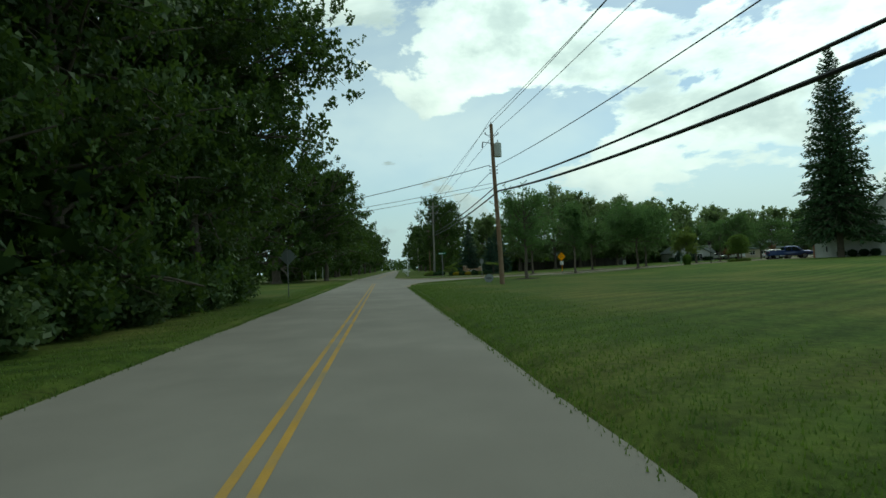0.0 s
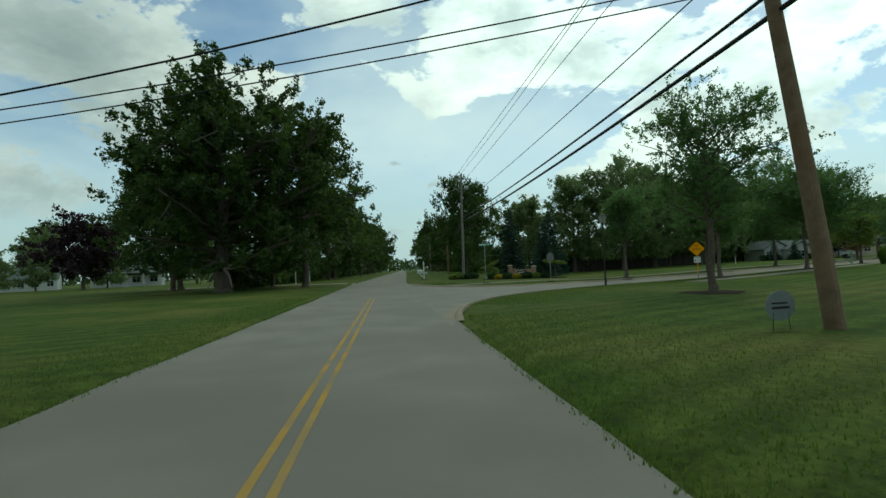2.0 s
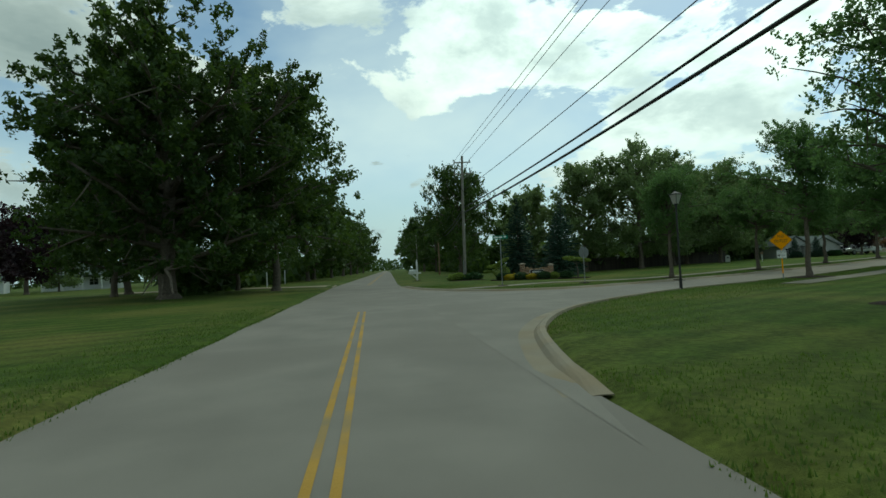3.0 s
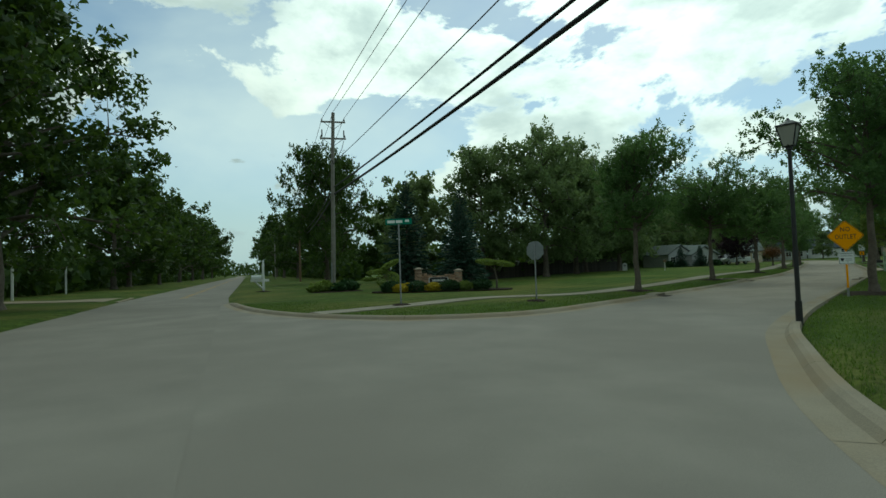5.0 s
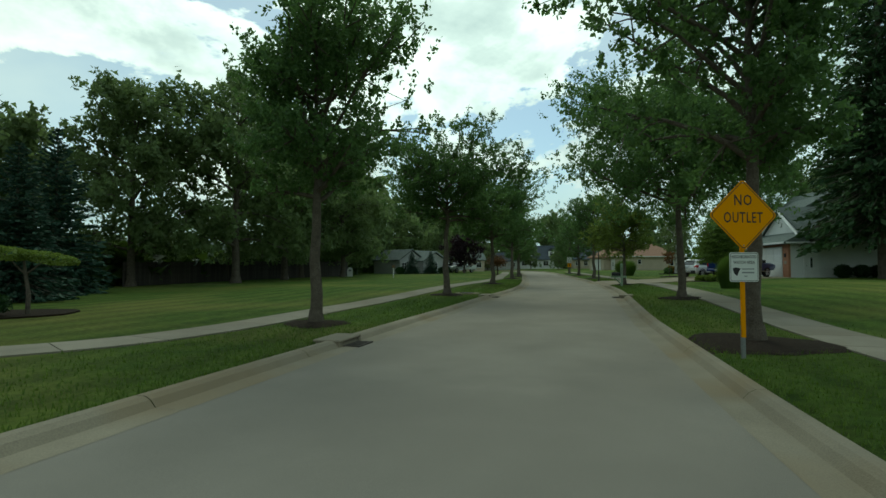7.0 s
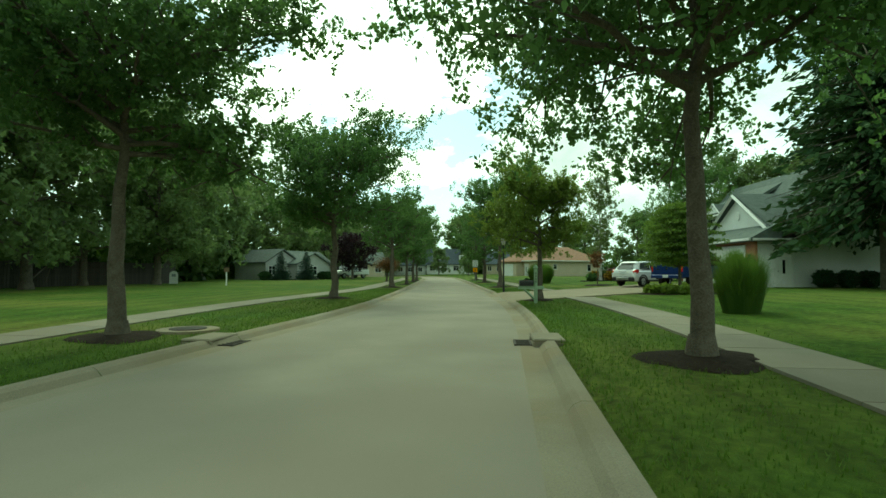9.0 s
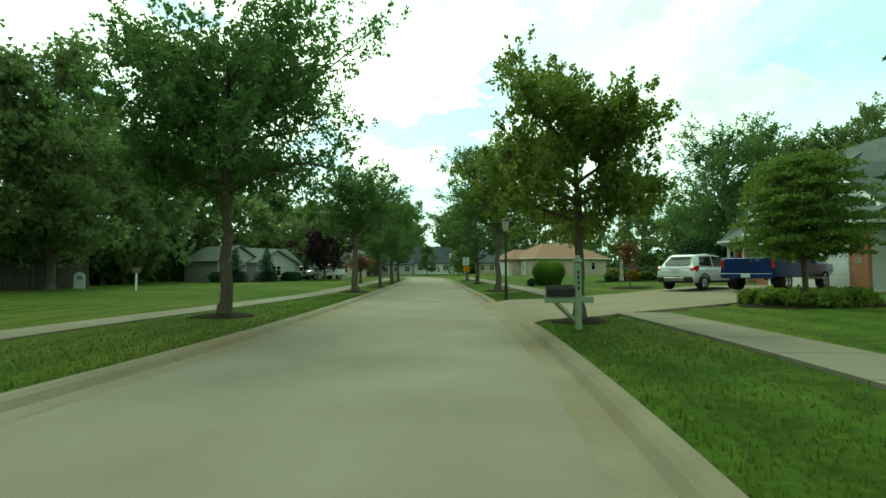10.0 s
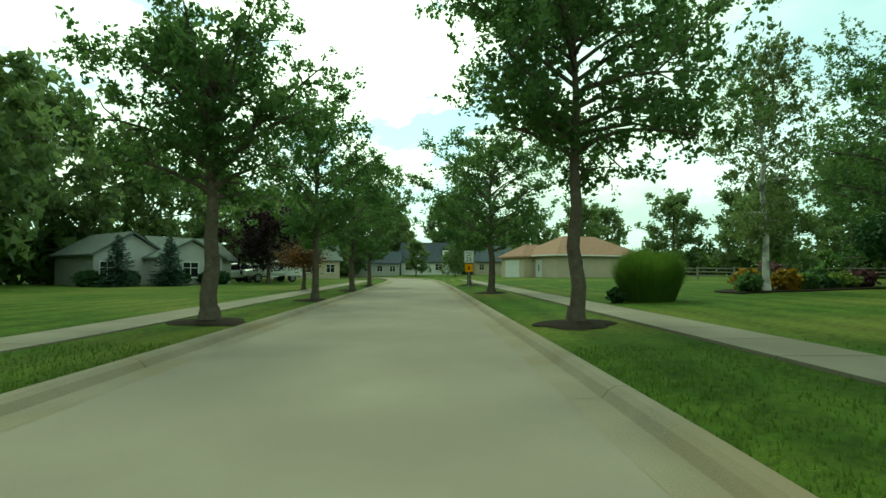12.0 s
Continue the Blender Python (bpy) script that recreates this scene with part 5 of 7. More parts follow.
lettering("lettering", "WATCH AREA", 0.067, M["ink"], wt, (0, -0.0345, pz + 0.07), stretch=0.74)
bm = nb()
prism(bm, [(-0.17, -0.09), (-0.12, -0.14), (-0.09, -0.07), (-0.06, -0.02), (-0.14, -0.005), (-0.19, -0.02)], 0.002, Matrix.Translation((0.0, -0.036, pz)))
part("emblem", bm, M["ink"], wt)
bars("small_print", wt, [(0.06, pz - 0.03, 0.2, 0.016), (0.06, pz - 0.085, 0.2, 0.022), (0.02, pz - 0.14, 0.05, 0.014)], "galv", -0.036)

tx, ty = 13.4, 68.8
st = thing("stop_sign", "grey back of an octagonal sign on a steel post", "road sign", (tx, ty, gz(tx, ty)), 122.0)
bm = nb()
tube(bm, (0, 0, -0.2), (0, 0, 2.42), 0.03, seg=10)
part("post", bm, M["galv"], st)
octa = [(0.40 * math.cos(radians(22.5 + 45 * k)), 0.40 * math.sin(radians(22.5 + 45 * k))) for k in range(8)]
plate("panel", st, octa, 2.06, "signback", 0.006, -0.035, "bare aluminium back of the sign")
for z in (1.8, 2.3):
    bm = nb()
    ball(bm, (0, -0.02, z), 0.02, 8)
    box(bm, (0, -0.02, z), (0.09, 0.02, 0.03))
    part("clamp", bm, M["galv"], st)
mulch_ring(tx, ty, 0.4, "dark bare soil round a sign post")

nx_, ny_ = 8.2, 70.5
ss = thing("street_name_sign", "green street-name blades on a slim steel post", "street sign", (nx_, ny_, gz(nx_, ny_)), -26.0)
bm = nb()
tube(bm, (0, 0, -0.2), (0, 0, 3.15), 0.03, seg=10)
part("post", bm, M["galv"], ss)
bl = plate("blade", ss, rounded(1.06, 0.23, 0.03), 3.34, "signgreen", 0.006, 0.0, "green blade with white writing")
bars("lettering", bl, [(-0.30, 3.34, 0.30, 0.11), (0.02, 3.34, 0.26, 0.11), (0.34, 3.36, 0.16, 0.09)], "signwhite", -0.0055)
bars("lettering", bl, [(-0.30, 3.34, 0.30, 0.11), (0.02, 3.34, 0.26, 0.11), (0.34, 3.36, 0.16, 0.09)], "signwhite", 0.0055)
bm = nb()
box(bm, (0, 0, 3.19), (0.06, 0.04, 0.1), 0, 0.005)
part("bracket", bm, M["galv"], ss)
mulch_ring(nx_, ny_, 0.4, "dark bare soil round a sign post")

ds = thing("diamond_sign", "bare grey back of a diamond sign beside the road", "road sign", (-5.9, 32.7, gz(-5.9, 32.7)), 180.0)
bm = nb()
u_post(bm, -0.2, 3.05)
part("post", bm, M["galv"], ds)
plate("panel", ds, rounded(0.80, 0.80, 0.05, 45), 2.5, "signback", 0.006, -0.03, "unpainted aluminium diamond")

px_, py_ = 79.75, 92.1
sp = thing("speed_limit_sign", "white speed limit sign with a small yellow plate", "road sign", (px_, py_, gz(px_, py_)), -62.0)
bm = nb()
u_post(bm, -0.2, 2.3)
part("post", bm, M["galv"], sp)
pl = plate("panel", sp, rounded(0.62, 0.78, 0.04), 1.98, "signwhite")
ring("border", pl, rounded(0.58, 0.74, 0.035), 1.98, 0.03, "ink", -0.0355)
lettering("lettering", "SPEED", 0.14, M["ink"], pl, (0, -0.0345, 2.22))
lettering("lettering", "LIMIT", 0.14, M["ink"], pl, (0, -0.0345, 2.06))
lettering("lettering", "25", 0.36, M["ink"], pl, (0, -0.0345, 1.80))
yp = plate("plate", sp, rounded(0.5, 0.5, 0.04), 1.25, "signyellow")
bars("symbol", yp, [(0, 1.32, 0.10, 0.10), (0, 1.2, 0.16, 0.12)], "ink", -0.0345)

ov = thing("yard_sign", "dark oval yard sign leaning beside the utility pole", "sign", (7.6, 36.5, gz(7.6, 36.5)), 4.0)
bm = nb()
prism(bm, [(0.34 * math.cos(2 * math.pi * k / 24), 0.30 * math.sin(2 * math.pi * k / 24)) for k in range(24)], 0.012, Matrix.Translation((0, 0, 0.48)) @ Matrix.Rotation(radians(-8), 4, "Y"))
pn = part("panel", bm, M["signback"], ov)
bars("lettering", pn, [(-0.02, 0.53, 0.36, 0.035), (0.0, 0.44, 0.40, 0.05)], "ink", -0.008)
for k in (-1, 1):
    bm = nb()
    tube(bm, (0.2 * k, 0, -0.05), (0.17 * k, 0, 0.36), 0.008, seg=6)
    part("leg", bm, M["trim"], ov)


# ---- street lamps ----
def street_lamp(x, y, h, s=1.0):
    ob = thing("street_lamp", "black post lamp with a tapered glass lantern", "street lamp", (x, y, gz(x, y)), 20, "street lamps")
    bm = nb()
    tube(bm, (0, 0, -0.1), (0, 0, 0.6), 0.075 * s, 0.07 * s, 12)
    tube(bm, (0, 0, 0.6), (0, 0, h - 0.62 * s), 0.052 * s, 0.042 * s, 12)
    tube(bm, (0, 0, h - 0.66 * s), (0, 0, h - 0.58 * s), 0.075 * s, 0.06 * s, 12)
    part("post", bm, M["black"], ob)
    bm = nb()
    z0, z1 = h - 0.58 * s, h - 0.14 * s
    a, b = 0.10 * s, 0.19 * s
    q = [[bm.verts.new((sx_ * r, sy_ * r, z)) for sx_, sy_ in ((-1, -1), (1, -1), (1, 1), (-1, 1))] for r, z in ((a, z0), (b, z1))]
    for k in range(4):
        bm.faces.new((q[0][k], q[0][(k + 1) % 4], q[1][(k + 1) % 4], q[1][k]))
    lan = part("lantern", bm, M["frost"], ob, "seeded glass panes")
    for sx_, sy_ in ((-1, -1), (1, -1), (1, 1), (-1, 1)):
        bm = nb()
        tube(bm, (sx_ * a * 1.03, sy_ * a * 1.03, z0), (sx_ * b * 1.03, sy_ * b * 1.03, z1), 0.014 * s, seg=6)
        part("frame_bar", bm, M["black"], lan)
    bm = nb()
    box(bm, (0, 0, z1 + 0.02 * s), (0.44 * s, 0.44 * s, 0.04 * s), 0, 0.008)
    tube(bm, (0, 0, z1 + 0.03 * s), (0, 0, h), 0.27 * s, 0.08 * s, 4)
    tube(bm, (0, 0, h), (0, 0, h + 0.06 * s), 0.05 * s, 0.02 * s, 10)
    part("cap", bm, M["black"], ob)
    bm = nb()
    tube(bm, (0, 0, z0 - 0.02), (0, 0, z0 + 0.02), 0.12 * s, 0.12 * s, 4)
    part("collar", bm, M["black"], ob)
    return ob


street_lamp(13.75, 58.7, 4.7, 1.0)
street_lamp(52.75, 77.0, 3.06, 0.85)


# ---- mailboxes and posts ----
def mailbox(x, y, turn, s, material, label, tall, box_mat, cap):
    ob = thing("mailbox", label, "mailbox", (x, y, gz(x, y)), turn)
    bm = nb()
    box(bm, (0, 0, tall / 2 - 0.1), (0.115 * s, 0.115 * s, tall + 0.1), 0, 0.008)
    if cap:
        box(bm, (0, 0, tall - 0.03), (0.15 * s, 0.15 * s, 0.03), 0, 0.006)
        tube(bm, (0, 0, tall - 0.015), (0, 0, tall + 0.09), 0.10 * s, 0.03 * s, 4)
        box(bm, (0, 0, tall - 0.14), (0.125 * s, 0.125 * s, 0.018))
        box(bm, (0, 0, tall - 0.19), (0.125 * s, 0.125 * s, 0.018))
    else:
        tube(bm, (0, 0, tall - 0.06), (0, 0, tall + 0.28 * s), 0.08 * s, 0.005, 4)
    part("post", bm, M[material], ob)
    za = tall * 0.43
    bm = nb()
    box(bm, (-0.17 * s, 0, za), (0.92 * s, 0.09 * s, 0.12 * s), 0, 0.008)
    part("arm", bm, M[material], ob)
    bm = nb()
    tube(bm, (-0.42 * s, 0, za - 0.05 * s), (-0.02, 0, za - 0.44 * s), 0.045 * s, seg=4)
    part("brace", bm, M[material], ob)
    # the box: a half-round tunnel with a door at its outer end
    n = 12
    prof = [(-0.085 * s, 0)] + [(0.085 * s * -math.cos(math.pi * k / n), 0.12 * s + 0.085 * s * math.sin(math.pi * k / n)) for k in range(n + 1)] + [(0.085 * s, 0)]
    bm = nb()
    prism(bm, prof, 0.48 * s, Matrix.Translation((-0.33 * s, 0, za + 0.065 * s)) @ Matrix.Rotation(radians(90), 4, "Z"))
    bx = part("box", bm, M[box_mat], ob)
    bm = nb()
    prism(bm, [(a * 1.06, b * 1.04) for a, b in prof], 0.02 * s, Matrix.Translation((-0.58 * s, 0, za + 0.06 * s)) @ Matrix.Rotation(radians(90), 4, "Z"))
    part("door", bm, M[box_mat], bx)
    bm = nb()
    box(bm, (-0.30 * s, 0.095 * s, za + 0.2 * s), (0.02 * s, 0.008, 0.16 * s))
    part("flag", bm, M["lampred"] if cap else M["black"], bx)
    return ob


mb = mailbox(44.7, 72.3, -60, 1.0, "sage", "black mailbox on a sage green wooden post", 1.30, "black", True)
bars("numeral", mb.children[0], [(0, 1.07 - 0.10 * k, 0.035, 0.07) for k in range(4)], "ink", -0.0605)
for o in mb.children[0].children:
    o.location = (0, 0, 0)
mailbox(4.46, 94.0, 0, 1.5, "white", "white mailbox on a white pointed post", 2.1, "signwhite", False)
mulch_ring(4.46, 94.0, 0.6, "dark mulch round the mailbox post")
for x, y, h in ((-12.6, 97.6, 2.7), (-13.1, 113.0, 2.9)):
    ob = thing("drive_post", "slim white driveway post with a dark cap", "post", (x, y, gz(x, y)), 10, "white driveway posts")
    bm = nb()
    box(bm, (0, 0, h / 2 - 0.1), (0.15, 0.15, h + 0.2), 0, 0.01)
    part("shaft", bm, M["white"], ob)
    bm = nb()
    box(bm, (0, 0, h + 0.03), (0.20, 0.20, 0.06), 0, 0.01)
    tube(bm, (0, 0, h + 0.06), (0, 0, h + 0.3), 0.07, 0.02, 8)
    part("cap", bm, M["black"], ob)

# ---- driveways ----
def drape(name, poly, label, material, lift=0.03, step=0.5):
    """A paved area laid on the ground, cut to a polygon."""
    p = np.array(poly, float)
    lo, hi = p.min(0), p.max(0)
    bm = nb()
    bmesh.ops.create_grid(bm, x_segments=max(2, int((hi[0] - lo[0]) / step)), y_segments=max(2, int((hi[1] - lo[1]) / step)), size=0.5, matrix=Matrix.Translation((*(lo + hi) / 2, 0)) @ Matrix.Diagonal((hi[0] - lo[0], hi[1] - lo[1], 1, 1)))
    n = len(poly)
    for i in range(n):
        a, b = p[i], p[(i + 1) % n]
        nn = Vector((b[1] - a[1], a[0] - b[0], 0))
        bmesh.ops.bisect_plane(bm, geom=bm.verts[:] + bm.edges[:] + bm.faces[:], plane_co=(*a, 0), plane_no=nn)
    fx = np.array([f.calc_center_median()[:2] for f in bm.faces])
    keep = inside(fx[:, 0], fx[:, 1], p)
    bmesh.ops.delete(bm, geom=[f for f, k in zip(bm.faces[:], keep) if not k], context="FACES")
    vs = bm.verts[:]
    z = ground_z(np.array([v.co.x for v in vs]), np.array([v.co.y for v in vs]))
    zr = road_z(np.array([v.co.x for v in vs]))
    for v, q, r in zip(vs, z, zr):
        v.co.z = max(q + lift, r + 0.034)
    rim = [e for e in bm.edges if e.is_boundary]
    down = bmesh.ops.extrude_edge_only(bm, edges=rim)
    for g in down["geom"]:
        if isinstance(g, bmesh.types.BMVert):
            g.co.z -= 0.16
    me = bpy.data.meshes.new(name)
    bm.to_mesh(me)
    bm.free()
    me.materials.append(M[material])
    return tagged(new(name, me), label, "driveway", kind="structure")


drape("driveway_1", DRIVE, "tan concrete driveway running up to the garage", "drive")
drape("driveway_2", [(-4.5, 88.8), (-4.5, 94.6), (-9, 93.6), (-32, 106.5), (-31, 102.0), (-9, 90.8)], "pale gravelled driveway beside the main road", "drive", 0.03, 1.5)

# ---- storm drains and covers ----
def curb_inlet(x, y, turn):
    """A concrete hood in the curb line; a black block gives the shade of its mouth to the gutter."""
    ob = thing("storm_drain", "concrete curb inlet with a black block for its shaded mouth", "storm drain", (x, y, road_z(x)), turn, "curb inlets")
    bm = nb()
    box(bm, (0, 0.34, 0.115), (1.0, 0.56, 0.06), 0, 0.02)
    part("hood", bm, M["curb"], ob)
    for k in (-1, 1):
        bm = nb()
        box(bm, (0.44 * k, 0.34, 0.04), (0.12, 0.56, 0.10), 0, 0.015)
        part("cheek", bm, M["curb"], ob)
    # solid black block: the opening's inner shade as colour
    bm = nb()
    box(bm, (0, 0.42, 0.045), (0.76, 0.3, 0.08))
    part("mouth", bm, M["black"], ob)
    bm = nb()
    for k in range(6):
        box(bm, (-0.30 + 0.12 * k, -0.10, 0.018), (0.04, 0.26, 0.02), 0, 0.004)
    box(bm, (0, 0.04, 0.018), (0.7, 0.04, 0.022))
    box(bm, (0, -0.24, 0.018), (0.7, 0.04, 0.022))
    part("grate", bm, M["fence"], ob)
    return ob


for s_, n_ in ((7.0, 2.93), (21.0, 2.58)):
    curb_inlet(*at_side(s_, n_), side_turn(s_))
curb_inlet(*at_side(21.5, -2.9), side_turn(21.5) + 180)
for x, y in ((33.6, 75.9),):
    ob = thing("utility_cover", "round concrete utility cover set in the lawn", "manhole cover", (x, y, gz(x, y)))
    bm = nb()
    tube(bm, (0, 0, -0.05), (0, 0, 0.045), 0.62, 0.60, 28)
    part("collar", bm, M["curb"], ob)
    bm = nb()
    tube(bm, (0, 0, 0.03), (0, 0, 0.06), 0.36, 0.36, 24)
    part("lid", bm, M["fence"], ob)

# ---- the stone sign and its bed ----
mx_, my_, mt = 14.3, 81.4, -21.5
mon = thing("stone_sign", "low field-stone wall sign between two capped pillars", "monument sign", (mx_, my_, gz(mx_, my_)), mt)


def stones(parent, x0, x1, z0, top, y, depth, seed):
    """Coursed stones with raked joints; top: the wall's height at x."""
    rs = np.random.default_rng(seed)
    z = z0
    shared = []
    for k in range(6):
        bm = nb()
        box(bm, (0, 0, 0), (1, 1, 1), 0, 0.06)
        for v in bm.verts:
            v.co += Vector(rs.normal(0, 0.02, 3))
        me = bpy.data.meshes.new("stone")
        bm.to_mesh(me)
        bm.free()
        me.materials.append(M["stone"])
        shared.append(me)
    while z < 2.0:
        h = rs.uniform(0.07, 0.12)
        x = x0
        while x < x1 - 0.03:
            w = min(rs.uniform(0.14, 0.34), x1 - x)
            if z + h <= top(x + w / 2) + 0.03:
                ob = new("stone", shared[rs.integers(0, 6)])
                ob.parent = parent
                ob.location = (x + w / 2, y + rs.uniform(-0.012, 0.012), z + h / 2)
                ob.scale = (w - 0.012, depth, h - 0.012)
            x += w
        z += h


wall_top = lambda x: 0.98 + 0.22 * (abs(x) / 1.05) ** 2 * (1 if x < 0 else 0.7)
bm = nb()
box(bm, (0, 0, 0.35), (2.2, 0.26, 1.0))
wl = part("wall", bm, M["mortar"], mon)
stones(wl, -1.1, 1.1, 0.0, wall_top, 0, 0.32, 3)
for k in (-1, 1):
    bm = nb()
    hgt = 1.38 if k < 0 else 1.22
    box(bm, (k * 1.28, 0, hgt / 2), (0.42, 0.42, hgt))
    pl = part("pillar", bm, M["mortar"], mon)
    stones(pl, k * 1.28 - 0.23, k * 1.28 + 0.23, 0.0, lambda x, q=hgt: q - 0.02, 0, 0.47, 5 + k)
    bm = nb()
    box(bm, (k * 1.28, 0, hgt + 0.03), (0.58, 0.58, 0.07), 0, 0.02)
    ball(bm, (k * 1.28, 0, hgt + 0.06), 0.2, 12, (1, 1, 0.35))
    part("cap", bm, M["stonecap"], mon)
pan = plate("name_panel", mon, rounded(1.25, 0.40, 0.12), 0.66, "trim", 0.03, -0.19, "dark panel with a pale rim")
ring("rim", pan, rounded(1.25, 0.40, 0.12), 0.66, 0.07, "signwhite", -0.208)
bars("lettering", pan, [(-0.36 + 0.09 * k, 0.66, 0.06, 0.13) for k in range(9)], "signwhite", -0.207)
c, s = math.cos(radians(mt)), math.sin(radians(mt))
on_mon = lambda a, b: (mx_ + a * c - b * s, my_ + a * s + b * c)
bed = [on_mon(a, b) for a, b in ((-4.2, -0.6), (-3.6, -1.7), (-1.5, -2.2), (1.5, -2.2), (3.6, -1.8), (4.6, -0.8), (3.8, 1.0), (-3.6, 1.0))]
tagged(drape("mulch_bed", [tuple(p) for p in smooth_line(bed + bed[:1], 0.6)[:-1]], "dark mulch bed round the stone sign", "mulch", 0.05), "dark mulch bed round the stone sign", "mulch bed", "", "structure")
for k, (a, b, r, h, m, lab) in enumerate([(-2.95, -1.3, 0.62, 0.68, "shrub", "clipped dark green mound shrub in the bed"), (-2.35, -1.75, 0.46, 0.52, "gold", "clipped golden yellow shrub in the bed"), (-1.95, -1.2, 0.36, 0.55, "gold", "clipped golden yellow shrub in the bed"), (-1.35, -1.45, 0.66, 0.68, "shrub", "clipped dark green mound shrub in the bed"), (-0.35, -1.6, 0.55, 0.54, "gold", "clipped golden yellow shrub in the bed"), (0.62, -1.5, 0.72, 0.68, "shrub", "clipped dark green mound shrub in the bed"), (1.6, -1.45, 0.5, 0.6, "lime", "clipped olive green shrub in the bed"), (2.62, -1.3, 0.66, 0.68, "shrub", "clipped dark green mound shrub in the bed"), (0.9, -0.75, 0.5, 0.6, "shrub", "clipped dark green mound shrub in the bed")]):
    x, y = on_mon(a, b)
    shrub("mound_shrub", lab, x, y, r, r, h, m, 1700, 0.042, 0, "clipped shrubs of the bed", fuzz=0.05)


def topiary(x, y, pads, stem, label, turn):
    """A trained juniper: a bent stem carrying flat leafy pads."""
    ob = thing("topiary", label, "topiary", (x, y, gz(x, y)), turn)
    v, f, c = [], [], []
    limb(v, f, [np.array(p, float) for p in stem], 0.07, 0.03, 7)
    rs = np.random.default_rng(len(pads) * 7)
    for (a, b, z, rx, ry, rz, tilt) in pads:
        u = rs.normal(size=(1500, 3))
        u /= np.linalg.norm(u, axis=1)[:, None]
        u = u * (1 - np.abs(rs.normal(0, 0.09, (1500, 1)))) * (rx, ry, rz)
        u[:, 2] += u[:, 0] * tilt
        c.append(u + (a, b, z))
        limb(v, f, [np.array(stem[-2], float), np.array((a, b, z), float)], 0.03, 0.012, 5)
    part("stem", mesh_of("stem", v, f, M["bark"]), None, ob)
    part("foliage", quads("foliage", leaf_quads(np.vstack(c), 0.05, 0.1), M["lime"]), None, ob)
    return ob


x, y = on_mon(3.6, -0.9)
topiary(x, y, [(-0.55, 0, 1.75, 0.75, 0.5, 0.2, -0.10), (0.45, 0, 1.62, 0.75, 0.5, 0.18, -0.16)], [(0, 0, -0.1), (0.02, 0, 0.6), (-0.06, 0, 1.15), (-0.1, 0, 1.55)], "trained topiary tree with a flat spreading green pad", mt)
x, y = on_mon(-3.3, -0.3)
topiary(x, y, [(0.25, 0, 1.75, 0.62, 0.42, 0.2, 0.45), (-0.55, 0, 1.32, 0.7, 0.45, 0.18, 0.08), (-1.1, 0.1, 0.85, 0.5, 0.4, 0.12, 0), (0.1, 0, 0.8, 0.8, 0.6, 0.55, 0)], [(0, 0, -0.1), (0.1, 0, 0.5), (0.0, 0, 1.0), (0.15, 0, 1.6)], "cloud-pruned topiary juniper with tilted green pads", mt)
# planting at the grey pole
for k, (a, b, r, h, m, lab) in enumerate([(-0.75, -0.5, 0.75, 0.75, "lime", "clump of pale variegated hosta leaves round a pole"), (0.1, -0.9, 0.6, 0.55, "shrub", "low dark shrub round a utility pole"), (0.95, -0.4, 0.8, 0.75, "shrub", "low dark shrub round a utility pole"), (-1.2, 0.1, 0.6, 0.55, "lime", "clump of pale variegated hosta leaves round a pole")]):
    shrub("pole_shrub", lab, 8.75 + a, 87.6 + b, r, r, h, m, 900, 0.11, 0, "shrubs round the pole", fuzz=0.25)
mulch_ring(8.85, 87.3, 1.8, "dark mulch bed round the grey pole")

# ---- vehicles ----
def loft(bm, sections):
    """Skin a row of cross-sections (lists of points, all as long), closing both ends."""
    rows = [[bm.verts.new(p) for p in s] for s in sections]
    n = len(rows[0])
    for a, b in zip(rows[:-1], rows[1:]):
        for k in range(n):
            bm.faces.new((a[k], a[(k + 1) % n], b[(k + 1) % n], b[k]))
    bm.faces.new(rows[0][::-1])
    bm.faces.new(rows[-1])
    return bm


def half_ring(x, w_low, w_mid, w_top, z0, zm, z1):
    """A car-like cross-section at x: rockers, waist and shoulder, both sides."""
    r = [(w_low * 0.92, z0), (w_low, z0 + 0.10), (w_mid, z0 + (zm - z0) * 0.55), (w_mid * 0.99, zm), (w_top * 0.985, zm + (z1 - zm) * 0.6), (w_top * 0.90, z1 - 0.01), (w_top * 0.5, z1)]
    return [(x, y, z) for y, z in r] + [(x, -y, z) for y, z in r[::-1]]


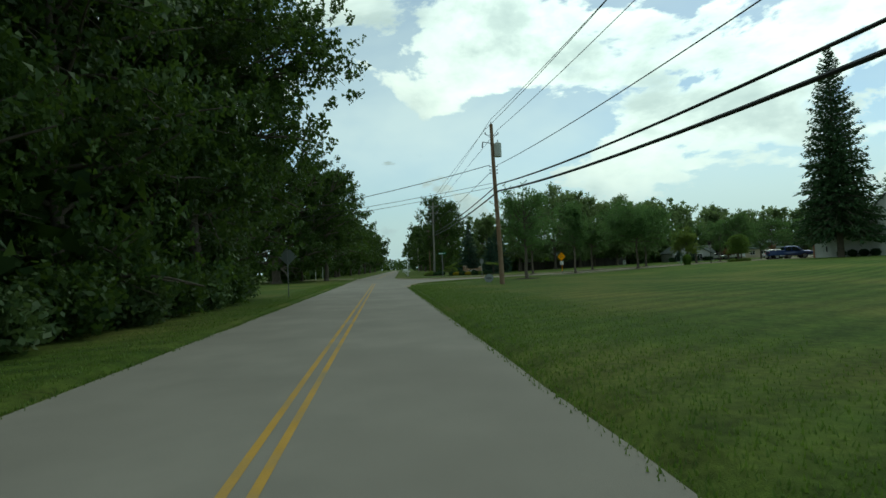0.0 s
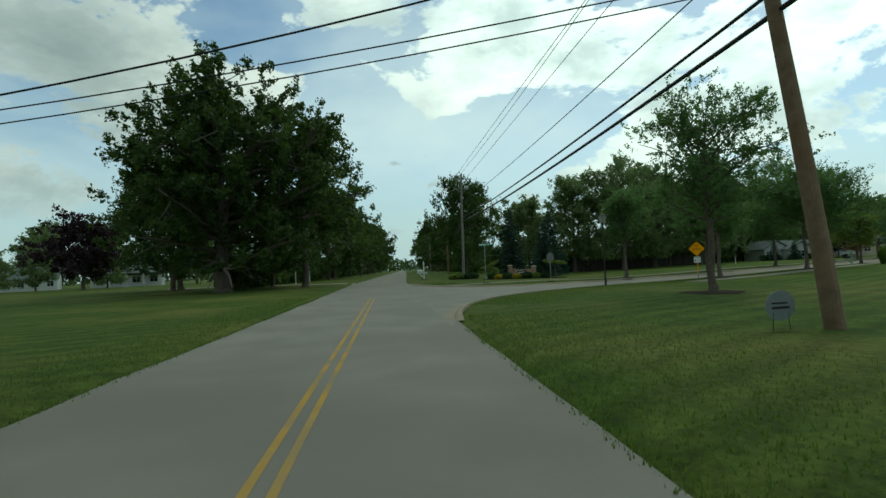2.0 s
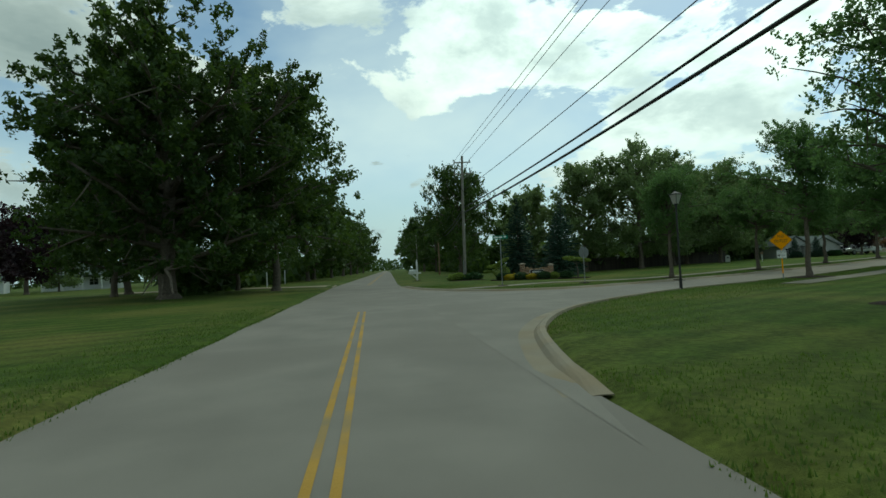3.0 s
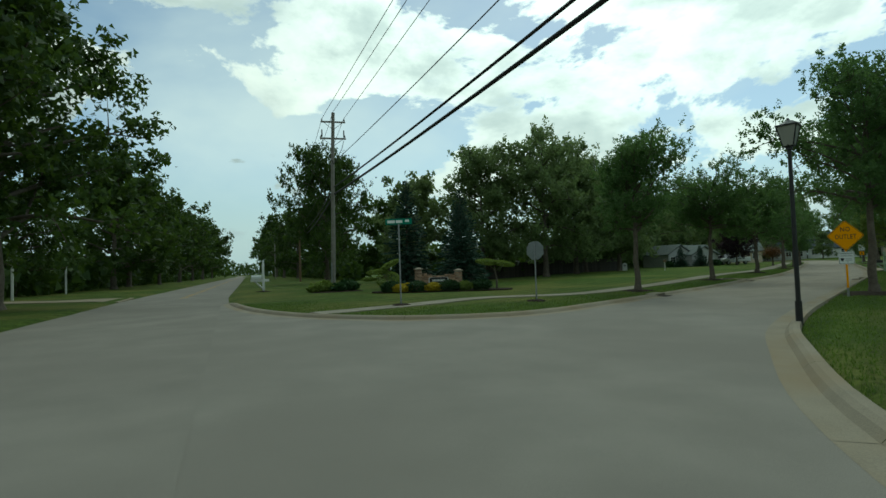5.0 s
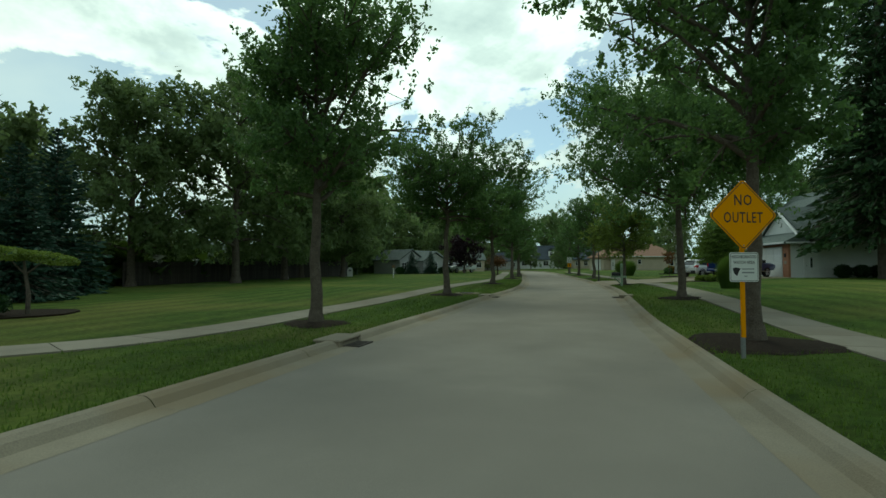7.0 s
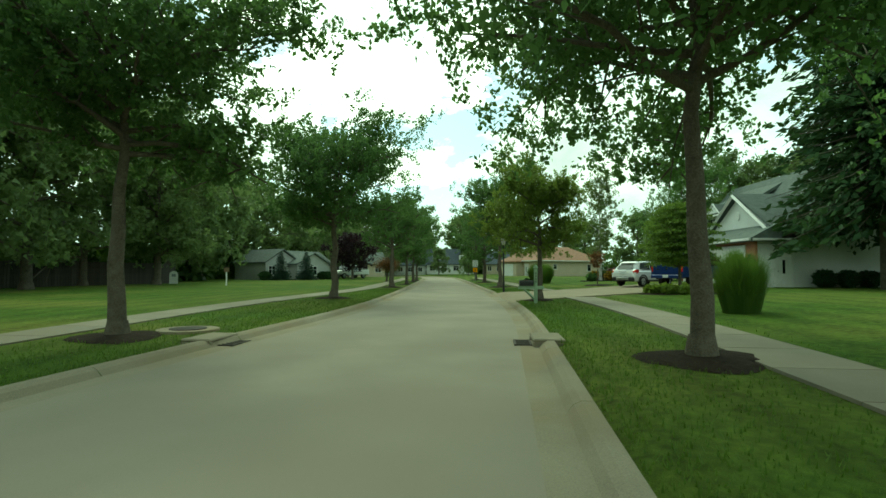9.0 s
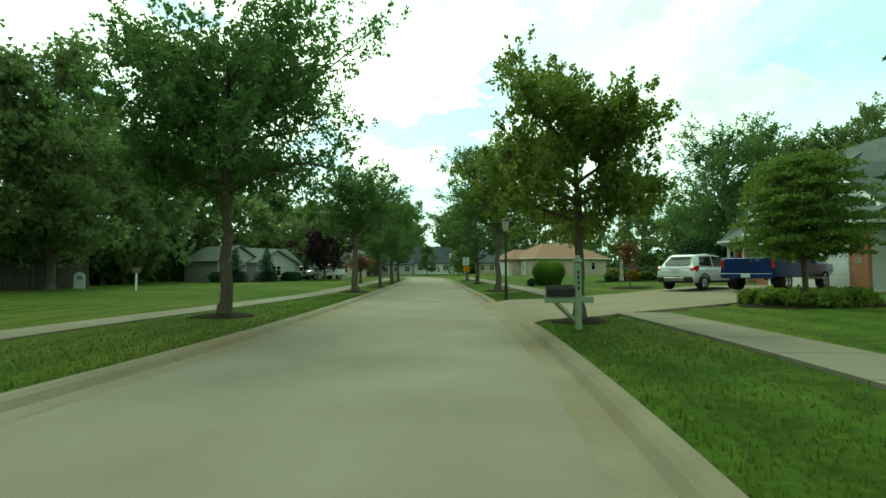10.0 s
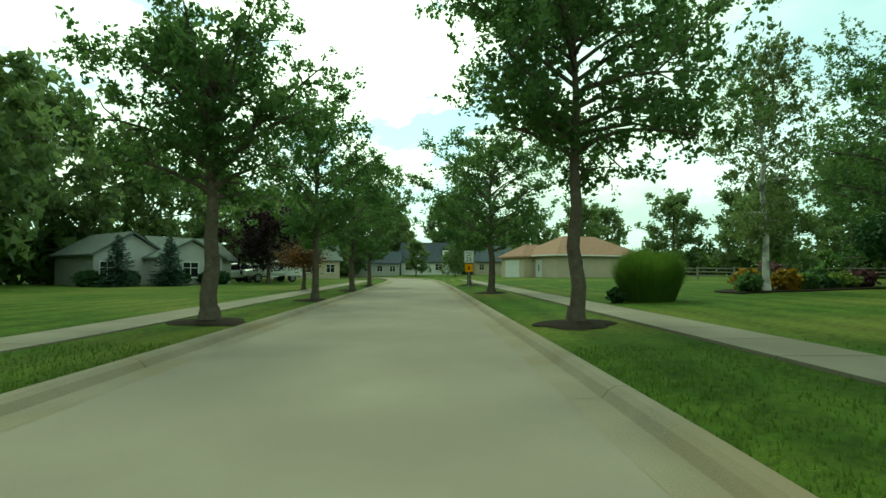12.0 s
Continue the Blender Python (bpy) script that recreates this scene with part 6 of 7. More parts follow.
def wheel(parent, x, y, r, w, name="wheel"):
    bm = nb()
    n, m = 24, [(r * 0.66, -w / 2), (r * 0.93, -w / 2), (r, -w / 2 + 0.03), (r, w / 2 - 0.03), (r * 0.93, w / 2), (r * 0.66, w / 2)]
    rows = [[bm.verts.new((x + a * math.cos(2 * math.pi * k / n), y + b, r + a * math.sin(2 * math.pi * k / n))) for a, b in m] for k in range(n)]
    for i in range(n):
        for j in range(len(m)):
            bm.faces.new((rows[i][j], rows[(i + 1) % n][j], rows[(i + 1) % n][(j + 1) % len(m)], rows[i][(j + 1) % len(m)]))
    ty_ = part("tyre", bm, M["rubber"], parent)
    s = 1 if y > 0 else -1
    bm = nb()
    yo = y + s * (w / 2 - 0.03)
    for k in range(5):
        a = 2 * math.pi * k / 5 + 0.3
        for q in (-0.13, 0.13):
            tube(bm, (x + 0.05 * math.cos(a), yo, r + 0.05 * math.sin(a)), (x + r * 0.63 * math.cos(a + q), yo, r + r * 0.63 * math.sin(a + q)), 0.024, 0.03, 6)
    tube(bm, (x, yo - s * 0.02, r), (x, yo + s * 0.015, r), 0.06, 0.05, 12)
    for k in range(24):
        a, b = 2 * math.pi * k / 24, 2 * math.pi * (k + 1) / 24
        tube(bm, (x + r * 0.65 * math.cos(a), yo, r + r * 0.65 * math.sin(a)), (x + r * 0.65 * math.cos(b), yo, r + r * 0.65 * math.sin(b)), 0.018, seg=5)
    part("rim", bm, M["rim"], ty_)
    bm = nb()
    tube(bm, (x, yo - s * 0.10, r), (x, yo - s * 0.06, r), r * 0.62, seg=18)
    part("brake_disc", bm, M["trim"], ty_)
    return ty_


def pane(name, parent, pts, material="glass", thick=0.012):
    """A flat panel from its corners, in order, given a little depth."""
    bm = nb()
    p = [Vector(q) for q in pts]
    nrm = (p[1] - p[0]).cross(p[2] - p[0]).normalized() * thick
    a, b = [bm.verts.new(q + nrm) for q in p], [bm.verts.new(q - nrm) for q in p]
    bm.faces.new(a)
    bm.faces.new(b[::-1])
    for k in range(len(p)):
        bm.faces.new((a[k], b[k], b[(k + 1) % len(p)], a[(k + 1) % len(p)]))
    return part(name, bm, M[material], parent)


def sport_utility(x, y, turn, label="small white crossover car parked on the driveway"):
    """A compact crossover, 4.3 m long; the front points along +x."""
    ob = thing("sport_utility_vehicle", label, "car", (x, y, gz(x, y) + 0.03), turn)
    S = [(-2.13, .74, .78, .70, .42, .72, .86), (-2.08, .80, .86, .78, .36, .85, 1.05), (-1.95, .83, .88, .80, .34, .92, 1.06), (-1.0, .86, .89, .83, .32, .94, 1.07), (0.2, .86, .89, .83, .32, .93, 1.06), (0.95, .86, .89, .82, .32, .92, 1.04), (1.5, .84, .87, .78, .33, .86, .97), (1.95, .78, .82, .70, .36, .76, .86), (2.13, .66, .70, .58, .42, .64, .74)]
    bm = nb()
    loft(bm, [half_ring(*r) for r in S])
    part("body", bm, M["carwhite"], ob, smooth=False)
    cab = nb()
    loft(cab, [[(cx, w0, 1.02), (cx + s0, w1, zt - 0.06), (cx + s0, w1 * 0.8, zt), (cx + s0, -w1 * 0.8, zt), (cx + s0, -w1, zt - 0.06), (cx, -w0, 1.02)] for cx, s0, w0, w1, zt in ((-2.02, 0.38, .76, .53, 1.50), (-1.45, 0.02, .79, .64, 1.62), (-0.5, 0, .81, .68, 1.66), (0.25, 0, .80, .67, 1.62), (1.05, -0.45, .77, .60, 1.46))])
    part("roof", cab, M["carwhite"], ob)
    for k in (-1, 1):
        pane("window", ob, [(-0.55, k * .805, 1.08), (-0.55, k * .70, 1.55), (-1.35, k * .695, 1.52), (-1.55, k * .80, 1.14)])
        pane("window", ob, [(-0.45, k * .808, 1.08), (0.70, k * .795, 1.08), (0.30, k * .70, 1.50), (-0.45, k * .705, 1.56)])
        bm = nb()
        box(bm, (0.62, k * 0.98, 1.12), (0.16, 0.20, 0.13), 0, 0.03)
        part("mirror", bm, M["carwhite"], ob)
        bm = nb()
        loft(bm, [[(a, k * (w + 0.012), z0), (a, k * (w + 0.012), z1), (a, k * (w - 0.1), z1), (a, k * (w - 0.1), z0)] for a, w, z0, z1 in ((-2.10, .78, .80, 0.98), (-1.97, .86, .80, 1.10), (-1.74, .885, .95, 1.10))])
        part("tail_lamp", bm, M["lampred"], ob, "red tail lamp")
        bm = nb()
        box(bm, (2.0, k * 0.6, 0.80), (0.18, 0.26, 0.13), 0, 0.03)
        part("headlamp", bm, M["lampclear"], ob)
        bm = nb()
        for a in (-1.30, 1.28):
            for i in range(9):
                t0, t1 = math.pi * i / 9, math.pi * (i + 1) / 9
                tube(bm, (a + 0.40 * math.cos(t0), k * 0.875, 0.34 + 0.40 * math.sin(t0)), (a + 0.40 * math.cos(t1), k * 0.875, 0.34 + 0.40 * math.sin(t1)), 0.045, seg=6)
        box(bm, (0, k * 0.865, 0.38), (1.9, 0.05, 0.12), 0, 0.015)
        part("cladding", bm, M["trim"], ob)
        bm = nb()
        box(bm, (-0.6, k * 0.58, 1.69), (1.6, 0.03, 0.03), 0, 0.008)
        part("roof_rail", bm, M["trim"], ob)
    pane("rear_window", ob, [(-1.965, -.52, 1.13), (-1.965, .52, 1.13), (-1.885, .59, 1.23), (-1.74, .46, 1.42), (-1.74, -.46, 1.42), (-1.885, -.59, 1.23)])
    pane("windscreen", ob, [(1.10, -.70, 1.06), (1.10, .70, 1.06), (0.66, .57, 1.43), (0.66, -.57, 1.43)])
    bm = nb()
    box(bm, (-2.09, 0, 0.48), (0.20, 1.62, 0.30), 0, 0.06)
    bp = part("bumper", bm, M["trim"], ob)
    bm = nb()
    box(bm, (-2.20, 0, 0.50), (0.03, 0.90, 0.16), 0, 0.012)
    part("skid_plate", bm, M["rim"], bp)
    bm = nb()
    box(bm, (-2.155, 0, 0.86), (0.012, 0.32, 0.15), 0, 0.004)
    part("number_plate", bm, M["plate"], ob)
    bm = nb()
    box(bm, (-2.15, 0, 0.98), (0.03, 0.62, 0.035), 0, 0.01)
    part("handle", bm, M["chrome"], ob, "chrome tailgate strip")
    bm = nb()
    box(bm, (-1.70, 0, 1.52), (0.20, 1.02, 0.035), 0, 0.012)
    part("spoiler", bm, M["carwhite"], ob)
    for a in (-1.30, 1.28):
        for k in (-1, 1):
            wheel(ob, a, k * 0.78, 0.335, 0.21)
    return ob


def pickup(x, y, turn, paint="carblue", label="dark blue crew-cab pickup parked before the garage"):
    """A crew-cab pickup, 5.8 m long; the front points along +x."""
    ob = thing("pickup_truck", label, "truck", (x, y, gz(x, y) + 0.03), turn)
    lo = nb()
    loft(lo, [half_ring(*r) for r in [(-0.85, .93, .98, .94, .52, 1.02, 1.17), (0.1, .94, .99, .94, .50, 1.02, 1.17), (1.25, .94, .99, .94, .50, 1.03, 1.18), (1.7, .94, .99, .90, .52, 1.05, 1.19), (2.5, .92, .98, .84, .54, 1.04, 1.16), (2.85, .86, .92, .76, .56, .98, 1.08), (2.92, .80, .86, .70, .60, .92, 1.0)]])
    part("body", lo, M[paint], ob)
    cab = nb()
    loft(cab, [[(cx, w0, 1.14), (cx + s0, w1, zt - 0.08), (cx + s0, w1 * 0.84, zt), (cx + s0, -w1 * 0.84, zt), (cx + s0, -w1, zt - 0.08), (cx, -w0, 1.14)] for cx, s0, w0, w1, zt in ((-0.86, 0.10, .93, .76, 1.84), (-0.5, 0.0, .94, .79, 1.91), (0.5, 0, .94, .79, 1.92), (1.70, -0.62, .90, .70, 1.78))])
    part("cab", cab, M[paint], ob)
    for k in (-1, 1):
        pane("window", ob, [(-0.70, k * .945, 1.20), (0.05, k * .95, 1.20), (0.05, k * .83, 1.76), (-0.62, k * .82, 1.74)])
        pane("window", ob, [(0.15, k * .95, 1.20), (1.30, k * .93, 1.20), (0.86, k * .81, 1.72), (0.15, k * .83, 1.76)])
        bm = nb()
        box(bm, (-1.87, k * 0.955, 0.91), (2.06, 0.08, 0.72), 0, 0.03)
        part("bed_side", bm, M[paint], ob)
        bm = nb()
        box(bm, (-2.86, k * 0.90, 1.03), (0.10, 0.12, 0.36), 0, 0.02)
        part("tail_lamp", bm, M["lampred"], ob, "red tail lamp")
        bm = nb()
        box(bm, (1.15, k * 1.09, 1.26), (0.14, 0.22, 0.24), 0, 0.03)
        part("mirror", bm, M["trim"], ob)
        bm = nb()
        box(bm, (2.84, k * 0.68, 0.92), (0.16, 0.34, 0.18), 0, 0.03)
        part("headlamp", bm, M["lampclear"], ob)
        bm = nb()
        tube(bm, (-0.3, k * 0.98, 0.48), (1.5, k * 0.98, 0.48), 0.05, seg=8)
        part("step_bar", bm, M["chrome"], ob)
        bm = nb()
        tube(bm, (-2.9, k * 0.62, 0.47), (-2.7, k * 0.62, 0.47), 0.05, seg=10)
        part("exhaust_tip", bm, M["trim"], ob)
    bm = nb()
    box(bm, (-1.87, 0, 0.72), (2.0, 1.84, 0.06))
    part("bed_floor", bm, M["trim"], ob)
    bm = nb()
    box(bm, (-2.87, 0, 0.98), (0.08, 1.72, 0.56), 0, 0.025)
    tg = part("tailgate", bm, M[paint], ob)
    bm = nb()
    prism(bm, [(-0.07, 0.09), (0.07, 0.09), (0.05, -0.04), (0, -0.10), (-0.05, -0.04)], 0.012, Matrix.Translation((-2.918, 0, 1.02)) @ Matrix.Rotation(radians(90), 4, "Z"))
    part("badge", bm, M["chrome"], tg)
    bars_at = [(-2.914, 0.55, 0.98, 0.20, 0.03)]
    for a, b, z, w, h in bars_at:
        bm = nb()
        box(bm, (a, b, z), (0.008, w, h))
        part("lettering", bm, M["chrome"], tg)
    bm = nb()
    box(bm, (-2.95, 0, 0.58), (0.18, 1.86, 0.20), 0, 0.03)
    bp = part("bumper", bm, M[paint], ob)
    bm = nb()
    box(bm, (-3.045, 0, 0.60), (0.012, 0.32, 0.16))
    part("number_plate", bm, M["plate"], bp)
    pane("rear_window", ob, [(-0.90, -.74, 1.24), (-0.90, .74, 1.24), (-0.80, .66, 1.72), (-0.80, -.66, 1.72)])
    pane("windscreen", ob, [(1.74, -.82, 1.18), (1.74, .82, 1.18), (1.14, .68, 1.74), (1.14, -.68, 1.74)])
    bm = nb()
    box(bm, (-0.80, 0, 1.87), (0.05, 0.36, 0.05), 0, 0.01)
    part("brake_lamp", bm, M["lampred"], ob, "red high brake lamp")
    bm = nb()
    box(bm, (2.93, 0, 0.86), (0.06, 0.95, 0.34), 0, 0.03)
    part("grille", bm, M["trim"], ob)
    for a in (-1.85, 1.75):
        for k in (-1, 1):
            wheel(ob, a, k * 0.84, 0.40, 0.27)
    return ob


sport_utility(59.5, 70.8, -27).scale = (0.93, 0.93, 0.89)
pickup(58.9, 68.0, -26).scale = (0.95, 0.95, 0.95)
sport_utility(79.6, 114.6, 170, "white car parked before the grey house")
pickup(82.8, 113.4, 172, "carwhite", "white pickup parked on the grey house's drive")

# ---- houses ----
def gable_roof(parent, x0, x1, y0, y1, eave, ridge, along, material, over=0.35, thick=0.14, name="roof"):
    """Two roof slopes over a block; along: the axis of the ridge."""
    bm = nb()
    if along == "x":
        mid = (y0 + y1) / 2
        sl = (ridge - eave) / (mid - y0)
        pts = [(y0 - over, eave - over * sl), (mid, ridge), (y1 + over, eave - over * sl), (y1 + over, eave - over * sl + thick), (mid, ridge + thick * 1.25), (y0 - over, eave - over * sl + thick)]
        prism(bm, pts, x1 - x0 + 2 * over, Matrix.Translation(((x0 + x1) / 2, 0, 0)) @ Matrix.Rotation(radians(90), 4, "Z"))
    else:
        mid = (x0 + x1) / 2
        sl = (ridge - eave) / (mid - x0)
        pts = [(x0 - over, eave - over * sl), (mid, ridge), (x1 + over, eave - over * sl), (x1 + over, eave - over * sl + thick), (mid, ridge + thick * 1.25), (x0 - over, eave - over * sl + thick)]
        prism(bm, pts, y1 - y0 + 2 * over, Matrix.Translation((0, (y0 + y1) / 2, 0)))
    return part(name, bm, M[material], parent)


def hip_roof(parent, x0, x1, y0, y1, eave, ridge, material, over=0.45, inset=None):
    bm = nb()
    x0, x1, y0, y1 = x0 - over, x1 + over, y0 - over, y1 + over
    q = inset or (y1 - y0) / 2
    e = [bm.verts.new(p) for p in ((x0, y0, eave), (x1, y0, eave), (x1, y1, eave), (x0, y1, eave))]
    lo = [bm.verts.new((v.co.x, v.co.y, eave - 0.16)) for v in e]
    a, b = bm.verts.new((x0 + q, (y0 + y1) / 2, ridge)), bm.verts.new((x1 - q, (y0 + y1) / 2, ridge))
    bm.faces.new((e[0], e[1], b, a))
    bm.faces.new((e[1], e[2], b))
    bm.faces.new((e[2], e[3], a, b))
    bm.faces.new((e[3], e[0], a))
    bm.faces.new(lo)
    for k in range(4):
        bm.faces.new((e[k], lo[k], lo[(k + 1) % 4], e[(k + 1) % 4]))
    return part("roof", bm, M[material], parent)


def lap_siding(parent, poly, m, material, step=0.16, name="siding"):
    """Clapboards over a convex polygon in a wall's xz plane; the wall is laid by m and faces -y."""
    p = np.array(poly, float)
    bm = nb()
    z = p[:, 1].min()
    n = len(p)
    while z < p[:, 1].max() - 0.01:
        z1 = min(z + step, p[:, 1].max())

        def span(h):
            xs_ = []
            for i in range(n):
                (xa, za), (xb, zb) = p[i], p[(i + 1) % n]
                if (za - h) * (zb - h) <= 0 and za != zb:
                    xs_.append(xa + (xb - xa) * (h - za) / (zb - za))
            return (min(xs_), max(xs_)) if xs_ else None
        a, b = span(z + 0.002), span(z1 - 0.002)
        if a and b:
            v = [bm.verts.new(m @ Vector(q)) for q in ((a[0], -0.028, z), (a[1], -0.028, z), (b[1], -0.008, z1), (b[0], -0.008, z1), (a[0], 0, z), (a[1], 0, z))]
            bm.faces.new(v[:4])
            bm.faces.new((v[0], v[4], v[5], v[1]))
        z = z1
    return part(name, bm, M[material], parent)


def wall_box(parent, x0, x1, y0, y1, z0, z1, material, name="wall"):
    bm = nb()
    box(bm, ((x0 + x1) / 2, (y0 + y1) / 2, (z0 + z1) / 2), (x1 - x0, y1 - y0, z1 - z0))
    return part(name, bm, M[material], parent)


def window(parent, m, x, z, w, h, lights=2, frame="white", cross=True):
    """A window set proud of a wall: frame, sill and panes."""
    bm = nb()
    f = 0.07
    for cx, cz, sx_, sz_ in ((x, z + h / 2, w + f, f), (x, z - h / 2, w + f, f), (x - w / 2, z, f, h), (x + w / 2, z, f, h)):
        box(bm, (cx, -0.05, cz), (sx_, 0.08, sz_))
    for k in range(1, lights):
        box(bm, (x - w / 2 + w * k / lights, -0.045, z), (0.05, 0.06, h))
    if cross:
        box(bm, (x, -0.045, z + h * 0.12), (w, 0.05, 0.04))
    bmesh.ops.transform(bm, matrix=m, verts=bm.verts)
    fr = part("window", bm, M[frame], parent)
    for k in range(lights):
        bm = nb()
        box(bm, (x - w / 2 + w * (k + 0.5) / lights, -0.03, z), (w / lights - 0.04, 0.02, h - 0.04))
        bmesh.ops.transform(bm, matrix=m, verts=bm.verts)
        part("pane", bm, M["glass"], fr)
    bm = nb()
    box(bm, (x, -0.07, z - h / 2 - 0.05), (w + 0.2, 0.14, 0.05))
    bmesh.ops.transform(bm, matrix=m, verts=bm.verts)
    part("sill", bm, M[frame], fr)
    return fr


def garage_door(parent, m, x, w, h, material="white"):
    bm = nb()
    box(bm, (x, -0.02, h / 2), (w, 0.05, h))
    bmesh.ops.transform(bm, matrix=m, verts=bm.verts)
    g = part("garage_door", bm, M[material], parent)
    for r in range(4):
        for c_ in range(4):
            bm = nb()
            box(bm, (x - w / 2 + w * (c_ + 0.5) / 4, -0.05, h * (r + 0.5) / 4), (w / 4 - 0.16, 0.02, h / 4 - 0.14), 0, 0.008)
            bmesh.ops.transform(bm, matrix=m, verts=bm.verts)
            part("panel", bm, M[material], g)
    return g


def plain_door(parent, m, x, w, h, material="white"):
    bm = nb()
    box(bm, (x, -0.03, h / 2), (w, 0.06, h))
    for k in (-1, 1):
        box(bm, (x + k * (w / 2 + 0.05), -0.04, h / 2), (0.1, 0.08, h + 0.1))
    box(bm, (x, -0.04, h + 0.05), (w + 0.2, 0.08, 0.1))
    bmesh.ops.transform(bm, matrix=m, verts=bm.verts)
    d = part("door", bm, M[material], parent)
    bm = nb()
    box(bm, (x, -0.065, h * 0.58), (0.14, 0.02, 0.75))
    bmesh.ops.transform(bm, matrix=m, verts=bm.verts)
    part("door_glass", bm, M["glass"], d)
    bm = nb()
    ball(bm, (x + w * 0.4, -0.1, 0.95), 0.035, 8)
    bmesh.ops.transform(bm, matrix=m, verts=bm.verts)
    part("door_knob", bm, M["chrome"], d)
    return d


# the white house with the garage: local x runs along its front, y into it
h1 = thing("house", "white-sided house with brick front, grey roof and garage", "house", (60.1, 65.1, gz(60.1, 65.1) - 0.05), 30.0)
h1.scale = (1, -1, 1)
F = Matrix.Identity(4)
EAVE = 2.75
wall_box(h1, 0.1, 6.7, 0.1, 8.0, -0.2, EAVE, "siding")
for a, b, lo_, hi_ in ((0, 0.85, 0, EAVE), (5.85, 6.8, 0, EAVE), (0.85, 5.85, 2.45, EAVE)):
    wall_box(h1, a, b, 0.0, 0.16, lo_, hi_, "brick", "brick_front")
garage_door(h1, F, 3.35, 4.95, 2.42)
rt = Matrix.Rotation(radians(-90), 4, "Z")                     # the wall at x = 0, seen from outside
lap_siding(h1, [(-8.0, 0), (-0.05, 0), (-0.05, EAVE), (-8.0, EAVE)], Matrix.Translation((0.1, 0, 0)) @ rt, "siding")
plain_door(h1, Matrix.Translation((0.07, 0, 0)) @ rt, -1.6, 0.85, 2.05)
gable_roof(h1, 0, 6.7, 1.1, 8.0, EAVE + 0.7, 5.6, "y", "roofgrey", 0.3)
lap_siding(h1, [(0.3, EAVE + 0.72), (6.4, EAVE + 0.72), (3.35, 5.45)], Matrix.Translation((0, 1.08, 0)), "siding")
bm = nb()
for k in (-1, 1):
    a, b = Vector((3.35, 0.72, 5.62)), Vector((3.35 + k * 3.45, 0.72, EAVE + 0.40))
    tube(bm, a, b, 0.11, seg=4)
part("rake_board", bm, M["white"], h1)
bm = nb()
tube(bm, (3.35, 1.0, 4.35), (3.35, 1.06, 4.35), 0.26, seg=16)
part("gable_vent", bm, M["white"], h1)
bm = nb()
v = [bm.verts.new(p) for p in ((-0.35, -0.45, EAVE), (7.05, -0.45, EAVE), (7.05, 1.3, EAVE + 0.95), (-0.35, 1.3, EAVE + 0.95), (-0.35, -0.45, EAVE - 0.16), (7.05, -0.45, EAVE - 0.16), (7.05, 1.3, EAVE - 0.16), (-0.35, 1.3, EAVE - 0.16))]
for f in ((0, 1, 2, 3), (4, 7, 6, 5), (0, 4, 5, 1), (1, 5, 6, 2), (3, 2, 6, 7), (0, 3, 7, 4)):
    bm.faces.new([v[i] for i in f])
part("pent_roof", bm, M["roofgrey"], h1)
bm = nb()
box(bm, (3.35, -0.50, EAVE - 0.06), (7.5, 0.1, 0.13), 0, 0.01)
box(bm, (-0.38, 4.0, EAVE - 0.06), (0.1, 8.6, 0.13), 0, 0.01)
part("gutter", bm, M["white"], h1)
# the main block behind and beside the garage
wall_box(h1, 0.4, 16.2, 4.6, 12.6, -0.2, EAVE, "siding")
gable_roof(h1, 0.4, 16.2, 3.6, 12.8, EAVE, 8.0, "x", "roofgrey", 0.35)
lap_siding(h1, [(-12.7, EAVE), (-3.7, EAVE), (-8.2, 7.9)], Matrix.Translation((0.38, 0, 0)) @ rt, "siding")
bm = nb()
prism(bm, [(-12.6, EAVE), (-3.8, EAVE), (-8.2, 7.85)], 0.1, Matrix.Translation((0.48, 0, 0)) @ rt)
part("gable_wall", bm, M["siding"], h1)
wall_box(h1, 14.2, 16.3, 3.5, 4.8, -0.2, EAVE, "brick", "brick_front")
wall_box(h1, 6.7, 14.2, 3.7, 4.7, -0.2, EAVE, "brick", "brick_front")
window(h1, Matrix.Translation((0, 3.5, 0)), 15.2, 1.5, 1.4, 1.95, 2)
plain_door(h1, Matrix.Translation((0, 3.7, 0)), 10.9, 1.0, 2.1)
for a in (10.15, 11.65):
    window(h1, Matrix.Translation((0, 3.7, 0)), a, 1.15, 0.34, 1.9, 1)
bm = nb()
for a in (9.4, 11.9, 13.5):
    bm = nb()
    box(bm, (a, 2.5, EAVE / 2), (0.15, 0.15, EAVE), 0, 0.01)
    box(bm, (a, 2.5, 0.1), (0.22, 0.22, 0.2), 0, 0.01)
    box(bm, (a, 2.5, EAVE - 0.25), (0.22, 0.22, 0.12), 0, 0.01)
    part("porch_post", bm, M["white"], h1)
bm = nb()
box(bm, (10.4, 3.2, -0.02), (7.2, 2.4, 0.16), 0, 0.01)
part("porch_floor", bm, M["stonecap"], h1)
bm = nb()
box(bm, (10.3, 2.02, EAVE - 0.08), (7.3, 0.1, 0.14), 0, 0.01)
box(bm, (15.3, 3.14, EAVE - 0.08), (2.4, 0.1, 0.14), 0, 0.01)
part("gutter", bm, M["white"], h1)
bm = nb()
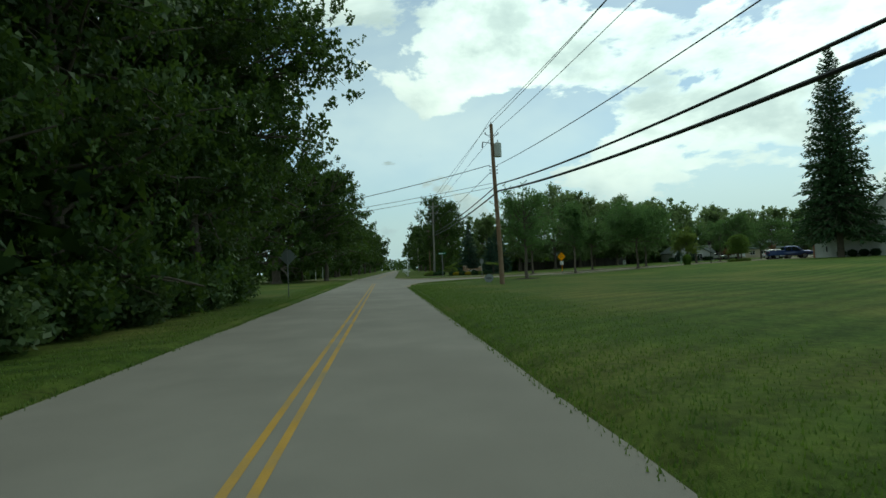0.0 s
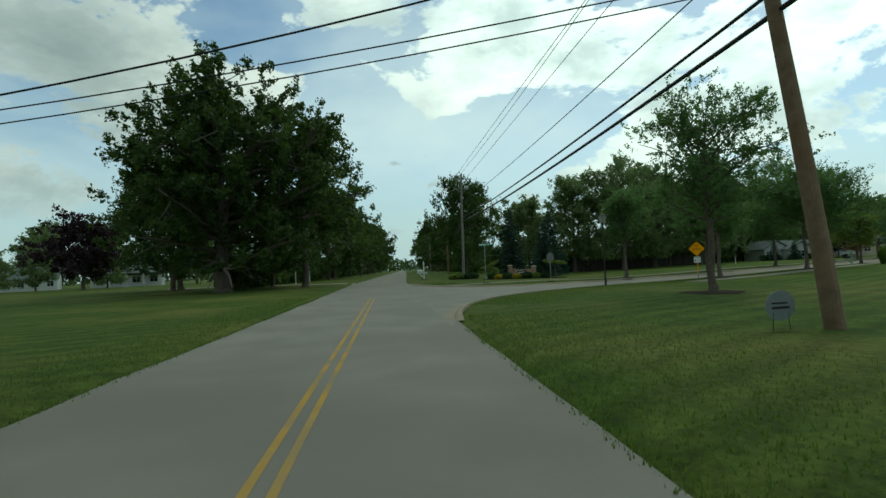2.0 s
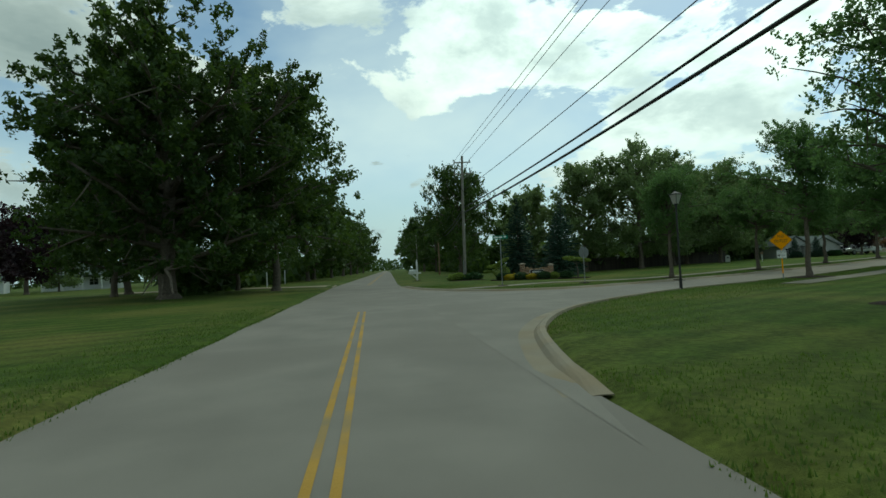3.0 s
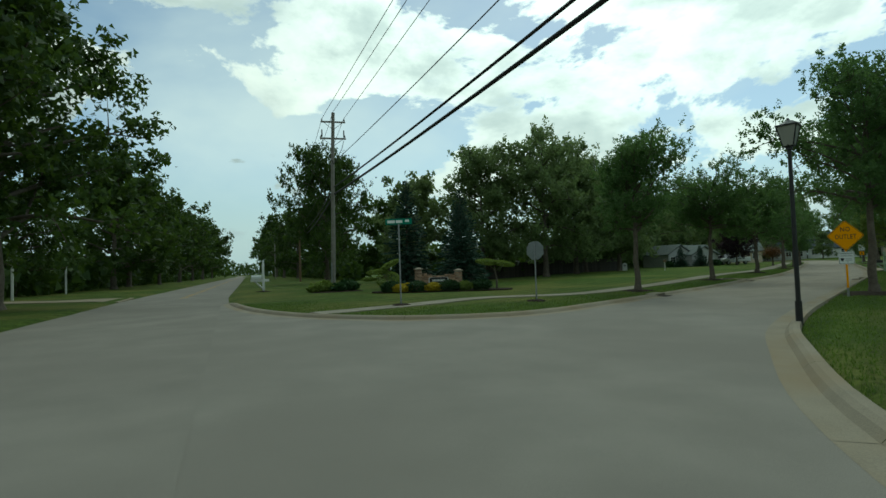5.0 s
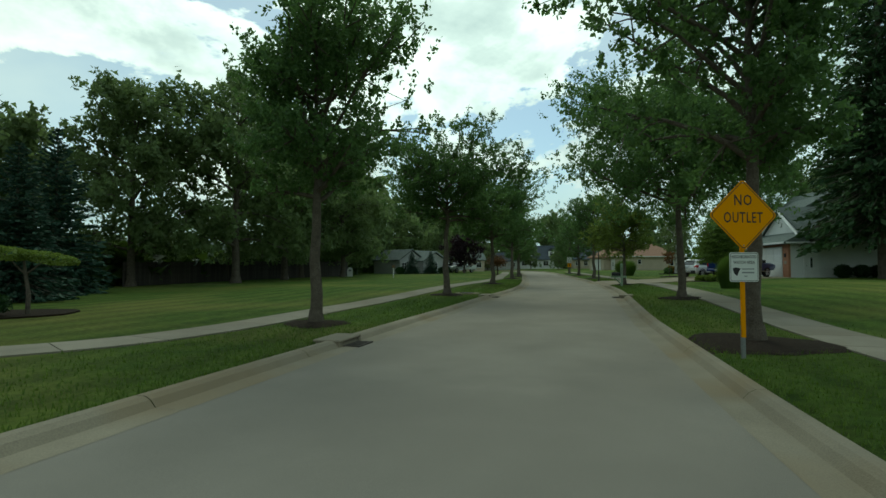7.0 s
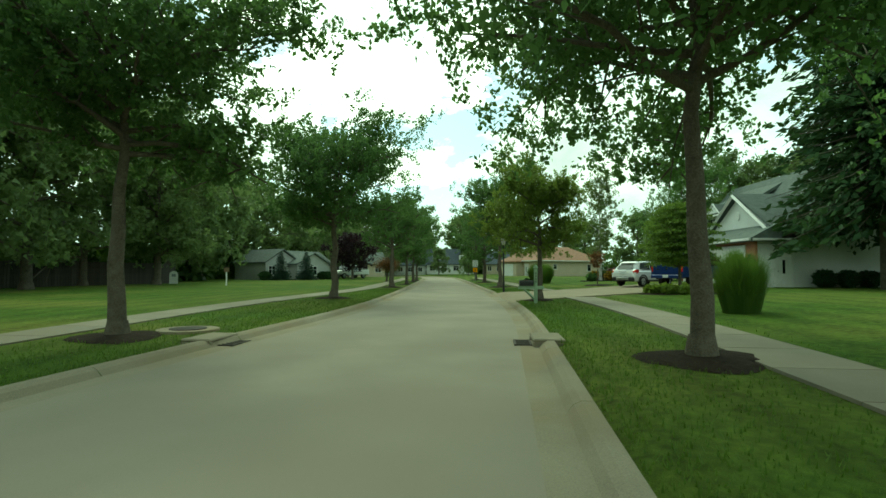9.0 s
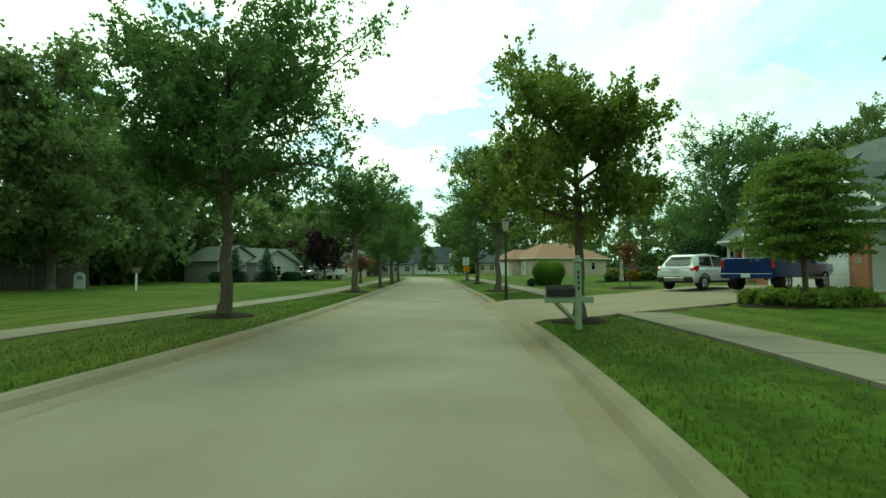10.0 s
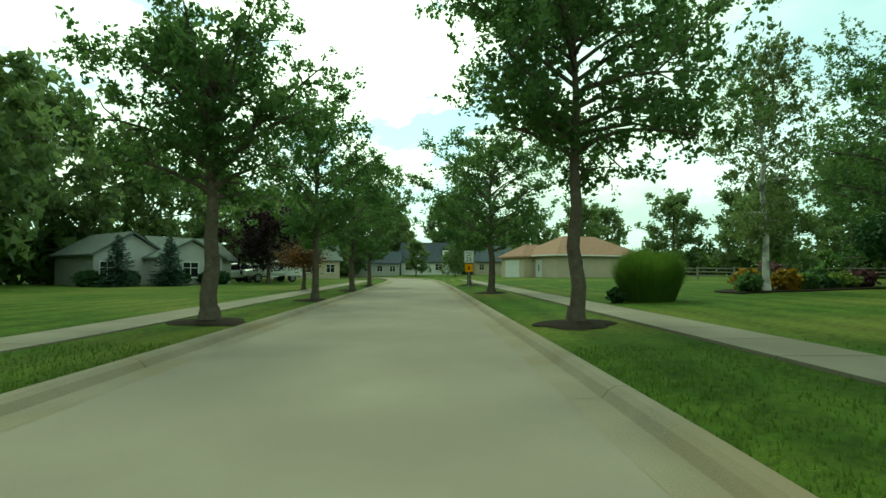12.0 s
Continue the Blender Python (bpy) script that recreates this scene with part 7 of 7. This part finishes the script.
v = [bm.verts.new(p) for p in ((6.6, 2.05, EAVE - 0.04), (13.9, 2.05, EAVE - 0.04), (13.9, 4.7, EAVE + 1.55), (6.6, 4.7, EAVE + 1.55), (6.6, 2.05, EAVE - 0.18), (13.9, 2.05, EAVE - 0.18), (13.9, 4.7, EAVE - 0.18), (6.6, 4.7, EAVE - 0.18))]
for f in ((0, 1, 2, 3), (4, 7, 6, 5), (0, 4, 5, 1), (1, 5, 6, 2), (3, 2, 6, 7), (0, 3, 7, 4)):
    bm.faces.new([v[i] for i in f])
part("porch_roof", bm, M["roofgrey"], h1)
# dormer with three lights
wall_box(h1, 9.2, 14.4, 4.4, 7.6, EAVE + 0.9, 5.35, "siding", "dormer_wall")
lap_siding(h1, [(9.2, EAVE + 0.95), (14.4, EAVE + 0.95), (14.4, 5.3), (9.2, 5.3)], Matrix.Translation((0, 4.39, 0)), "siding")
lap_siding(h1, [(-7.0, EAVE + 1.0), (-4.4, EAVE + 1.0), (-4.4, 5.3), (-7.0, 5.3)], Matrix.Translation((9.18, 0, 0)) @ rt, "siding")
window(h1, Matrix.Translation((0, 4.36, 0)), 12.0, 4.5, 2.3, 1.3, 3, cross=False)
bm = nb()
v = [bm.verts.new(p) for p in ((8.9, 3.95, 5.35), (14.75, 3.95, 5.35), (14.75, 8.0, 7.75), (8.9, 8.0, 7.75), (8.9, 3.95, 5.2), (14.75, 3.95, 5.2), (14.75, 8.0, 7.5), (8.9, 8.0, 7.5))]
for f in ((0, 1, 2, 3), (4, 7, 6, 5), (0, 4, 5, 1), (1, 5, 6, 2), (3, 2, 6, 7), (0, 3, 7, 4)):
    bm.faces.new([v[i] for i in f])
part("dormer_roof", bm, M["roofgrey"], h1)
bm = nb()
box(bm, (11.8, 3.92, 5.29), (5.95, 0.1, 0.14), 0, 0.01)
part("fascia", bm, M["white"], h1)
bm = nb()
prism(bm, [(10.85, 5.42), (12.65, 5.42), (11.75, 6.25)], 1.2, Matrix.Translation((0, 4.6, 0)))
pd = part("pediment", bm, M["roofgrey"], h1)
bm = nb()
prism(bm, [(11.1, 5.50), (12.4, 5.50), (11.75, 6.05)], 0.03, Matrix.Translation((0, 3.985, 0)))
part("pediment_panel", bm, M["siding"], pd)
bm = nb()
for k in (-1, 1):
    tube(bm, (11.75, 3.96, 6.25), (11.75 + k * 0.95, 3.96, 5.40), 0.07, seg=4)
part("rake_board", bm, M["white"], pd)
bm = nb()
box(bm, (0.42, -0.02, 1.75), (0.16, 0.12, 0.3), 0, 0.02)
part("wall_lamp", bm, M["black"], h1)
bm = nb()
box(bm, (0.42, -0.01, 1.2), (0.36, 0.04, 0.24), 0, 0.01)
part("name_plate", bm, M["stonecap"], h1)
for a, b in ((-0.6, 3.4), (-0.7, 4.6), (-0.6, 5.8), (-0.6, 7.0)):
    q = h1.matrix_basis @ Vector((a, b, 0))
    shrub("foundation_shrub", "dark rounded shrub against the white house wall", q.x, q.y, 0.55, 0.55, 0.95, "shrub", 1400, 0.06, 0, "shrubs by the white house", fuzz=0.12)

# the tan house with the hipped roof
h2 = thing("house", "single-storey tan house with a hipped tan roof", "house", (103.6, 93.0, gz(103.6, 93.0) - 0.1), -37.0)
wall_box(h2, 0, 12.3, 0, 7.6, -0.3, 2.5, "tansiding")
hip_roof(h2, 0, 12.3, 0, 7.6, 2.6, 4.95, "rooftan", 0.5)
wall_box(h2, -1.4, 3.0, 4.2, 9.0, -0.3, 2.4, "tansiding")
hip_roof(h2, -1.4, 4.0, 4.2, 9.0, 2.5, 4.0, "rooftan", 0.4, 2.2)
window(h2, F, 9.9, 1.45, 0.75, 1.1, 1)
window(h2, F, 3.2, 1.6, 0.7, 0.8, 1)
garage_door(h2, Matrix.Translation((-1.4, 0, 0)) @ rt, -6.6, 3.0, 2.1)
plain_door(h2, rt, -3.2, 0.9, 2.0)
bm = nb()
box(bm, (6.15, -0.5, 2.52), (13.3, 0.1, 0.14), 0, 0.01)
box(bm, (-0.5, 1.8, 2.52), (0.1, 4.5, 0.14), 0, 0.01)
part("fascia", bm, M["white"], h2)

# the grey house across the lawn
h3 = thing("house", "pale grey house with steep front gables", "house", (68.2, 113.6, gz(68.2, 113.6) - 0.1), -6.0)
h3.scale = (0.9, 0.9, 0.9)
wall_box(h3, 0, 5.2, 0, 7, -0.2, 2.5, "greysiding")
gable_roof(h3, 0, 5.2, 0, 7, 2.5, 4.1, "y", "roofgrey", 0.3)
bm = nb()
prism(bm, [(0, 2.5), (5.2, 2.5), (2.6, 4.0)], 0.1, Matrix.Translation((0, 0.05, 0)))
part("gable_wall", bm, M["greysiding"], h3)
wall_box(h3, 3.6, 9.0, -1.8, 6, -0.2, 2.3, "greysiding")
gable_roof(h3, 3.6, 9.0, -1.8, 6, 2.3, 3.7, "y", "roofgrey", 0.3)
bm = nb()
prism(bm, [(3.6, 2.3), (9.0, 2.3), (6.3, 3.62)], 0.1, Matrix.Translation((0, -1.75, 0)))
part("gable_wall", bm, M["greysiding"], h3)
wall_box(h3, 9.0, 10.6, -0.6, 6, -0.2, 2.2, "greysiding")
gable_roof(h3, 5.0, 10.9, -0.6, 6, 2.2, 4.0, "x", "roofgrey", 0.25)
window(h3, F, 0.9, 1.35, 1.0, 1.2, 2)
window(h3, Matrix.Translation((0, -1.8, 0)), 6.2, 1.35, 1.3, 1.2, 2)
for a, b, s_ in ((0.7, -2.2, 0.6), (3.6, -3.6, 0.62)):
    q = h3.matrix_basis @ Vector((a, b, 0))
    plant("garden_spruce", fir, "small dark spruce with level branches before the grey house", "conifer", q.x, q.y, 0.42, a * 60, "garden spruces", wide=0.5)
for a in (-0.6, 2.0, 5.0, 7.4, 8.4):
    q = h3.matrix_basis @ Vector((a, -2.4 if a > 3 else -0.8, 0))
    shrub("foundation_shrub", "dark clipped shrub before the grey house", q.x, q.y, 0.8, 0.6, 1.0, "shrub", 900, 0.09, 0, "shrubs by the grey house")


def far_house(x, y, turn, w, d, eave, ridge, wall, roof, label, dormers=0, porch=False, wins=4):
    ob = thing("house", label, "house", (x, y, gz(x, y) - 0.1), turn, "distant houses")
    wall_box(ob, -w / 2, w / 2, 0, d, -0.3, eave, wall)
    gable_roof(ob, -w / 2, w / 2, 0, d, eave, ridge, "x", roof, 0.4)
    for k in (-1, 1):
        bm = nb()
        prism(bm, [(0, eave), (d, eave), (d / 2, ridge - 0.05)], 0.1, Matrix.Translation((k * (w / 2 - 0.06), 0, 0)) @ Matrix.Rotation(radians(90), 4, "Z"))
        part("gable_wall", bm, M[wall], ob)
    for k in range(wins):
        window(ob, F, -w / 2 + w * (k + 0.5) / wins, eave * 0.55, w / wins * 0.45, eave * 0.42, 2)
    for k in range(dormers):
        a = -w / 2 + w * (k + 0.5) / dormers
        wall_box(ob, a - 0.7, a + 0.7, 0.6, 3.0, eave + 0.2, eave + 1.9, wall, "dormer")
        gable_roof(ob, a - 0.7, a + 0.7, 0.6, 3.2, eave + 1.9, eave + 2.7, "y", roof, 0.15)
        window(ob, Matrix.Translation((0, 0.6, 0)), a, eave + 1.2, 0.7, 0.9, 1)
    if porch:
        for k in range(5):
            bm = nb()
            box(bm, (-w / 2 + w * (k + 0.1) / 4.2, -1.8, eave / 2), (0.28, 0.28, eave), 0, 0.02)
            part("porch_post", bm, M["white"], ob)
        bm = nb()
        box(bm, (0, -0.9, eave + 0.12), (w, 2.4, 0.22))
        part("porch_roof", bm, M[roof], ob)
    return ob


far_house(131, 124, -62, 11, 7, 2.7, 6.0, "siding", "slate", "white cottage with blue-grey roof and two dormers", 2)
far_house(123.5, 131.5, -60, 9, 6, 2.5, 4.4, "greysiding", "slate", "low pale house with a blue-grey roof")
far_house(134, 112, -60, 8, 7, 2.6, 5.2, "tansiding", "slate", "tan house with a steep dark roof")
far_house(100, 126, -40, 10, 7, 2.6, 4.6, "tansiding", "roofgrey", "tan house among trees across the lawn")
far_house(37, 121, -14, 16, 7, 2.5, 4.2, "greysiding", "roofgrey", "long pale ranch house behind the lawn trees", wins=5)
far_house(-64, 160, 18, 15, 8, 3.2, 6.2, "siding", "roofgrey", "white house with a columned porch under trees", porch=True)
far_house(-84, 156, 25, 11, 8, 3.0, 5.6, "siding", "roofgrey", "white house beside a wooded lawn")


# ---- fences ----
def board_fence(a, b, h, name, label, n):
    ob = thing(name, label, "fence", kind="structure")
    a, b = np.array(a, float), np.array(b, float)
    w = np.hypot(*(b - a)) / n
    bm = nb()
    box(bm, (0, 0, 0), (w - 0.02, 0.03, 1), 0, 0.004)
    me = bpy.data.meshes.new("board")
    bm.to_mesh(me)
    bm.free()
    me.materials.append(M["fence"])
    t = math.degrees(math.atan2(*(b - a)[::-1]))
    for k in range(n):
        p = a + (b - a) * (k + 0.5) / n
        o = new("board", me)
        o.parent = ob
        hh = h * (1 + 0.015 * math.sin(k * 1.7))
        o.matrix_basis = Matrix.Translation((*p, gz(*p) + hh / 2 - 0.05)) @ Matrix.Rotation(radians(t), 4, "Z") @ Matrix.Diagonal((1, 1, hh, 1))
    return ob


board_fence((27, 100.6), (54, 108.6), 1.75, "fence_1", "dark weathered board fence behind the lawn", 140)


def rail_fence(a, b, n):
    """Split rails between short posts."""
    a, b = np.array(a, float), np.array(b, float)
    ob = thing("rail_fence", "weathered split-rail fence along a field", "fence")
    pts = [a + (b - a) * k / n for k in range(n + 1)]
    for k, p in enumerate(pts):
        z = gz(*p)
        bm = nb()
        box(bm, (*p, z + 0.5), (0.14, 0.14, 1.15), 20 * k, 0.02)
        part("post", bm, M["polegrey"], ob)
        if k < n:
            q = pts[k + 1]
            for h in (0.35, 0.65, 0.95):
                bm = nb()
                tube(bm, (*p, z + h + 0.02 * math.sin(k)), (*q, gz(*q) + h - 0.02), 0.05, 0.045, 6)
                part("rail", bm, M["polegrey"], ob)


rail_fence((96, 82), (104, 58), 9)

# ---- the flower bed by the birch ----
bed = [(70.6, 77.2), (72.5, 75.2), (75.5, 73.2), (78.5, 71.2), (80.0, 72.0), (78.5, 74.2), (75.5, 76.4), (72.5, 78.0)]
tagged(drape("mulch_bed", [tuple(p) for p in smooth_line(bed + bed[:1], 0.6)[:-1]], "dark flower bed beside the birch", "mulch", 0.05), "dark flower bed beside the birch", "flower bed", "", "structure")
rs = np.random.default_rng(5)
for k, (x, y, r, h, m, lab) in enumerate([(71.6, 76.9, 0.45, 0.7, "leaf", "leafy perennial clump in the flower bed"), (72.6, 76.9, 0.5, 0.85, "orange", "clump of orange and yellow flowers in the bed"), (73.0, 75.6, 0.5, 0.8, "orange", "clump of orange and yellow flowers in the bed"), (73.9, 76.2, 0.55, 0.75, "weed", "leafy perennial clump in the flower bed"), (74.6, 74.9, 0.6, 0.7, "leaf", "leafy perennial clump in the flower bed"), (75.4, 75.9, 0.6, 1.1, "pink", "clump of dull pink flowers in the bed"), (76.0, 74.2, 0.6, 0.6, "shrub", "low dark shrub in the flower bed"), (76.8, 75.0, 0.6, 1.1, "weed", "leafy perennial clump in the flower bed"), (77.3, 73.2, 0.65, 0.7, "lime", "pale leafy clump in the flower bed"), (78.2, 73.9, 0.6, 1.0, "leaf", "leafy perennial clump in the flower bed"), (78.8, 72.2, 0.6, 0.8, "pink", "clump of dull pink flowers in the bed")]):
    shrub("flower_clump", lab, x, y, r, r, h, m, 500, 0.10, 0, "flower bed planting", fuzz=0.35, category="plant")
shrub("barberry", "low dark red shrub at the house corner", 72.3, 71.0, 0.7, 0.6, 0.65, "russet", 900, 0.06, category="shrub")

# ---- small things on the north lawn ----
ob = thing("board_sign", "white round-topped board leaning against a tree", "board", (52.6, 106.6, gz(52.6, 106.6)), -40)
bm = nb()
prism(bm, [(-0.32, 0), (0.32, 0), (0.32, 0.75)] + [(0.32 * math.cos(math.pi * k / 8), 0.75 + 0.32 * math.sin(math.pi * k / 8)) for k in range(1, 8)] + [(-0.32, 0.75)], 0.05)
part("panel", bm, M["white"], ob)
bm = nb()
box(bm, (0, -0.03, 0.7), (0.3, 0.01, 0.22))
part("marking", bm, M["galv"], ob)
ob = thing("bird_box", "small wooden bird box on a white post", "bird box", (51.7, 98.7, gz(51.7, 98.7)), -40)
bm = nb()
box(bm, (0, 0, 0.45), (0.1, 0.1, 1.1), 0, 0.01)
part("post", bm, M["white"], ob)
bm = nb()
box(bm, (0, 0, 1.15), (0.34, 0.3, 0.3), 0, 0.01)
part("box", bm, M["polewood"], ob)
bm = nb()
box(bm, (0, 0, 1.33), (0.44, 0.42, 0.05), 0, 0.01)
part("roof", bm, M["fence"], ob)
plant("round_red_tree", (kind_y[0], quads("crown", leaf_quads(rng.normal(0, 1, (3500, 3)) * (0.55, 0.55, 0.5) + (0, 0, 3.0), 0.09), M["russet"])), "clipped round-headed tree with dark reddish leaves", "tree", 71.8, 98.8, 0.62, 0, wide=1.0)
